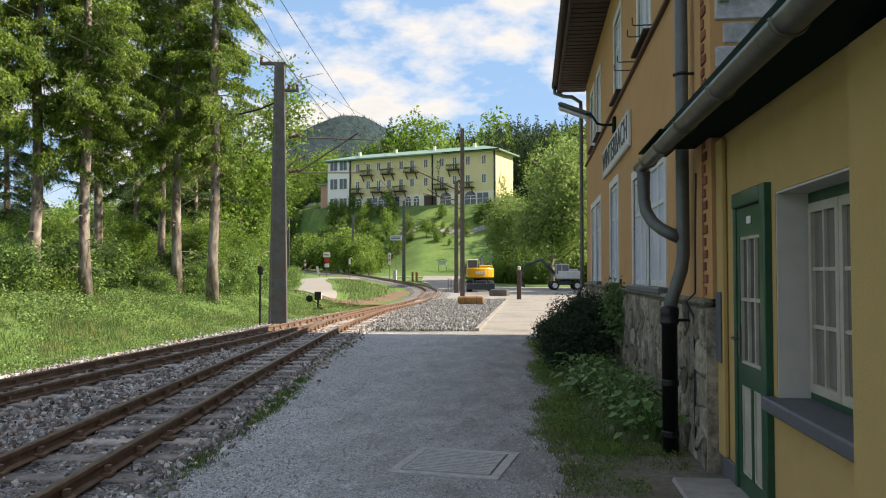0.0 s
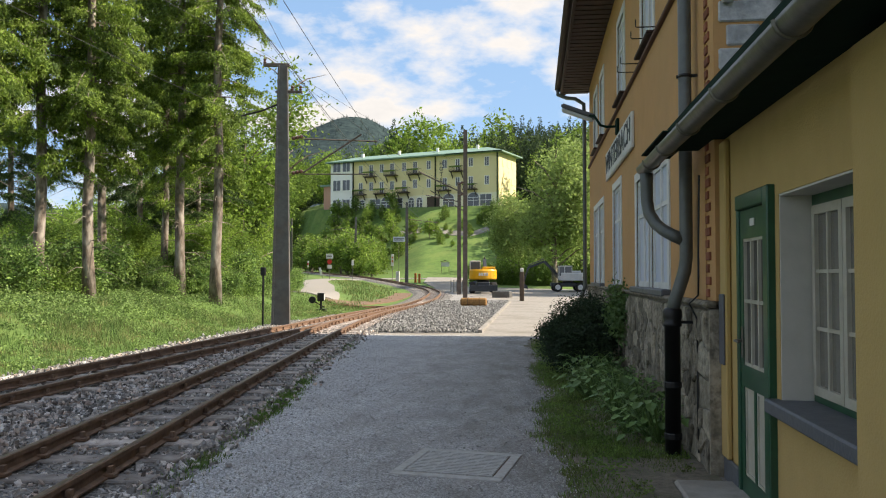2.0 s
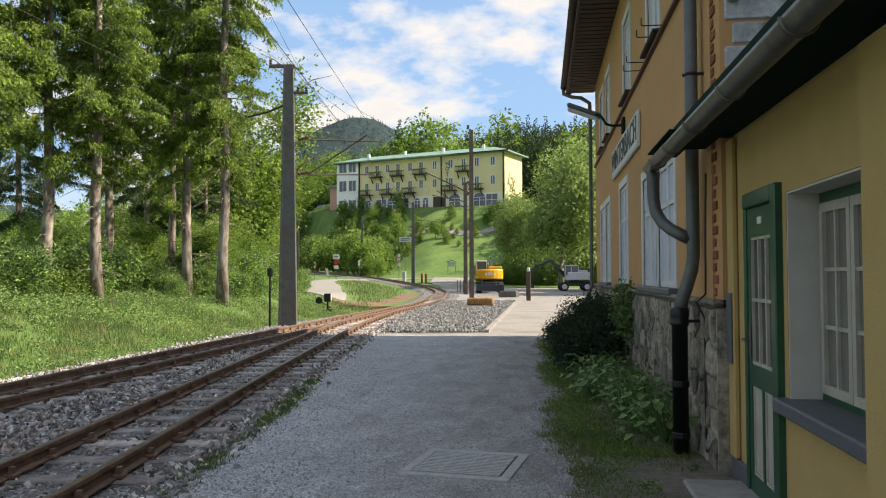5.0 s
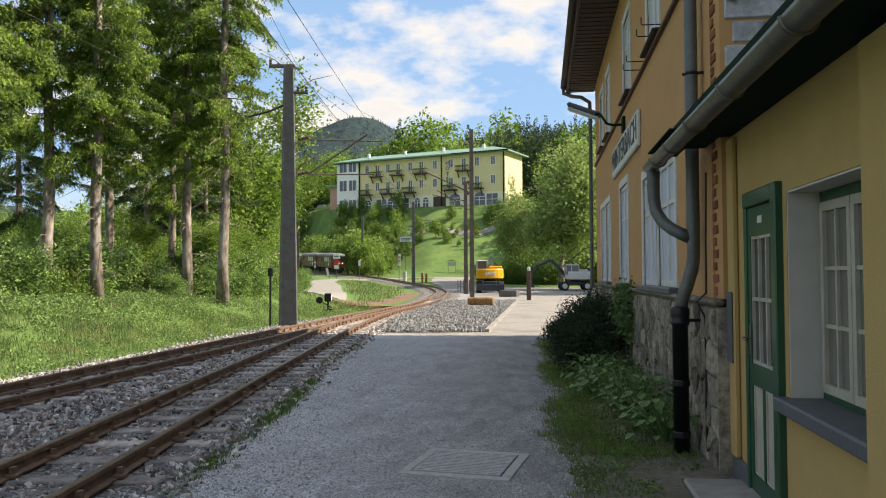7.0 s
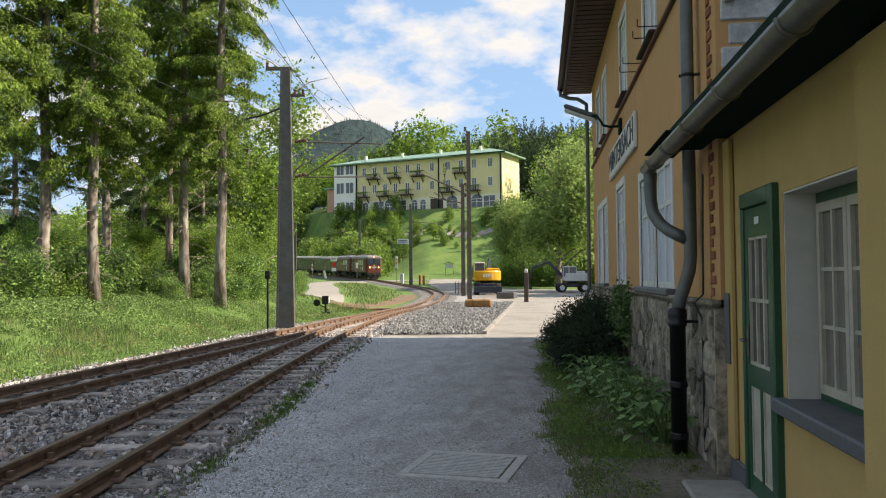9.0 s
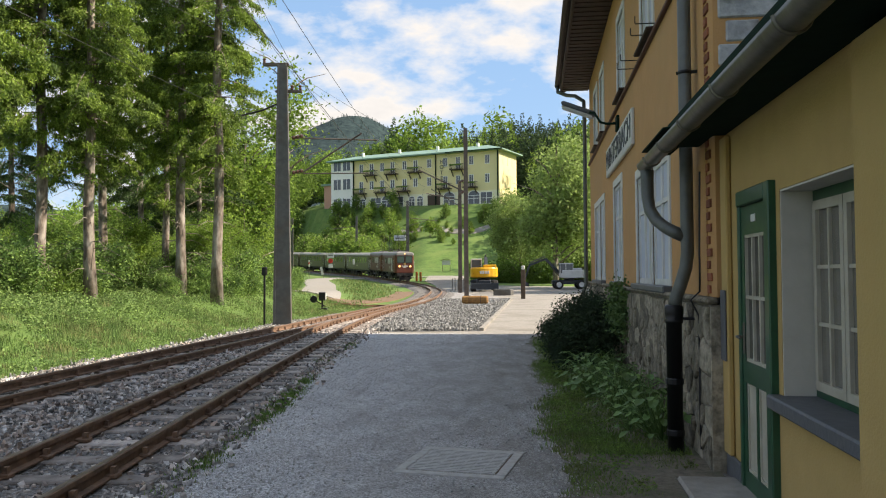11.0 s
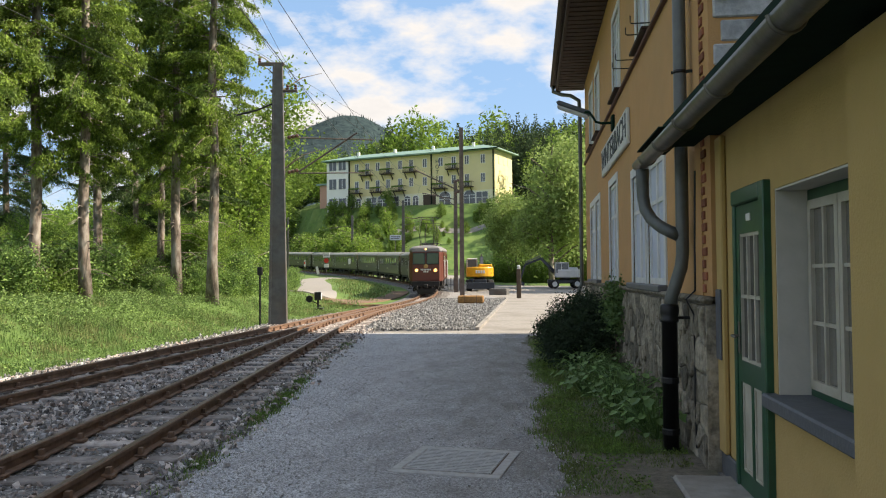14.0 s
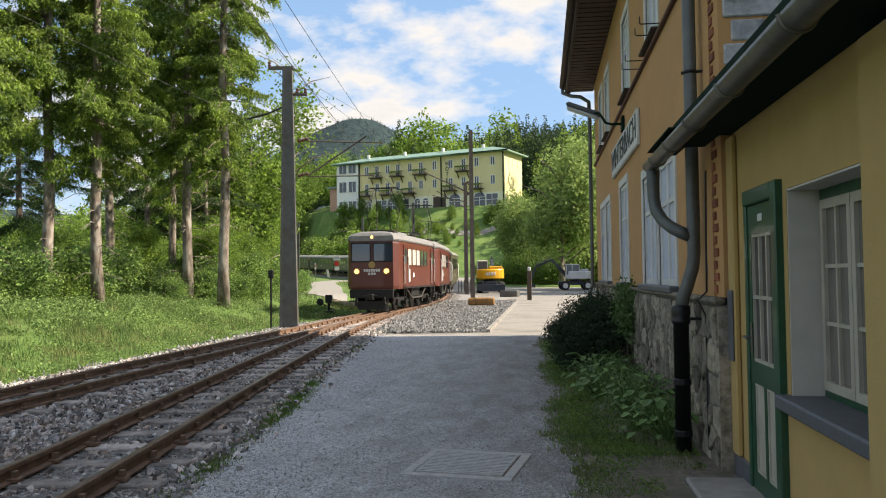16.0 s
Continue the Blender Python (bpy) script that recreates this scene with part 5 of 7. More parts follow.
# ---- hotel on the hill ----
HO = P(10.7, 160)
HL = P(-25.5, 178)
hx = (HL - HO)
hx.z = 0
HLEN = hx.length
hang = math.atan2(hx.y, hx.x)
HB, HE = 15.2, 26.9                # ground and eaves
# local frame: +x runs along the front from the near corner, -y is outside the front
HM = Matrix.Translation((HO.x, HO.y, HB)) @ Euler((0, 0, hang)).to_matrix().to_4x4() @ Matrix.Diagonal((1, -1, 1, 1))
HD = 9.6
hh = HE - HB
HS = hh / 11.8
hotel = thing("hotel", "long three-storey yellow hotel with balconies and copper green roof", "hotel")


def hbox(g, x0, x1, y0, y1, z0, z1):
    vs = [HM @ Vector(p) for p in ((x0, y0, z0), (x1, y0, z0), (x1, y1, z0), (x0, y1, z0), (x0, y0, z1), (x1, y0, z1), (x1, y1, z1), (x0, y1, z1))]
    return g.add(vs, [(0, 1, 2, 3), (7, 6, 5, 4), (4, 5, 1, 0), (5, 6, 2, 1), (6, 7, 3, 2), (7, 4, 0, 3)])


def hpart(name, boxes, material, parent, label=""):
    g = Geo()
    for b in boxes:
        hbox(g, *b)
    return part(name, g, material, parent, label)


hpart("wall", [(0, HLEN, 0, HD, -4, hh)], M_HOTEL, hotel, "yellow rendered wall")
hpart("base_course", [(-.06, HLEN - 5.6, -.06, .0, -4, 3.6)], M_HOTEL_Y2, hotel, "paler ground floor render")
hpart("plinth", [(-.1, HLEN + .1, -.1, -.06, -4, .5)], M_CONC, hotel)
hpart("corner_bay", [(HLEN - 5.4, HLEN + .3, -.5, HD, -4, hh - .2)], M_HOTEL_W, hotel, "white glazed corner bay")
hpart("side_wing", [(HLEN + .3, HLEN + 5, 3.5, HD, -4, hh - 4.6)], M_PINKWALL, hotel, "lower pinkish side wing")
hpart("wing_roof", [(HLEN + .3, HLEN + 5.6, 2.9, HD, hh - 4.6, hh - 4.2)], M_HOTEL_ROOF, hotel)
g = Geo()
ov = 1.1
rp = [(-ov, -ov, hh), (HLEN + ov, -ov - .4, hh), (HLEN + ov, HD + ov, hh), (-ov, HD + ov, hh), (-ov, -ov, hh + .25), (HLEN + ov, -ov - .4, hh + .25), (HLEN + ov, HD + ov, hh + .25), (-ov, HD + ov, hh + .25), (4.5, HD / 2, hh + 2.0), (HLEN - 4.5, HD / 2, hh + 2.0)]
g.add([HM @ Vector(q) for q in rp], [(0, 1, 2, 3), (0, 4, 5, 1), (1, 5, 6, 2), (2, 6, 7, 3), (3, 7, 4, 0), (4, 8, 9, 5), (5, 9, 6), (6, 9, 8, 7), (7, 8, 4)])
hr = part("roof", g, M_HOTEL_ROOF, hotel, "low copper green hipped roof")
hpart("gutter", [(-ov - .1, HLEN + ov, -ov - .12, -ov, hh + .02, hh + .2)], M_DKGREEN, hr)
for i in range(4):
    hpart("chimney", [(6 + i * 9.5, 6.5 + i * 9.5, HD / 2 - 1.5, HD / 2 - 1, hh + 1, hh + 2.4)], M_HOTEL_W, hr)


def hwin(x, z, w, h, parent, name="window", y=0.0):
    o = hpart(name, [(x - w / 2, x + w / 2, y - .05, y + .02, z, z + h)], M_FARGLASS, parent)
    s = .09
    hpart("window_frame", [(x - w / 2 - s, x - w / 2, y - .09, y, z - s, z + h + s), (x + w / 2, x + w / 2 + s, y - .09, y, z - s, z + h + s), (x - w / 2, x + w / 2, y - .09, y, z + h, z + h + s), (x - w / 2, x + w / 2, y - .09, y, z - s, z),
                           (x - .05, x + .05, y - .08, y - .05, z, z + h)], M_HOTEL_W, o)
    return o


def balcony(x, z, w=3.0):
    b = hpart("balcony", [(x - w / 2, x + w / 2, -1.25, -.02, z - .18, z)], M_WOODDK, hotel, "dark wooden balcony with bracket and flower boxes")
    hpart("railing", [(x - w / 2, x + w / 2, -1.25, -1.18, z + .95, z + 1.03), (x - w / 2, x + w / 2, -1.25, -1.18, z + .1, z + .16), (x - w / 2, x - w / 2 + .06, -1.25, -.02, z + .95, z + 1.03), (x + w / 2 - .06, x + w / 2, -1.25, -.02, z + .95, z + 1.03)]
          , M_WOODDK, b)
    for k in range(12):
        hpart("baluster", [(x - w / 2 + k * w / 11 - .03, x - w / 2 + k * w / 11 + .03, -1.175, -1.135, z, z + 1.0)], M_WOODDK, b)
    for s in (-1, 1):
        g = Geo()
        xa = x + s * (w / 2 - .35)
        g.add([HM @ Vector(q) for q in ((xa - .08, -1.1, z - .18), (xa + .08, -1.1, z - .18), (xa + .08, -.02, z - 1.5), (xa - .08, -.02, z - 1.5), (xa - .08, -.85, z - .18), (xa + .08, -.85, z - .18), (xa + .08, -.02, z - 1.15), (xa - .08, -.02, z - 1.15))],
              [(0, 1, 2, 3), (7, 6, 5, 4), (0, 4, 5, 1), (3, 2, 6, 7), (1, 5, 6, 2), (0, 3, 7, 4)])
        part("bracket", g, M_WOODDK, b)
    hpart("flower_box", [(x - w / 2 + .1, x + w / 2 - .1, -1.45, -1.26, z + .7, z + 1.0)], M_LEAF_DK, b, "planted flower box")


cols = [2.6, 6.2, 9.2, 12.2, 16.0, 19.3, 22.0, 25.0, 27.6, 30.3, 33.0]
for i, x in enumerate(cols):
    top_b, mid_b = i in (2, 5, 7, 9), i in (1, 3, 6, 8, 10)
    hwin(x, HS * (9.2 if not top_b else 8.4), .85, 1.7 if not top_b else 2.5, hotel)
    hwin(x, HS * (5.3 if not mid_b else 4.5), .85, 1.7 if not mid_b else 2.5, hotel)
    if top_b:
        balcony(x, HS * 8.35)
    if mid_b:
        balcony(x, HS * 4.45)


def arch_head(x, z, w, parent):
    """Half-round glazed head over a window, with its pale surround."""
    for r0, y, ma, nm in ((w / 2 + .22, -.085, M_HOTEL_W, "arch_surround"), (w / 2, -.13, M_FARGLASS, "arch_pane")):
        g = Geo()
        ring = [(x + r0 * math.cos(math.pi * k / 12), z + r0 * .8 * math.sin(math.pi * k / 12)) for k in range(13)]
        g.v = [tuple(HM @ Vector((a, y, b))) for a, b in ring] + [tuple(HM @ Vector((a, -.05, b))) for a, b in ring]
        g.f = [tuple(range(13)), tuple(range(25, 12, -1))] + [(k, (k + 1) % 13, 13 + (k + 1) % 13, 13 + k) for k in range(13)]
        part(nm, g, ma, parent)


for x, kind_ in ((2.8, 'wide'), (5.6, 'wide_arch'), (11.3, 'wide_arch'), (14.9, 'door'), (18.2, 'arch'), (20.2, 'arch'), (23.6, 'wide'), (26.4, 'wide_arch'), (29.2, 'wide'), (32.6, 'arch'), (34.5, 'arch')):
    if kind_ == "door":
        hpart("entrance", [(x - 1.5, x + 1.5, -.10, .0, .1, 3.2)], M_WOODDK, hotel, "dark recessed entrance")
    else:
        w_ = 1.3 if kind_ == "arch" else 2.5
        o = hwin(x, .9, w_, 2.3 if kind_ == "wide" else 1.7, hotel, y=-.06)
        hpart("window_bar", [(x - w_ / 2, x + w_ / 2, -.15, -.11, 2.0, 2.08)], M_HOTEL_W, o)
        if "arch" in kind_:
            arch_head(x, 2.6, w_, o)
for z in (1.1, 5.5, 9.7):
    for x in (HLEN - 3.9, HLEN - 1.4):
        hwin(x, z, 1.9, 2.3, hotel, y=-.5)
for y in (2.5, 5, 7.5):
    for z in (9.0, 5.2):
        g = hpart("gable_shutter", [(-.06, -.01, y - .5, y + .5, z, z + 1.6)], M_HOTEL, hotel)
for x in (.25, 14.4, HLEN - 5.5):
    hpart("downpipe", [(x - .1, x + .1, -.28, -.1, -1, hh)], M_DKGREEN, hotel)
tagsign = thing("hotel_sign", "tall vertical dark lettering on the hotel front", "sign")
for i, ch in enumerate("HOTEL"):
    q = HM @ Vector((13.0, -.14, 10.1 - i * 1.15))
    lettering(ch, 1.15, Matrix.Translation(q) @ Euler((radians(90), 0, hang + math.pi)).to_matrix().to_4x4(), M_SIGNBLUE, tagsign, "letter", .03)
p0 = [P(12, 150), P(5, 146), P(-2, 150), P(-9, 154)]
hp = smooth_path(p0, 3)
drape("hill_path", [q + Vector((0, 1.0, 0)) for q in hp], [q - Vector((0, 1.0, 0)) for q in hp], .1, M_CONC, "pale footpath climbing the hillside", "path", 2, .2)

# ---- excavators ----


def wheel(parent, x, y, r, w, label=""):
    t = part("wheel", Geo().lathe([(r * .6, -w / 2), (r * .92, -w / 2), (r, -w / 2 + .06), (r, w / 2 - .06), (r * .92, w / 2), (r * .6, w / 2)], 20, Matrix.Translation((x, y, r)) @ pose(0, 0, 0, 0, 90, 0)), M_TYRE, parent, "black rubber tyre")
    part("rim", Geo().lathe([(r * .2, -w / 2 - .02), (r * .58, -w / 2 - .02), (r * .6, -w / 2 + .03), (r * .6, w / 2 - .03), (r * .58, w / 2 + .02), (r * .2, w / 2 + .02)], 14, Matrix.Translation((x, y, r)) @ pose(0, 0, 0, 0, 90, 0)), M_MACHWHITE, t)


def excavator(u, d, turn, body_mat, cab_mat, label, upper_turn, boom, size=1.0):
    p = P(u, d)
    ex = thing("wheeled_excavator", label, "excavator", m=Matrix.Translation((p.x, p.y, gz(p.x, p.y) + .05)) @ pose(0, 0, 0, 0, 0, turn) @ Matrix.Scale(size, 4))
    part("chassis", Geo().chamfer(-.55, .55, -1.9, 1.9, .55, 1.0, .05).chamfer(-1.15, 1.15, -1.35, -1.1, .4, .7, .03).chamfer(-1.15, 1.15, 1.1, 1.35, .4, .7, .03), M_MACHDARK, ex)
    part("dozer_blade", Geo().chamfer(-1.2, 1.2, -2.35, -2.22, .2, .75, .03), M_MACHDARK, ex)
    for x in (-.95, .95):
        for y in (-1.25, 1.25):
            wheel(ex, x, y, .5, .45)
    um = pose(0, 0, 0, 0, 0, upper_turn)
    part("turntable", Geo().lathe([(.55, 1.0), (.6, 1.05), (.6, 1.15), (.5, 1.2)], 18, um), M_MACHDARK, ex)
    g = Geo()
    # counterweight with a rounded rear
    outl = [(-1.2, .9), (-1.2, -1.0)] + [(1.2 * -math.cos(a), -1.0 - .85 * math.sin(a)) for a in [math.pi * k / 10 for k in range(1, 10)]] + [(1.2, -1.0), (1.2, .9)]
    k = len(outl)
    for z, s in ((1.22, .94), (1.3, 1.0), (2.0, 1.0), (2.12, .96)):
        g.v += [tuple(um @ Vector((x * s, y * s, z))) for x, y in outl]
    for i in range(3):
        g.f += [(i * k + (j + 1) % k, i * k + j, (i + 1) * k + j, (i + 1) * k + (j + 1) % k) for j in range(k)]
    g.f += [tuple(range(k)), tuple(3 * k + j for j in range(k - 1, -1, -1))]
    part("upper_body", g, body_mat, ex, "rounded engine cover and counterweight")
    part("engine_hood", Geo().chamfer(-.1, 1.05, -1.5, .3, 2.1, 2.35, .06, um), body_mat, ex)
    bars = Geo()
    for i in range(4):
        bars.chamfer(-.42 + i * .22, -.26 + i * .22, -1.875, -1.83, 1.55, 1.8, .008, um)
    part("maker_mark", bars, M_WHITE, ex, "pale block marks")
    for sx in (-.9, .9):
        part("rear_lamp", Geo().chamfer(sx - .1, sx + .1, -1.5, -1.42, 1.5, 1.65, .02, um), M_RED, ex)
    cabn = part("cab", Geo().chamfer(-1.15, -.2, -.35, 1.15, 1.3, 1.75, .04, um), cab_mat, ex, "driver cab")
    part("cab_roof", Geo().chamfer(-1.15, -.2, -.35, 1.15, 2.78, 2.9, .05, um), cab_mat, cabn)
    for x in (-1.15, -.27):
        for y in (-.35, .45, 1.08):
            part("cab_pillar", Geo().box(x, x + .07, y, y + .07, 1.75, 2.78, um), cab_mat, cabn)
    part("cab_glass", Geo().box(-1.11, -.24, -.31, 1.11, 1.75, 2.78, um), M_FARGLASS, cabn)
    bm_ = Geo()
    (y1, z1), (y2, z2), (y3, z3) = boom
    for a, b, w in (((.7, 1.5), (y1, z1), .2), ((y1, z1), (y2, z2), .17), ((y2, z2), (y3, z3), .13)):
        bm_.tube([um @ Vector((.25, a[0], a[1])), um @ Vector((.25, b[0], b[1]))], w, 4)
    bo = part("boom", bm_, M_MACHDARK, ex, "dark articulated boom")
    part("hydraulic_ram", Geo().tube([um @ Vector((.25, .9, 1.3)), um @ Vector((.25, (y1 + .7) / 2 + .2, (z1 + 1.5) / 2 - .1))], .07, 8).tube([um @ Vector((.25, y1, z1 + .3)), um @ Vector((.25, y2, z2 + .25))], .06, 8), M_ZINC, bo)
    part("bucket", Geo().prism([(-.35, 0), (.3, .1), (.35, .6), (.1, .65), (-.3, .35)], 1.0, um @ Matrix.Translation((-.25 + .5, y3 - .1, z3 - .6)) @ pose(0, 0, 0, 0, 0, 90)), M_MACHDARK, ex)
    return ex


excavator(2.98, 64, 6, M_YELLOW, M_MACHWHITE, "yellow wheeled excavator with white cab seen from behind", 0, ((1.9, 3.0), (3.2, 2.3), (3.6, 1.0)), .9)
excavator(10.15, 66, 96, M_MACHWHITE, M_MACHWHITE, "white wheeled excavator with folded dark boom on paving", 0, ((2.6, 3.4), (4.4, 2.7), (5.0, .9)), .74)

# ---- plants ----


def quads(name, cen, nrm_up, size, aspect, seed, material, droop=0.0):
    """Many small leaf faces: places, sizes; random turns."""
    r = np.random.RandomState(seed)
    n = len(cen)
    a = r.normal(size=(n, 3))
    a[:, 2] = a[:, 2] * (1 - nrm_up) - droop
    a /= np.linalg.norm(a, axis=1)[:, None]
    b = r.normal(size=(n, 3))
    b -= (b * a).sum(1)[:, None] * a
    b /= np.linalg.norm(b, axis=1)[:, None]
    s = (size * r.uniform(.6, 1.35, n))[:, None]
    bend = np.cross(a, b) * s * .18
    v = np.stack([cen - a * s, cen + b * s * aspect + bend, cen + a * s, cen - b * s * aspect + bend], 1)
    k = np.arange(n) * 4
    F = np.concatenate([np.stack([k, k + 1, k + 2], 1), np.stack([k, k + 2, k + 3], 1)])
    me = bpy.data.meshes.new(name)
    me.from_pydata(v.reshape(-1, 3).tolist(), [], F.tolist())
    me.materials.append(material)
    return me


def clumps(rnd, n_clump, per, shape, spread_):
    """Leaf places gathered in clumps; shape(rnd) gives a clump's middle."""
    out = []
    for _ in range(n_clump):
        c = np.array(shape(rnd))
        out.append(c + rnd.normal(size=(per, 3)) * spread_ * rnd.uniform(.6, 1.3))
    return np.concatenate(out)


def sprays(name, org, way, length, links, size, aspect, seed, material):
    """Hanging twigs: each a chain of small needle faces that fan out from its line."""
    r = np.random.RandomState(seed)
    n = len(org)
    k = np.tile(np.linspace(.05, 1, links), n)
    O, W, L = np.repeat(org, links, 0), np.repeat(way, links, 0), np.repeat(length, links)
    m = len(O)
    cen = O + W * (L * k)[:, None] + r.normal(size=(m, 3)) * .022
    a = W * .75 + r.normal(size=(m, 3)) * .55
    a /= np.linalg.norm(a, axis=1)[:, None]
    b = r.normal(size=(m, 3))
    b -= (b * a).sum(1)[:, None] * a
    b /= np.linalg.norm(b, axis=1)[:, None]
    sz = (size * r.uniform(.6, 1.4, m) * (1.15 - .45 * k))[:, None]
    v = np.stack([cen - a * sz, cen + b * sz * aspect, cen + a * sz, cen - b * sz * aspect], 1)
    q = np.arange(m) * 4
    F = np.concatenate([np.stack([q, q + 1, q + 2], 1), np.stack([q, q + 2, q + 3], 1)])
    me = bpy.data.meshes.new(name)
    me.from_pydata(v.reshape(-1, 3).tolist(), [], F.tolist())
    me.materials.append(material)
    return me


def make_spruce(seed, h, base, rad, whorls, dark=False, lean=0.0, fine=14.0, stubs=26):
    """Spruce: tapered trunk, drooping limbs and hanging twigs of needles, finest in the lower crown."""
    r = random.Random(seed)
    t = thing("spruce_tree", "tall spruce with bare lower trunk and drooping green boughs", "tree", "spruce trees")
    part("trunk", Geo().tube([(lean * (z / h) ** 2 * h + .04 * math.sin(z * .9 + seed), .04 * math.cos(z * .7), z) for z in [h * k / 14 for k in range(15)]], [max(.03, .20 * (1 - k / 14.6) ** .8 + (.07 if k == 0 else 0)) for k in range(15)], 12), M_BARK, t, smooth=True)
    limbs = Geo()
    low, high = [], []
    for w in range(whorls):
        f = w / (whorls - 1)
        z0 = base + (h - base) * f ** 1.05
        reach = rad * (1 - f) ** .75 * min(1.0, .5 + f * 3.5) + .25
        for b in range(r.choice((4, 5, 6, 7))):
            if f < .12 and r.random() < .4:
                continue
            z = z0 + r.uniform(-.5, .5)
            a = r.uniform(0, 2 * math.pi)
            L = reach * r.uniform(.45, 1.2)
            sag = r.uniform(.3, .75)
            pts = []
            for k in range(6):
                q = k / 5
                pts.append(Vector((math.cos(a) * L * q, math.sin(a) * L * q, z + .12 * L * q - sag * L * q * q + .1 * L * q ** 4)))
            limbs.tube(pts, [.03 * (1 - .8 * k / 5) * (1.2 - f) for k in range(6)], 4, False)
            side = Vector((-math.sin(a), math.cos(a), 0))
            out = Vector((math.cos(a), math.sin(a), 0))
            near = z < fine
            for k in range(int((24 + 50 * L) if near else (6 + 9 * L))):
                q = .15 + .85 * r.random() ** .7
                i = min(int(q * 5), 4)
                p = pts[i].lerp(pts[i + 1], q * 5 - i) + side * r.gauss(0, .20) * (1.2 - q * .6)
                d = (Vector((0, 0, -1)) + out * r.uniform(-.1, .7) + side * r.gauss(0, .45)).normalized()
                (low if near else high).append((*p, *d, r.uniform(.15, .62) * (1.15 - .4 * q)))
    for k in range(stubs):
        z = base * r.uniform(.2, 1.15)
        a = r.uniform(0, 2 * math.pi)
        L = r.uniform(.25, 1.5)
        limbs.tube([(0, 0, z), (math.cos(a) * L * .5, math.sin(a) * L * .5, z + .03), (math.cos(a) * L, math.sin(a) * L, z - .25 * L)], [.02, .012, .004], 4, False)
    tagged(part("boughwork", limbs, M_BARK, t), kind="stuff")
    green = M_NEEDLE_DK if dark else M_NEEDLE
    low, high = np.array(low), np.array(high)
    part("crown", sprays("crown", low[:, :3], low[:, 3:6], low[:, 6], 7, .056, .42, seed, green), None, t, "hanging green needle sprays")
    part("treetop", sprays("treetop", high[:, :3], high[:, 3:6], high[:, 6], 3, .16, .34, seed + 50, green), None, t)
    return t


def place(t, u, d, rz, scale=1.0, sink=.15):
    p = P(u, d)
    m = Matrix.Translation((p.x, p.y, gz(p.x, p.y) - sink)) @ pose(0, 0, 0, 0, 0, rz)
    t.matrix_basis = m @ Matrix.Scale(scale, 4)
    return t


def clone(t, u, d, rz, scale=1.0, sink=.15):
    p = P(u, d)
    c = copy_thing(t, Matrix())
    c.matrix_basis = Matrix.Translation((p.x, p.y, gz(p.x, p.y) - sink)) @ pose(0, 0, 0, 0, 0, rz) @ Matrix.Scale(scale, 4)
    return c


def bearing(x, d):
    return (x - 784) / 1400 * d


spA = make_spruce(1, 27, 5.6, 2.6, 42)
spB = make_spruce(2, 25, 4.6, 2.7, 42)
spC = make_spruce(3, 26, 5.4, 2.1, 42)
spD = make_spruce(4, 24, 3.5, 3.2, 34, True, fine=12.0)
place(spB, bearing(150, 27.5), 27.5, 0)
place(spA, bearing(312, 31), 31, 40, .98)
place(spC, bearing(378, 29.5), 29.5, 80)
clone(spA, bearing(62, 27), 27, 150, 1.0)
clone(spC, bearing(173, 33), 33, 200, .95)
clone(spC, bearing(286, 34), 34, 10, .8)
clone(spA, bearing(-125, 17.5), 17.5, 70, .95)
clone(spC, bearing(-70, 25), 25, 260, 1.05)
place(spD, bearing(10, 42), 42, 33, .95)
for x, d, rz, s in ((345, 43, 20, .8), (240, 41, 140, .85), (420, 47, 310, .6)):
    clone(spD, bearing(x, d), d, rz, s)


def make_broadleaf(seed, h, crown0, rad, n_clump, per, leaf, material, label, spread_=.5, name="broadleaf_tree", trunk=.16, stems=1):
    r = np.random.RandomState(seed)
    rr_ = random.Random(seed)
    t = thing(name, label, "tree" if "tree" in name else "shrub")
    g = Geo()
    tips = []
    for s in range(stems):
        g.tube([(.1 * math.sin(seed + k + s * 2) * k * .4 + s * .15, .1 * math.cos(seed * 2 + k + s) * k * .4, h * .8 * k / 5) for k in range(6)], [trunk * (1 - k / 6.5) + .01 for k in range(6)], 8)
    for k in range(14):
        z = crown0 * .8 + (h * .85 - crown0 * .8) * k / 14
        a = rr_.uniform(0, 6.28)
        L = rad * rr_.uniform(.5, .9)
        q = Vector((math.cos(a) * L, math.sin(a) * L, z + L * .55))
        g.tube([(0, 0, z), (q.x * .5, q.y * .5, z + L * .38), q], [trunk * .35, trunk * .22, .01], 5, False)
    part("trunk", g, M_BARK, t, smooth=True)
    lobes = [(r.uniform(-.45, .45) * rad, r.uniform(-.45, .45) * rad, crown0 + (h - crown0) * r.uniform(.2, .85), r.uniform(.35, .62) * rad) for _ in range(9)]

    def shape(rnd):
        lx, ly, lz, lr = lobes[rnd.randint(len(lobes))]
        v = rnd.normal(size=3)
        v /= np.linalg.norm(v)
        v *= lr * rnd.uniform(.55, 1.0)
        return (lx + v[0], ly + v[1], min(lz + v[2] * 1.15, h))
    cen = clumps(r, n_clump, per, shape, spread_)
    part("crown", quads("crown", cen, .25, leaf, .62, seed, material), None, t, "leafy crown with gaps")
    return t


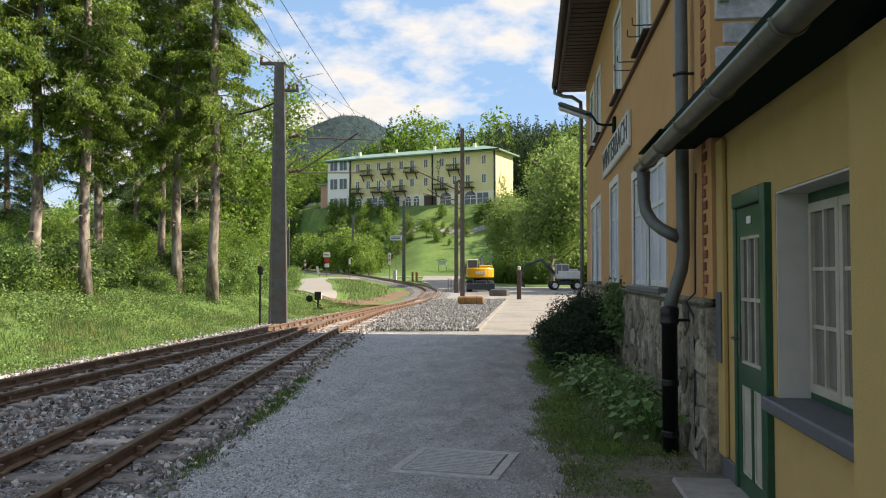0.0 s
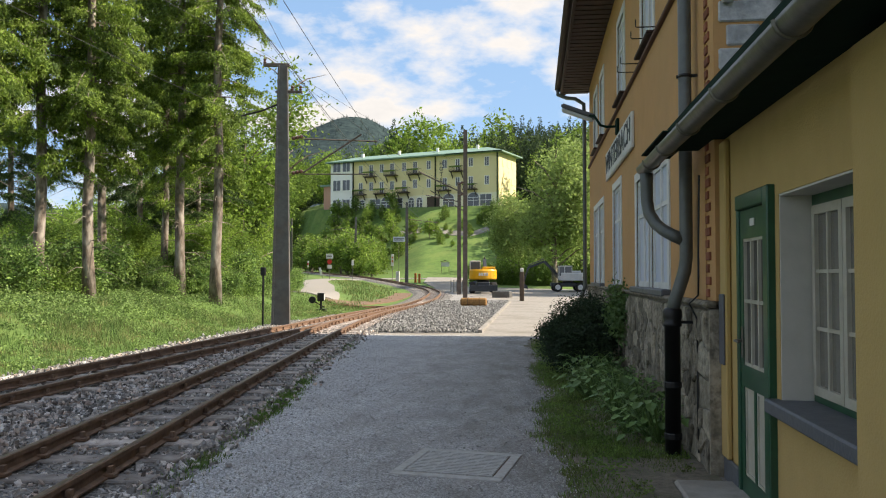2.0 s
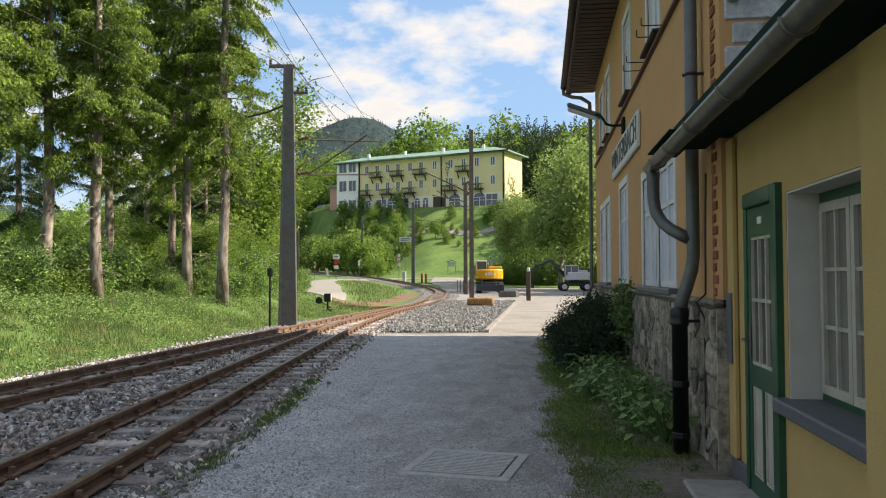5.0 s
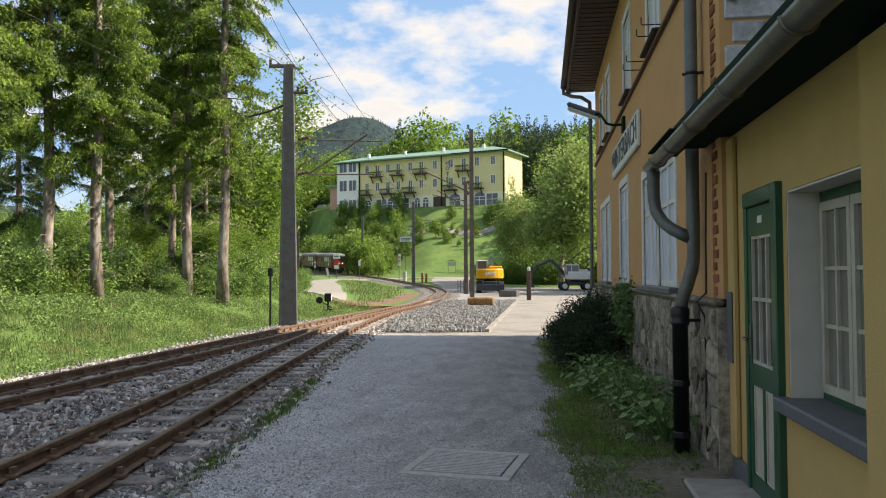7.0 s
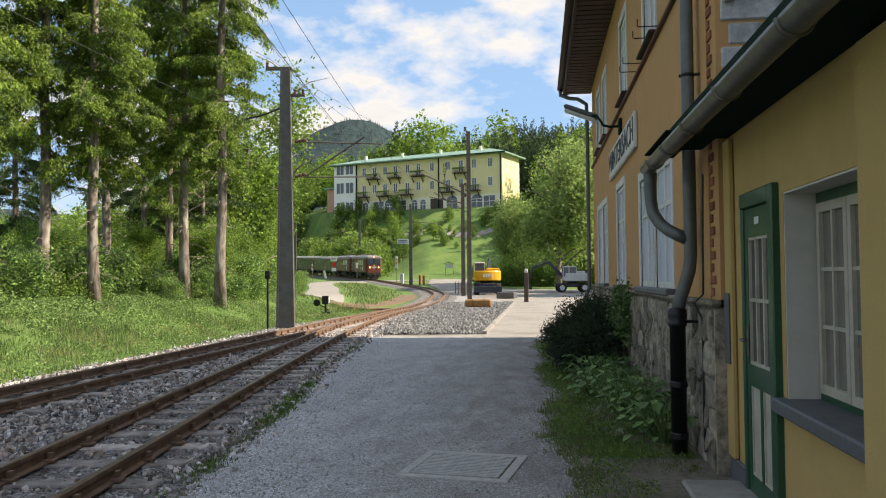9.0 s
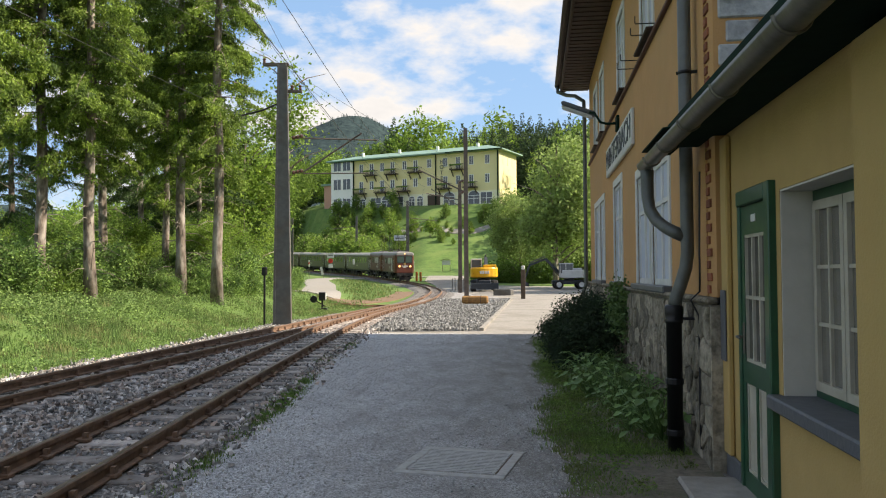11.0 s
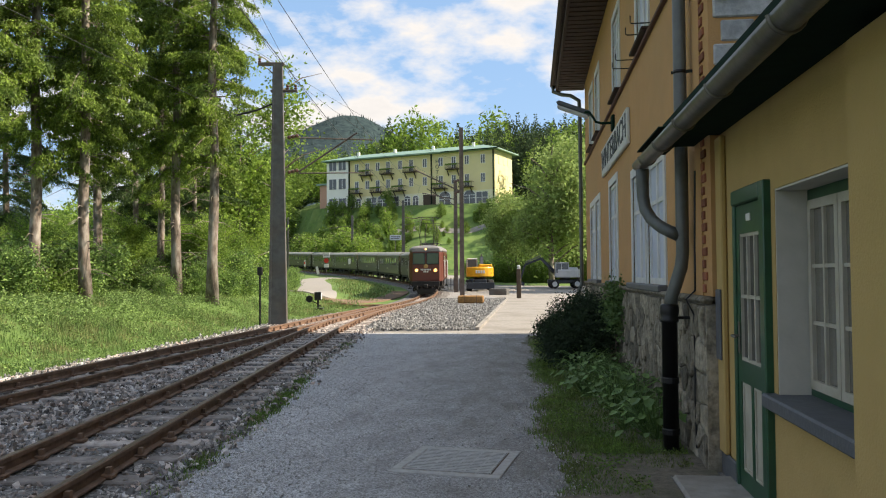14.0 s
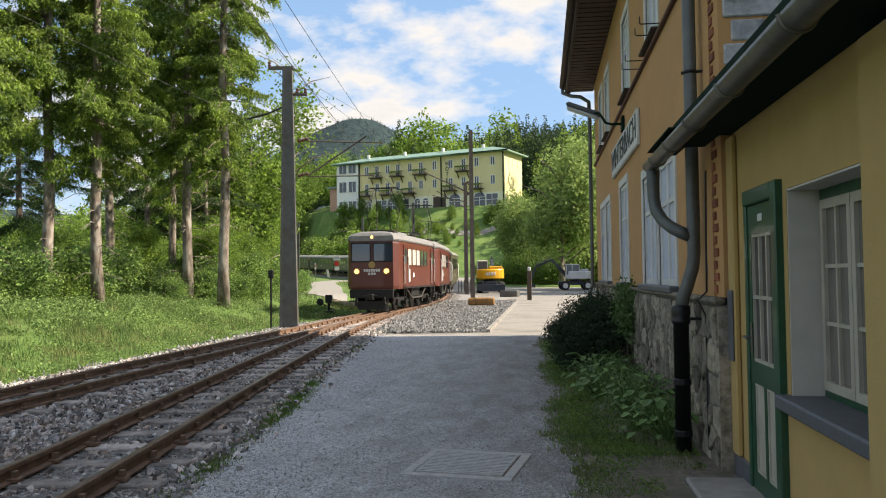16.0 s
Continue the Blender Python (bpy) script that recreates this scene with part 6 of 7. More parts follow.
b1 = make_broadleaf(21, 11, 1.5, 3.6, 330, 46, .105, M_LEAF, "young beech with bright green spring leaves", .42)
b2 = make_broadleaf(22, 9, 1.0, 3.2, 230, 40, .14, M_LEAF_DK, "dense deep green broadleaf tree", .42)
b3 = make_broadleaf(23, 14.5, 2.5, 5.2, 330, 50, .17, M_LEAF_GREY, "large airy grey-green willow beside the yard", .6, trunk=.3)
sh1 = make_broadleaf(31, 2.2, .1, 1.5, 150, 44, .058, M_UNDERWOOD, "bright green undergrowth shrub at the forest edge", .24, "shrub", .03, 3)
sh2 = make_broadleaf(32, 1.7, .05, 1.3, 140, 44, .054, M_LEAF_DK, "dark green undergrowth shrub under the spruces", .22, "shrub", .03, 3)
for o in (sh1, sh2):
    o["group"] = "undergrowth shrubs"
for o in (b1, b2):
    o["group"] = "broadleaf trees"
place(b3, 10.6, 77, 0)
clone(b3, 14.5, 84, 120, 1.0)
clone(b3, 8.6, 92, 220, .72)
# Next two willows are added, mostly behind the station, to shade the machines.
clone(b3, 17.5, 67, 60, 1.05)
clone(b3, 21, 61, 300, 1.0)
place(b1, bearing(425, 46), 46, 0, 1.0)
place(b2, bearing(430, 60), 60, 50)
for x, d, rz, s, k in ((420, 56, 80, .95, b1), (390, 52, 10, .9, b1), (350, 64, 200, 1.15, b2), (425, 74, 120, 1.2, b1), (280, 62, 44, 1.0, b1), (200, 66, 300, .8, b1), (120, 60, 20, .55, b1), (50, 64, 140, .55, b1), (-20, 58, 200, .6, b1), (430, 88, 33, 1.2, b2), (450, 110, 33, 1.0, b1), (380, 95, 250, 1.4, b1)):
    clone(k, bearing(x, d), d, rz, s)
# tall light tree behind the first mast
tall = make_broadleaf(25, 14.0, 6.0, 2.5, 75, 30, .095, M_LEAF, "tall slender birch with sparse bright leaves", .38, trunk=.14)
place(tall, bearing(498, 40), 40, 0)
# undergrowth along the forest edge
ru = random.Random(8)
edge_u = [(-14.6, 19), (-13.8, 22), (-13.2, 25), (-12.0, 27), (-10.8, 28.5), (-9.6, 29.5), (-8.9, 31), (-8.3, 33), (-8.2, 36)]
first = True
for i in range(56):
    q = ru.random() * (len(edge_u) - 1)
    j = int(q)
    u = edge_u[j][0] + (edge_u[j + 1][0] - edge_u[j][0]) * (q - j) - abs(ru.gauss(0, 1.5)) - .6
    d = edge_u[j][1] + (edge_u[j + 1][1] - edge_u[j][1]) * (q - j) + abs(ru.gauss(0, 2.2))
    src = sh1 if ru.random() < .78 else sh2
    s = ru.uniform(.35, 1.0)
    if i == 0:
        place(sh1, u, d, 0, s)
    elif i == 1:
        place(sh2, u, d, 0, s)
    else:
        clone(src, u, d, ru.uniform(0, 360), s)
for i in range(30):
    d = ru.uniform(33, 42)
    clone(b1, bearing(ru.uniform(-20, 440), d), d, ru.uniform(0, 360), ru.uniform(.22, .36))
for i in range(34):
    clone(sh2 if i % 3 == 0 else sh1, bearing(ru.uniform(-40, 470), 1) * (d := ru.uniform(38, 60)), d, ru.uniform(0, 360), ru.uniform(1.0, 2.0))
for x, d, s in ((505, 62, .6), (514, 66, .6), (512, 75, .7), (520, 84, .7), (500, 54, .5)):
    clone(sh1, bearing(x, d), d, ru.uniform(0, 360), s)
# shrubs on the slope below the hotel and round it
def beyond_line(x, d):
    return max(d, float(np.interp(x, [505, 548, 582, 615, 652, 700], [145, 134.5, 124, 113.5, 104.5, 91])) + 8)


hs1 = make_broadleaf(51, 9, .4, 3.3, 70, 16, .30, M_LEAF, "bright green bush on the hillside below the hotel", .5, "hillside_bush", .08, 3)
hs2 = make_broadleaf(52, 8, .3, 3.0, 70, 16, .28, M_LEAF_DK, "deep green bush on the hillside below the hotel", .5, "hillside_bush", .08, 3)
for o in (hs1, hs2):
    o["group"] = "hillside bushes"
place(hs1, bearing(548, 150), 150, 0, .8)
place(hs2, bearing(616, 150), 150, 0, .8)
for x, d, s, k in ((560, 134, .75, hs1), (600, 131, .8, hs1), (640, 132, .72, hs1), (585, 140, .9, hs2), (625, 142, .8, hs2), (530, 138, .9, hs2), (545, 128, .6, hs1), (670, 137, .55, hs2), (700, 140, .6, hs2), (690, 150, .6, hs1), (755, 146, .45, hs1), (720, 152, .55, hs2), (850, 150, .5, hs2), (865, 152, .45, hs2), (780, 154, .45, hs2), (910, 146, .85, hs1), (935, 142, .75, hs1), (920, 130, .8, hs2), (890, 128, .5, hs2), (950, 118, .9, hs2), (905, 112, .55, hs1), (880, 118, .42, hs2), (1000, 120, 1.1, hs2)):
    d = beyond_line(x, d)
    clone(k, bearing(x, d), d, ru.uniform(0, 360), s)
for i in range(26):
    x = ru.uniform(520, 665)
    d = beyond_line(x, 0) + 20 * ru.random()
    clone(hs1 if ru.random() < .55 else hs2, bearing(x, d), d, ru.uniform(0, 360), ru.uniform(.3, .95))
for i in range(26):
    x = ru.uniform(660, 880)
    d = 154 - (x - 700) * .012 + ru.uniform(-4, 0)
    clone(hs2 if ru.random() < .7 else hs1, bearing(x, d), d, ru.uniform(0, 360), ru.uniform(.12, .22))
for i in range(30):
    x = ru.uniform(515, 670)
    lo = beyond_line(x, 0) + 12
    hi = 160 - (bearing(x, 165) - 10.7) * .5 - 3
    d = lo + (max(hi, lo + 6) - lo) * ru.random()
    clone(hs1 if ru.random() < .6 else hs2, bearing(x, d), d, ru.uniform(0, 360), ru.uniform(.35, .62))
for i in range(34):
    x = ru.uniform(640, 890)
    d = ru.uniform(139, 151)
    clone(hs2 if ru.random() < .65 else hs1, bearing(x, d), d, ru.uniform(0, 360), ru.uniform(.14, .30))
for i in range(60):
    x = ru.uniform(512, 700)
    hi = 160 - (bearing(x, 165) - 10.7) * .5 - 2
    d = hi - 26 * ru.random()
    clone(hs1 if ru.random() < .6 else hs2, bearing(x, d), d, ru.uniform(0, 360), ru.uniform(.25, .55))
# yard hedge behind the machines
for i in range(12):
    u, d = 3.6 + i * 1.15, 84 + ru.uniform(-2, 3)
    clone(sh2, u, d, ru.uniform(0, 360), ru.uniform(.9, 1.5))


def far_wood(name, spots_, label, material, conifer, seed):
    """A wood of many trees, each a jagged cone or a rounded crown of leaf faces."""
    r = np.random.RandomState(seed)
    allc, alls = [], []
    for x, y, z, h in spots_:
        n = 1300 if conifer else 700
        if conifer:
            f = 1 - r.rand(n) ** .55
            rad = (1 - f) ** .8 * min(h * .22, 4.8) * (.75 + .25 * np.sin(f * 38 + x)) + .12
            a = r.uniform(0, 6.28, n)
            q = rad * np.sqrt(r.rand(n)) ** .6
            c = np.stack([x + q * np.cos(a), y + q * np.sin(a), z + h * (.08 + .92 * f)], 1)
        else:
            v = r.normal(size=(n, 3))
            v /= np.linalg.norm(v, axis=1)[:, None]
            v *= r.uniform(.55, 1.0, (n, 1)) ** .6
            lob = 1 + .3 * np.sin(v[:, 0:1] * 4 + x) * np.cos(v[:, 1:2] * 5 + y)
            low = max(h * .14, h - 17)
            c = np.array([x, y, z + (h + low) / 2]) + v * lob * np.array([min(h * .27, 4.6), min(h * .27, 4.6), (h - low) * .5])
        allc.append(c)
        alls.append(min(h, 24) * .0195 * (.75 + .5 * (1 - f)) if conifer else np.full(n, min(h, 22) * .025))
    cen = np.concatenate(allc)
    sz = np.concatenate(alls)
    me = quads(name, cen, .2, sz, .5, seed, material, .45 if conifer else 0)
    return tagged(new(name, me), label, "forest", kind="stuff")


rf = random.Random(4)


def spots_in(n, fu, fd, h0, h1, ok=lambda u, d: True):
    out = []
    while len(out) < n:
        d = fd(rf)
        u = fu(rf, d)
        if ok(u, d):
            p = P(u, d)
            x = 784 + 1400 * u / d
            out.append((p.x, p.y, gz(p.x, p.y), rf.uniform(h0, h1) * float(np.interp(x, [400, 500, 690, 740], [1.0, .72, .8, 1.0]))))
    return out


behind = lambda u, d: d > 176 + max(0, 10.7 - u) * .5 + 6
HORIZON = 491
RIDGE_X, RIDGE_Y = [480, 560, 600, 640, 670, 700, 800, 850, 900, 1100], [262, 268, 272, 264, 248, 234, 238, 234, 218, 218]


def crown_height(x, d, y):
    """Height of a tree at bearing x and distance d that tops out at level y."""
    p = P(bearing(x, d), d)
    return (p.x, p.y, gz(p.x, p.y), 1.55 + d * (HORIZON - y) / 1400 - gz(p.x, p.y))


def hill_wood(n, x0, x1):
    out = []
    for _ in range(n):
        x, d = rf.uniform(x0, x1), 184 + 100 * rf.random() ** 1.3
        u = bearing(x, d)
        if not behind(u, d):
            continue
        s = crown_height(x, d, float(np.interp(x, RIDGE_X, RIDGE_Y)) + rf.uniform(-4, 26))
        if s[3] > 3:
            out.append(s)
    return out


def hill_trees(rows):
    return [crown_height(x, d, y) for x, y, d in rows]


far_wood("far_spruce_wood", hill_wood(70, 480, 720) + hill_wood(150, 790, 1100)
         + hill_trees([(691, 208, 205), (813, 220, 200), (831, 223, 204), (904, 205, 206), (920, 202, 210), (934, 207, 202), (951, 204, 208), (968, 214, 200), (984, 216, 205), (1004, 203, 207), (1020, 208, 203), (866, 222, 212)]),
         "dark spruce wood on the hill behind the hotel", M_FARCON, True, 41)
far_wood("far_beech_wood", hill_wood(60, 560, 830) + hill_wood(6, 830, 1100)
         + hill_trees([(735, 202, 205), (757, 206, 210), (775, 212, 200), (715, 216, 203), (877, 196, 200), (655, 252, 205)]),
         "bright beech wood on the hill behind the hotel", M_LEAF, False, 42)
far_wood("roadside_wood", spots_in(70, lambda r, d: r.uniform(16, 60), lambda r: r.uniform(95, 165), 9, 17), "mixed trees beyond the yard", M_LEAF_DK, False, 43)
far_wood("valley_wood", spots_in(260, lambda r, d: -d * r.uniform(.30, .75), lambda r: r.uniform(75, 200), 5, 10), "mixed trees beyond the roadside forest", M_LEAF, False, 44)
far_wood("line_side_wood", spots_in(120, lambda r, d: -d * r.uniform(.165, .235) - 4, lambda r: r.uniform(178, 260), 12, 20), "trees behind the railway curve", M_LEAF_DK, False, 45)

# ---- wooded mountain ----
mg = Geo()
nu, nd = 150, 60
for j in range(nd):
    for i in range(nu):
        u = -1500 + 2600 * i / (nu - 1)
        d = 700 + 1500 * j / (nd - 1)
        ridge = 247 * math.exp(-((u + 185) / 225) ** 2) + 150 * math.exp(-((u - 380) / 420) ** 2) + 130 * math.exp(-((u + 900) / 420) ** 2)
        rise = min(1, max(0, (d - 720) / 680)) ** 1.1
        z = 5 + ridge * rise + 14 * noise.noise(Vector((u * .008, d * .008, 2))) * rise * 2
        p = P(u, d)
        mg.v.append((p.x, p.y, z))
mg.f = [(j * nu + i, j * nu + i + 1, (j + 1) * nu + i + 1, (j + 1) * nu + i) for j in range(nd - 1) for i in range(nu - 1)]
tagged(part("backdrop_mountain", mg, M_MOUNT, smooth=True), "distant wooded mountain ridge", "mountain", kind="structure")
tr_sp = []
rm = random.Random(6)
for _ in range(9000):
    i, j = rm.randrange(nu - 1), rm.randrange(6, 34)
    if not 38 < i < 105:
        continue
    v = mg.v[j * nu + i]
    w = mg.v[(j + 1) * nu + i + 1]
    f1, f2 = rm.random(), rm.random()
    tr_sp.append((v[0] + (w[0] - v[0]) * f1, v[1] + (w[1] - v[1]) * f2, v[2] + (w[2] - v[2]) * (f1 + f2) / 2 - 2, rm.uniform(5, 9)))
cones = Geo()
for x, y, z, h in tr_sp:
    k = len(cones.v)
    cones.v += [(x + h * .2 * math.cos(a), y + h * .2 * math.sin(a), z) for a in (0.3, 2.4, 4.5)] + [(x, y, z + h)]
    cones.f += [(k, k + 1, k + 3), (k + 1, k + 2, k + 3), (k + 2, k, k + 3)]
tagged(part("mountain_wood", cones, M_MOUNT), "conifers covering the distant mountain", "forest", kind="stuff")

# ---- grass, verge plants ----


def blades(name, pts, hs, ws, seed, label, material):
    r = np.random.RandomState(seed)
    n = len(pts)
    a = r.uniform(0, 6.28, n)
    bend = r.uniform(-.5, .5, (n, 2)) * hs[:, None]
    dx = np.stack([np.cos(a), np.sin(a), np.zeros(n)], 1) * ws[:, None]
    mid = pts + np.concatenate([bend * .35, (hs * .6)[:, None]], 1)
    tip = pts + np.concatenate([bend, hs[:, None]], 1)
    v = np.stack([pts - dx, pts + dx, mid + dx * .7, mid - dx * .7, tip], 1)
    k = np.arange(n) * 5
    F = np.concatenate([np.stack([k, k + 1, k + 2], 1), np.stack([k, k + 2, k + 3], 1), np.stack([k + 3, k + 2, k + 4], 1)])
    me = bpy.data.meshes.new(name)
    me.from_pydata(v.reshape(-1, 3).tolist(), [], F.tolist())
    me.materials.append(material)
    return tagged(new(name, me), label, "grass", kind="stuff")


rg = np.random.RandomState(3)
n = 125000
d = 8 + 34 * rg.rand(n) ** 1.25
xr = -8.0 - np.abs(rg.rand(n)) ** 1.15 * np.minimum(3.0 + d * .42, 14)
xr = xr - .012 * (d - 9) - .05 * np.sin(d * 3)
yy = d
lush = np.sin(xr * 1.7 + np.sin(yy * 1.1)) + .7 * np.sin(xr * .7 - yy * .9) + .5 * np.sin(xr * 4.1 + yy * 2.7)
keep = rg.rand(n) < .7 + .25 * lush
xr, yy, lush = xr[keep], yy[keep], lush[keep]
pts = np.stack([xr, yy, ground_z(xr, yy)], 1)
hs = rg.uniform(.04, .16, len(pts)) * (1 + .45 * lush) * np.clip((-7.9 - xr) * 1.6, .35, 1.1)
blades("bank_grass", pts, np.maximum(hs, .03), np.full(len(pts), .0065), 1, "long sunlit meadow grass on the bank", M_BLADE)
# herbs and brambles: low by the line, waist-high towards the forest
n = 190000
d = 8.5 + 30 * rg.rand(n) ** 1.1
q = rg.rand(n) ** .75
xr = -8.25 - q * np.minimum(2.5 + d * .42, 13) - .012 * (d - 9)
clump = np.sin(xr * 1.9 + 2 * np.sin(d * .8)) * np.cos(d * 1.1 + xr) + .6 * np.sin(xr * 4.3 + 1.7 * np.cos(d * 2.9)) + rg.normal(0, .3, n)
keep = clump > -.15 - .6 * q
xr, d, clump, q = xr[keep], d[keep], clump[keep], q[keep]
cz = ground_z(xr, d) + rg.rand(len(xr)) ** 1.3 * np.clip(.08 + .16 * clump + .55 * q * q * (1 + .6 * clump), .05, 1.0)
tagged(new("bank_weeds", quads("bank_weeds", np.stack([xr, d, cz], 1), .3, .026 + .034 * q, .6, 77, M_WEED)), "leafy weeds growing in the bank grass", "weeds", kind="stuff")
n = 95000
yy = 6.9 + 12.6 * rg.rand(n) ** 1.2
xr = -.1 + 1.4 * rg.rand(n)
keep = (rg.rand(n) < np.clip((xr - np.array([verge_edge(q) for q in yy])) * 2.2 + .12, 0, 1) * (.7 + .3 * np.sin(xr * 5 + 2 * np.sin(yy * 1.6))))
xr, yy = xr[keep], yy[keep]
pts = np.stack([xr, yy, np.zeros(len(xr))], 1)
blades("verge_grass", pts, rg.uniform(.015, .065, len(pts)), np.full(len(pts), .0042), 2, "short shaded grass verge along the station wall", M_TURF)
n = 11000
yy = 5.6 + 1.4 * rg.rand(n)
xr = .05 + 1.1 * rg.rand(n) + .1 * np.sin(yy * 4)
pts = np.stack([xr, yy, np.zeros(n)], 1)
keep = (rg.rand(n) < .3 + .3 * np.sin(xr * 6 + yy * 3)) & (xr > np.array([verge_edge(q) for q in yy])) & ((yy > 6.4) | (xr < .86))
blades("step_grass", pts[keep], rg.uniform(.012, .05, keep.sum()), np.full(keep.sum(), .004), 3, "thin trodden grass near the door step", M_TURF)
n = 26000
yy = 5.7 + 12 * rg.rand(n) ** 1.25
xr = .05 + 1.2 * rg.rand(n)
tuft = np.sin(xr * 7 + 2 * np.sin(yy * 2.3)) * np.cos(yy * 3.1 + xr * 2) + rg.normal(0, .3, n)
keep = (tuft > .15) & (xr > np.array([verge_edge(q) for q in yy]) + .10) & ((yy > 6.4) | (xr < .84))
xr, yy, tuft = xr[keep], yy[keep], tuft[keep]
cz = rg.rand(len(xr)) * np.clip(.02 + .06 * tuft, .02, .12) + .012
tagged(new("verge_weeds", quads("verge_weeds", np.stack([xr, yy, cz], 1), .5, .013, .6, 78, M_TURF)), "clover and small weeds in the shaded verge", "weeds", kind="stuff")
n = 26000
yy = 4.6 + 14 * rg.rand(n) ** 1.3
xr = np.interp(yy, [4.6, 6.5, 9.95, 14, 18.6], [-2.5, -2.72, -3.12, -3.8, -4.2]) + rg.normal(0, .10, n) - .05
patch = np.exp(-((yy - 9.6) / 1.6) ** 2) * .9 + .35 * np.clip(np.sin(yy * 2.3) + .5 * np.sin(yy * 5.1), 0, 2)
keep = rg.rand(n) < np.clip(patch, .03, 1) * np.exp(-((xr - np.interp(yy, [4.6, 6.5, 9.95, 14, 18.6], [-2.5, -2.72, -3.12, -3.8, -4.2]) + .05) / .16) ** 2)
pts = np.stack([xr, yy, np.full(n, -.01)], 1)[keep]
blades("edge_weeds", pts, rg.uniform(.02, .06, len(pts)), np.full(len(pts), .0055), 4, "weeds between ballast and platform", M_TURF)
n = 14000
dd = 41 + 50 * rg.rand(n)
uu = -dd * .02 - dd * .19 * rg.rand(n) - .3
pp = np.stack([uu * CY - dd * SY, uu * SY + dd * CY], 1)
near_t = np.min(np.hypot(pp[:, 0:1] - TRK[None, ::6, 0], pp[:, 1:2] - TRK[None, ::6, 1]), 1)
rdm = np.array([(q.x, q.y) for q in road_mid])
near_r = np.min(np.hypot(pp[:, 0:1] - rdm[None, :, 0], pp[:, 1:2] - rdm[None, :, 1]), 1)
pp = pp[(near_t > 3.6) & (near_r > 2.1)]
blades("island_grass", np.concatenate([pp, ground_z(pp[:, 0], pp[:, 1])[:, None]], 1), rg.uniform(.1, .3, len(pp)), np.full(len(pp), .016), 5, "bright grass between track and road", M_BLADE)

# dark clipped yew bush and leafy perennials by the wall
ry = np.random.RandomState(12)


YEW_LOBES = [(.52, 12.8, .40, .32), (.70, 13.3, .60, .44), (.95, 13.8, .72, .46), (.68, 14.3, .60, .46), (1.0, 14.8, .7, .42), (.40, 13.5, .52, .28), (.8, 12.6, .48, .36), (1.0, 13.0, .72, .38)]


def yew_shape(rnd):
    lx, ly, lz, lr = YEW_LOBES[rnd.randint(len(YEW_LOBES))]
    v = rnd.normal(size=3)
    v /= np.linalg.norm(v)
    v *= rnd.uniform(.75, 1.0)
    return (lx + v[0] * lr * 1.1, ly + v[1] * lr * 1.4, max(.05, lz + v[2] * lr * 1.05))


yew = thing("yew_bush", "dense dark green yew bush against the station wall", "shrub")
part("stems", Geo().tube([(.8, 14.2, -.02), (.75, 14.1, .5), (.6, 13.8, .9)], [.05, .04, .02], 6).tube([(.8, 14.5, -.02), (.85, 14.8, .5), (.8, 15.2, .9)], [.05, .04, .02], 6), M_BARK, yew)
part("crown", quads("crown", clumps(ry, 460, 100, yew_shape, .075), .1, .024, .4, 13, M_YEW), None, yew)


def rhubarb(x, y, s, seed):
    r = random.Random(seed)
    t = thing("leafy_perennial", "low clump of broad green leaves by the wall", "plant", "perennials along the wall", Matrix.Translation((x, y, 0)))
    for k in range(r.choice((30, 34, 40))):
        a = r.uniform(0, 6.28)
        L = s * r.uniform(.05, .36)
        z = s * r.uniform(.10, .42)
        tip = Vector((math.cos(a) * L, math.sin(a) * L, z))
        g = Geo().tube([(0, 0, 0), tip * .6 + Vector((0, 0, z * .25)), tip], .005, 4, False)
        w = s * r.uniform(.014, .050)
        out = Vector((math.cos(a), math.sin(a), -r.uniform(.2, .7))).normalized()
        side = Vector((-math.sin(a), math.cos(a), r.uniform(-.3, .3)))
        up = out.cross(side)
        g.add([tip, tip + out * w * .5 + side * w * .8 + up * w * .15, tip + out * w * 1.5 + side * w * .55, tip + out * w * 2.1, tip + out * w * 1.5 - side * w * .55, tip + out * w * .5 - side * w * .8 + up * w * .15, tip + out * w * .9 - up * w * .1],
              [(0, 1, 6), (1, 2, 6), (2, 3, 6), (3, 4, 6), (4, 5, 6), (5, 0, 6)])
        part("leaf", g, M_PERENNIAL, t)
    return t


rp_ = random.Random(17)
for i in range(24):
    y = 7.5 + 5.2 * (i / 24) + rp_.uniform(-.15, .15)
    rhubarb(rp_.uniform(.62, 1.2) if i % 2 else rp_.uniform(.85, 1.2), y, rp_.uniform(.75, 1.3), 100 + i)


def ivy_shape(rnd):
    return (SX - .1 + rnd.uniform(-.06, .03), 12.5 + rnd.normal() * .28, min(1.32, .7 + abs(rnd.normal()) * .4))


ivy = thing("climbing_ivy", "climbing green ivy on the stone plinth", "plant")
part("stem", Geo().tube([(SX - .13, 12.5, -.02), (SX - .12, 12.45, .7), (SX - .11, 12.6, 1.35)], .012, 5), M_BARK, ivy)
part("leaves", quads("leaves", clumps(ry, 80, 40, ivy_shape, .08), .1, .030, .7, 14, M_PERENNIAL), None, ivy)

# ---- train ----
D_FRONT = [(16.0, 31.0), (15.0, 39.8), (14.0, 50.3), (13.0, 62.3), (12.0, 75.0), (11.5, 79.8), (9.0, 104.5), (8.0, 115), (7.0, 125.5), (6.5, 130.5)]
S_FIT = np.polyfit([t - 11 for t, d in D_FRONT], [arc_at(d) for t, d in D_FRONT], 4)


def s_front(t):
    """Arc length of the train's front along its way."""
    if t < 6.5:
        return float(np.polyval(S_FIT, 6.5 - 11)) + (6.5 - t) * 12.0
    return float(np.polyval(S_FIT, t - 11))


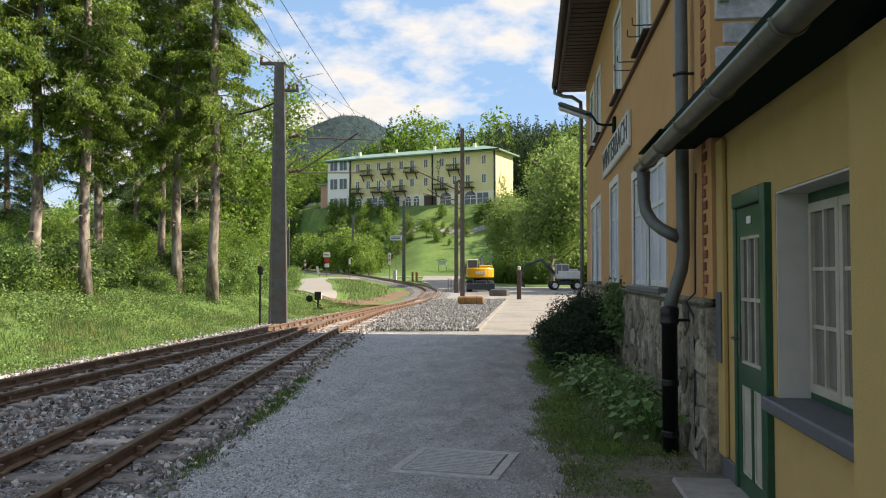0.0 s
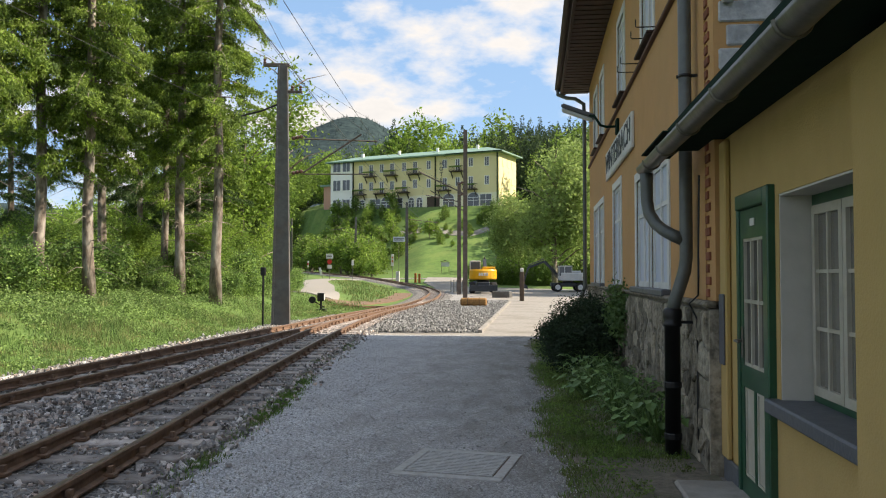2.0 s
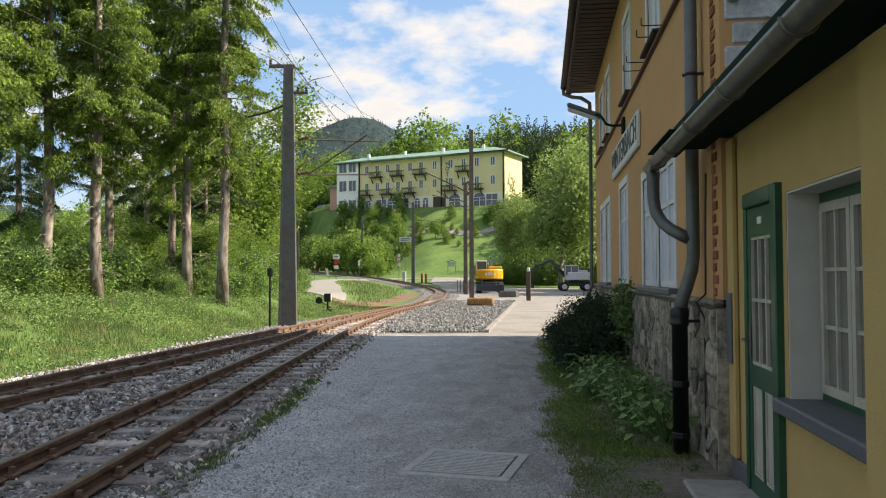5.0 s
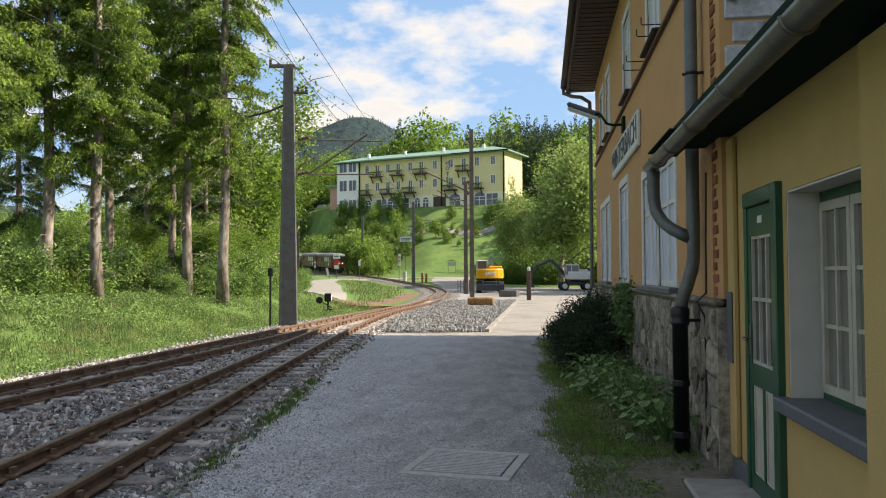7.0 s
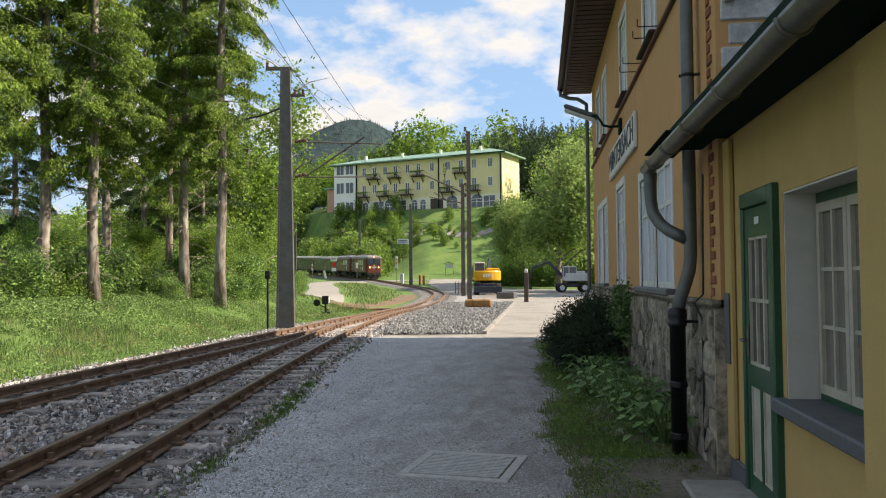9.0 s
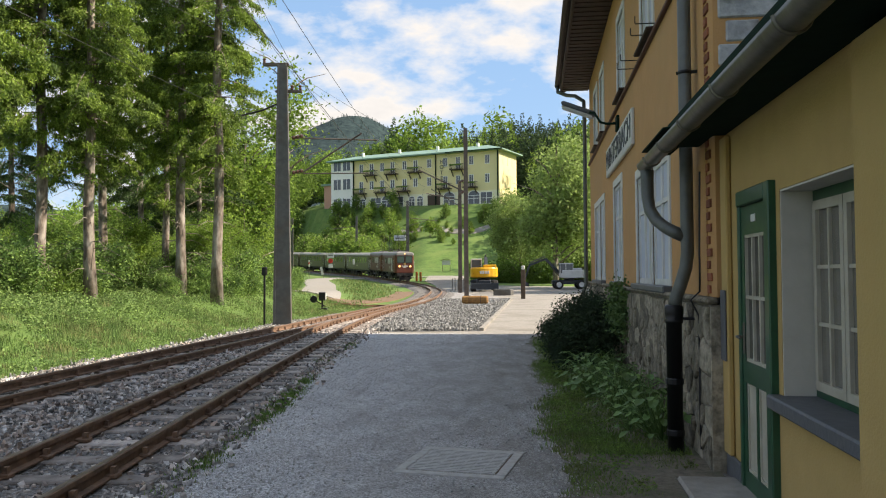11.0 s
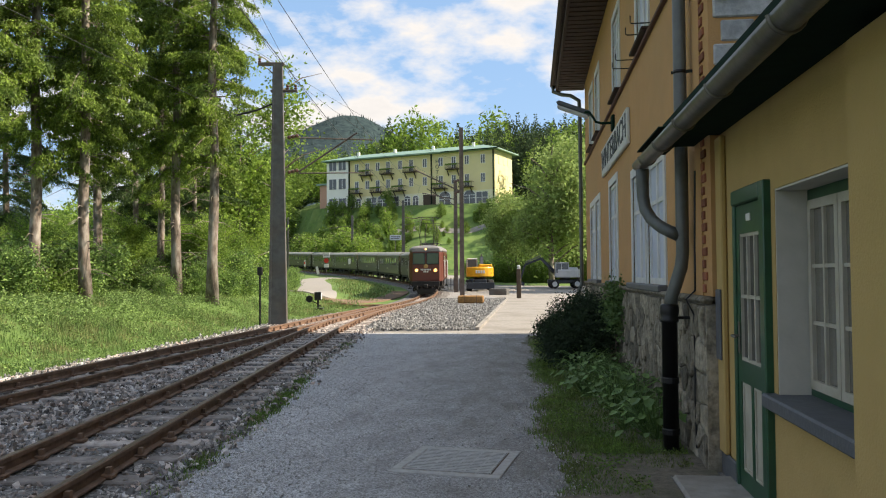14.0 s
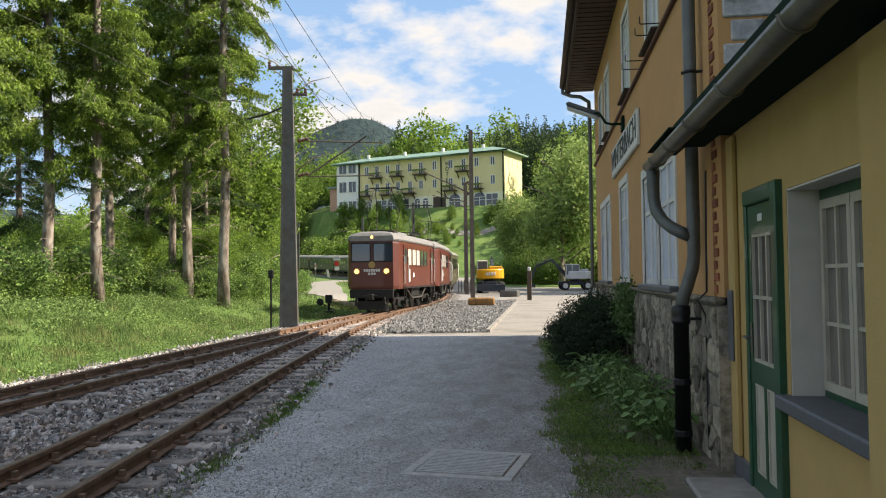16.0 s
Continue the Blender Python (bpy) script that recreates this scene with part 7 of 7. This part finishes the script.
def vehicle_pose(s, length):
    """Pose of a vehicle whose front stands at arc s; its -y end leads."""
    a, b = on_track(s + length * .2), on_track(s + length * .8)
    mid = (a + b) / 2
    back = (b - a).normalized()
    return Matrix.Translation(mid) @ back.to_track_quat("Y", "Z").to_matrix().to_4x4()


def build_loco():
    L = 9.2
    lo = thing("locomotive", "maroon narrow gauge electric locomotive with pale grey roof", "locomotive", "train")
    y0, y1 = -L / 2 + .35, L / 2 - .35
    W = 1.2
    g = Geo()
    # plan outline: flat front bevelled at both ends
    out = [(-W, y0 + .75), (-W * .94, y0 + .27), (-W * .78, y0), (W * .78, y0), (W * .94, y0 + .27), (W, y0 + .75), (W, y1 - .75), (W * .94, y1 - .27), (W * .78, y1), (-W * .78, y1), (-W * .94, y1 - .27), (-W, y1 - .75)]
    k = len(out)
    levels = [(1.0, .98), (1.12, 1.0), (2.95, .985), (3.12, .96)]
    for z, s in levels:
        g.v += [(x * s, y * (1 - (1 - s) * .25), z) for x, y in out]
    for i in range(len(levels) - 1):
        g.f += [(i * k + j, i * k + (j + 1) % k, (i + 1) * k + (j + 1) % k, (i + 1) * k + j) for j in range(k)]
    g.f += [tuple(range(k - 1, -1, -1)), tuple((len(levels) - 1) * k + j for j in range(k))]
    part("body", g, M_LOCO, lo, "maroon painted steel body")
    r = Geo()
    rl = [(3.06, 1.0), (3.12, 1.03), (3.28, .98), (3.40, .82), (3.47, .5), (3.49, .08)]
    for z, s in rl:
        r.v += [(x * s, y * (1 if s > .97 else 1 - (1 - s) * .12), z) for x, y in out]
    for i in range(len(rl) - 1):
        r.f += [(i * k + j, i * k + (j + 1) % k, (i + 1) * k + (j + 1) % k, (i + 1) * k + j) for j in range(k)]
    r.f += [tuple((len(rl) - 1) * k + j for j in range(k)), tuple(range(k - 1, -1, -1))]
    part("roof", r, M_LOCO_ROOF, lo, "pale grey domed roof", smooth=False)
    for e, yy in ((-1, y0), (1, y1)):
        for sx in (-.48, .48):
            wn_ = part("windscreen", Geo().chamfer(sx - .40, sx + .40, yy - .012 if e < 0 else yy - .02, yy + .02 if e < 0 else yy + .012, 2.20, 2.94, .01), M_LOCOGLASS, lo, "cab windscreen")
            fr = Geo()
            q0, q1 = (yy - .02, yy - .002) if e < 0 else (yy + .002, yy + .02)
            fr.box(sx - .44, sx - .40, q0, q1, 2.16, 2.98).box(sx + .40, sx + .44, q0, q1, 2.16, 2.98).box(sx - .40, sx + .40, q0, q1, 2.94, 2.98).box(sx - .40, sx + .40, q0, q1, 2.16, 2.20)
            part("windscreen_frame", fr, M_UNDER, wn_)
            h = part("headlamp", Geo().lathe([(.13, 0), (.145, .07), (.12, .09)], 14, Matrix.Translation((sx * 1.35, yy, 1.76)) @ Euler((radians(90 * (1 if e < 0 else -1)), 0, 0)).to_matrix().to_4x4()), M_BRASS, lo, "round brass headlamp housing")
            part("headlamp_lens", Geo().lathe([(.105, .085), (.09, .105), (.03, .115)], 14, Matrix.Translation((sx * 1.35, yy, 1.76)) @ Euler((radians(90 * (1 if e < 0 else -1)), 0, 0)).to_matrix().to_4x4()), M_HEADLAMP if e < 0 else M_WHITE, h, "glowing lamp glass" if e < 0 else "unlit lamp glass")
        part("top_lamp", Geo().lathe([(.07, 0), (.08, .1), (.06, .13), (.02, .14)], 12, Matrix.Translation((0, yy + (.12 if e < 0 else -.12), 3.22)) @ Euler((radians(90 * (1 if e < 0 else -1)), 0, 0)).to_matrix().to_4x4()), M_HEADLAMP if e < 0 else M_WHITE, lo, "roof lamp")
        part("emblem", Geo().lathe([(.15, 0), (.15, .02), (.10, .03)], 10, Matrix.Translation((0, yy, 2.04)) @ Euler((radians(90 * (1 if e < 0 else -1)), 0, 0)).to_matrix().to_4x4()), M_BRASS, lo, "brass emblem shield")
        q0, q1 = (yy - .012, yy - .002) if e < 0 else (yy + .002, yy + .012)
        bars = Geo()
        for i in range(7):
            bars.box(-.36 + i * .105, -.36 + i * .105 + .08, q0, q1, 1.75, 1.86)
        for i in range(3):
            bars.box(-.17 + i * .12, -.17 + i * .12 + .09, q0, q1, 1.61, 1.71)
        part("name_plate", bars, M_WHITE, lo, "pale raised name lettering as bars")
        part("buffer_beam", Geo().chamfer(-.95, .95, yy - .12 if e < 0 else yy - .05, yy + .05 if e < 0 else yy + .12, .62, 1.0, .02), M_UNDER, lo)
        part("coupler", Geo().chamfer(-.14, .14, yy - .4 if e < 0 else yy, yy if e < 0 else yy + .4, .55, .8, .03).tube([(-.3, yy + e * .3, .72), (.3, yy + e * .3, .72)], .03, 6), M_UNDER, lo)
        part("rail_guard", Geo().prism([(-.55, .14), (.55, .14), (.7, .5), (-.7, .5)], .04, Matrix.Translation((0, yy + e * .18, 0))), M_UNDER, lo, "black snow plough guard")
        for sx in (-.6, .6):
            part("brake_hose", Geo().tube([(sx, yy + e * .1, .75), (sx, yy + e * .2, .6), (sx + .03, yy + e * .22, .4), (sx + .1, yy + e * .15, .3)], .022, 6), M_UNDER, lo)
    for sx in (-1, 1):
        X = sx * W
        a, b = (X - .004, X + .014) if sx > 0 else (X - .014, X + .004)
        for yc in (-3.13, 3.13):
            d = part("cab_door", Geo().chamfer(min(X - .01 * sx, X + .03 * sx), max(X - .01 * sx, X + .03 * sx), yc - .33, yc + .33, 1.1, 2.92, .01), M_LOCO, lo, "narrow cab door")
            part("door_window", Geo().box(*sorted((X + .03 * sx, X + .036 * sx)), yc - .2, yc + .2, 2.12, 2.72), M_LOCOGLASS, d)
            for yy in (yc - .40, yc + .40):
                part("handrail", Geo().tube([(X, yy, 1.2), (X + .07 * sx, yy, 1.25), (X + .07 * sx, yy, 2.4), (X, yy, 2.45)], .016, 6), M_WHITE, lo, "pale handrail")
            part("step", Geo().chamfer(*sorted((X - .15 * sx, X + .1 * sx)), yc - .22, yc + .22, .45, .5, .01).tube([(X, yc - .2, .5), (X, yc - .2, 1.0)], .015, 6).tube([(X, yc + .2, .5), (X, yc + .2, 1.0)], .015, 6), M_UNDER, lo)
        for yc in (-2.2, -1.25, -.35, .55, 1.45):
            shut = yc < .5
            w = part("side_window", Geo().box(*sorted((X - .005 * sx, X + .008 * sx)), yc - .36, yc + .36, 2.05, 2.75), M_CURTAIN if shut else M_LOCOGLASS, lo, "side window with pale blind" if shut else "dark side window")
            part("window_frame", Geo().box(*sorted((X, X + .016 * sx)), yc - .40, yc - .36, 2.01, 2.79).box(*sorted((X, X + .016 * sx)), yc + .36, yc + .40, 2.01, 2.79).box(*sorted((X, X + .016 * sx)), yc - .36, yc + .36, 2.75, 2.79).box(*sorted((X, X + .016 * sx)), yc - .36, yc + .36, 2.01, 2.05), M_LOCO, w)
        part("side_panel_marks", Geo().box(*sorted((X + .002 * sx, X + .008 * sx)), -2.45, -2.1, 1.3, 1.85).box(*sorted((X + .002 * sx, X + .008 * sx)), -1.5, -1.2, 1.5, 1.7), M_WHITE, lo, "white coat of arms and marks")
        part("side_rail", Geo().box(*sorted((X - .02 * sx, X + .02 * sx)), y0 + .76, y1 - .76, 1.02, 1.08), M_UNDER, lo)
        part("truss", Geo().tube([(sx * 1.05, -2.2, 1.0), (sx * 1.05, -1.1, .55), (sx * 1.05, 1.1, .55), (sx * 1.05, 2.2, 1.0)], .04, 6), M_GREYUNDER, lo, "grey truss rod")
        part("equipment_box", Geo().chamfer(*sorted((sx * .45, sx * 1.0)), -.9, .9, .6, 1.0, .02), M_UNDER, lo)
    for yc in (-2.6, 2.6):
        bo = part("bogie", Geo().chamfer(-.86, -.74, yc - 1.25, yc + 1.25, .42, .62, .02).chamfer(.74, .86, yc - 1.25, yc + 1.25, .42, .62, .02).chamfer(-.74, .74, yc - .3, yc + .3, .4, .8, .02), M_UNDER, lo)
        for yw in (yc - .8, yc + .8):
            part("wheelset", Geo().lathe([(.39, -.45), (.42, -.40), (.40, -.33), (.08, -.32), (.08, .32), (.40, .33), (.42, .40), (.39, .45)], 18, Matrix.Translation((0, yw, .40)) @ pose(0, 0, 0, 0, 90, 0)), M_GREYUNDER, bo, "steel wheelset")
            for sx in (-.9, .9):
                part("axlebox", Geo().chamfer(sx - .07, sx + .07, yw - .13, yw + .13, .28, .56, .02), M_UNDER, bo)
    # raised pantograph and roof gear
    for yc, up in ((-2.2, True), (2.2, False)):
        pan = part("pantograph", Geo().tube([(-.5, yc - .5, 3.6), (.5, yc - .5, 3.6)], .025, 6).tube([(-.5, yc + .5, 3.6), (.5, yc + .5, 3.6)], .025, 6).tube([(-.5, yc - .5, 3.6), (-.5, yc + .5, 3.6)], .025, 6).tube([(.5, yc - .5, 3.6), (.5, yc + .5, 3.6)], .025, 6), M_UNDER, lo, "raised diamond pantograph" if up else "lowered pantograph")
        top = 5.55 if up else 3.75
        mid = (3.6 + top) / 2
        ob = 1.0 if up else 1.25
        for sx in (-.45, .45):
            for e in (-1, 1):
                part("arm", Geo().tube([(sx, yc + e * .5, 3.6), (sx * 1.2, yc + e * ob, mid), (sx * .8, yc, top)], .02, 6), M_UNDER, pan)
        part("collector", Geo().tube([(-.85, yc, top - .12), (-.6, yc, top), (.6, yc, top), (.85, yc, top - .12)], .025, 6).tube([(-.6, yc + .25, top), (.6, yc + .25, top)], .02, 6), M_UNDER, pan)
        for sx in (-.5, .5):
            part("insulator", Geo().lathe([(.05, 3.38), (.08, 3.44), (.05, 3.48), (.08, 3.52), (.05, 3.58)], 8, Matrix.Translation((sx, yc, 0))), M_INSUL, pan)
    part("roof_box", Geo().chamfer(-.4, .4, -.9, .9, 3.44, 3.62, .03), M_LOCO_ROOF, lo)
    return lo, L


def build_car():
    L = 14.2
    ca = thing("carriage", "olive green narrow gauge passenger carriage with pale roof", "carriage", "train")
    y0, y1 = -L / 2 + .3, L / 2 - .3
    W = 1.2
    g = Geo().chamfer(-W, W, y0, y1, .95, 2.98, .03)
    part("body", g, M_CAR, ca, "olive green panelled body")
    prof = [(-W - .05, 2.95), (W + .05, 2.95), (W + .02, 3.06), (W * .8, 3.22), (W * .45, 3.34), (0, 3.38), (-W * .45, 3.34), (-W * .8, 3.22), (-W - .02, 3.06)]
    part("roof", Geo().prism(prof, y1 - y0 + .1, Matrix.Translation((0, y0 - .05, 0))), M_CAR_ROOF, ca, "pale grey arched roof")
    for sx in (-1, 1):
        X = sx * W
        for i in range(8):
            yc = -4.75 + i * 1.357
            w = part("window", Geo().box(*sorted((X - .004 * sx, X + .006 * sx)), yc - .42, yc + .42, 1.95, 2.7), M_LOCOGLASS, ca)
            part("window_frame", Geo().box(*sorted((X, X + .015 * sx)), yc - .46, yc - .42, 1.91, 2.74).box(*sorted((X, X + .015 * sx)), yc + .42, yc + .46, 1.91, 2.74).box(*sorted((X, X + .015 * sx)), yc - .42, yc + .42, 2.7, 2.74).box(*sorted((X, X + .015 * sx)), yc - .42, yc + .42, 1.91, 1.95), M_CAR, w)
        for yc in (-6.2, 6.2):
            part("door", Geo().chamfer(*sorted((X - .01 * sx, X + .02 * sx)), yc - .36, yc + .36, 1.05, 2.85, .01), M_CAR, ca)
            part("handrail", Geo().tube([(X, yc - .43, 1.3), (X + .06 * sx, yc - .43, 1.35), (X + .06 * sx, yc - .43, 2.3), (X, yc - .43, 2.35)], .02, 5), M_WHITE, ca)
        part("waist_strip", Geo().box(*sorted((X, X + .02 * sx)), y0 + .1, y1 - .1, 1.80, 1.85), M_CAR, ca)
        part("number_panel", Geo().box(*sorted((X + .002 * sx, X + .006 * sx)), -.5, .5, 1.4, 1.6), M_PALEMARK, ca, "faded pale lettering as a bar")
        part("solebar", Geo().box(*sorted((sx * .9, sx * 1.05)), y0, y1, .72, .95), M_UNDER, ca)
        part("truss", Geo().tube([(sx * .95, -2.8, .75), (sx * .95, -1.2, .42), (sx * .95, 1.2, .42), (sx * .95, 2.8, .75)], .035, 6), M_UNDER, ca)
    for e, yy in ((-1, y0), (1, y1)):
        part("gangway", Geo().chamfer(-.42, .42, yy - .28 if e < 0 else yy, yy if e < 0 else yy + .28, 1.0, 2.9, .02), M_UNDER, ca, "black gangway bellows")
    for yc in (-4.2, 4.2):
        bo = part("bogie", Geo().chamfer(-.84, -.74, yc - 1.0, yc + 1.0, .35, .55, .02).chamfer(.74, .84, yc - 1.0, yc + 1.0, .35, .55, .02).chamfer(-.74, .74, yc - .2, yc + .2, .4, .75, .02), M_UNDER, ca)
        for yw in (yc - .65, yc + .65):
            part("wheelset", Geo().lathe([(.34, -.45), (.37, -.40), (.35, -.33), (.07, -.32), (.07, .32), (.35, .33), (.37, .40), (.34, .45)], 16, Matrix.Translation((0, yw, .35)) @ pose(0, 0, 0, 0, 90, 0)), M_GREYUNDER, bo)
    return ca, L


M_LOCOGLASS = glass_mat("train_window_glass", (0.03, 0.045, 0.065), 0.05)
M_CURTAIN = mat("pale_blind", (0.55, 0.54, 0.48), (0.48, 0.47, 0.42), 4, 0.5, coat=0.5)
M_BRASS = mat("brass", (0.45, 0.30, 0.12), (0.35, 0.22, 0.09), 6, 0.4, 0.7)
M_GREYUNDER = mat("worn_steel", (0.13, 0.125, 0.12), (0.08, 0.075, 0.07), 6, 0.5, 0.5)
M_PALEMARK = mat("faded_mark", (0.30, 0.30, 0.22), None, 6, 0.6)
TRAIN = []
loco, LOCO_L = build_loco()
car, CAR_L = build_car()
at_s = 0.0
loco.scale, car.scale = (.93, .93, .93), (.93, .93, .93)
LOCO_L, CAR_L = LOCO_L * .93, CAR_L * .93
TRAIN.append((loco, at_s, LOCO_L))
at_s += LOCO_L
second = copy_thing(loco, Matrix())
TRAIN.append((second, at_s, LOCO_L))
for ch in second.children_recursive:
    if ch.name.startswith(("headlamp_lens", "top_lamp")):
        ch.data = ch.data.copy()
        ch.data.materials[0] = M_WHITE
        ch["label"] = "unlit lamp glass"
at_s += LOCO_L
for i in range(9):
    c = car if i == 0 else copy_thing(car, Matrix())
    TRAIN.append((c, at_s, CAR_L))
    at_s += CAR_L


def motions():
    ts = [k * .5 for k in range(33)]
    for ob, back, length in TRAIN:
        walk(ob, [(t, vehicle_pose(s_front(t) + back, length)) for t in ts])


motions()
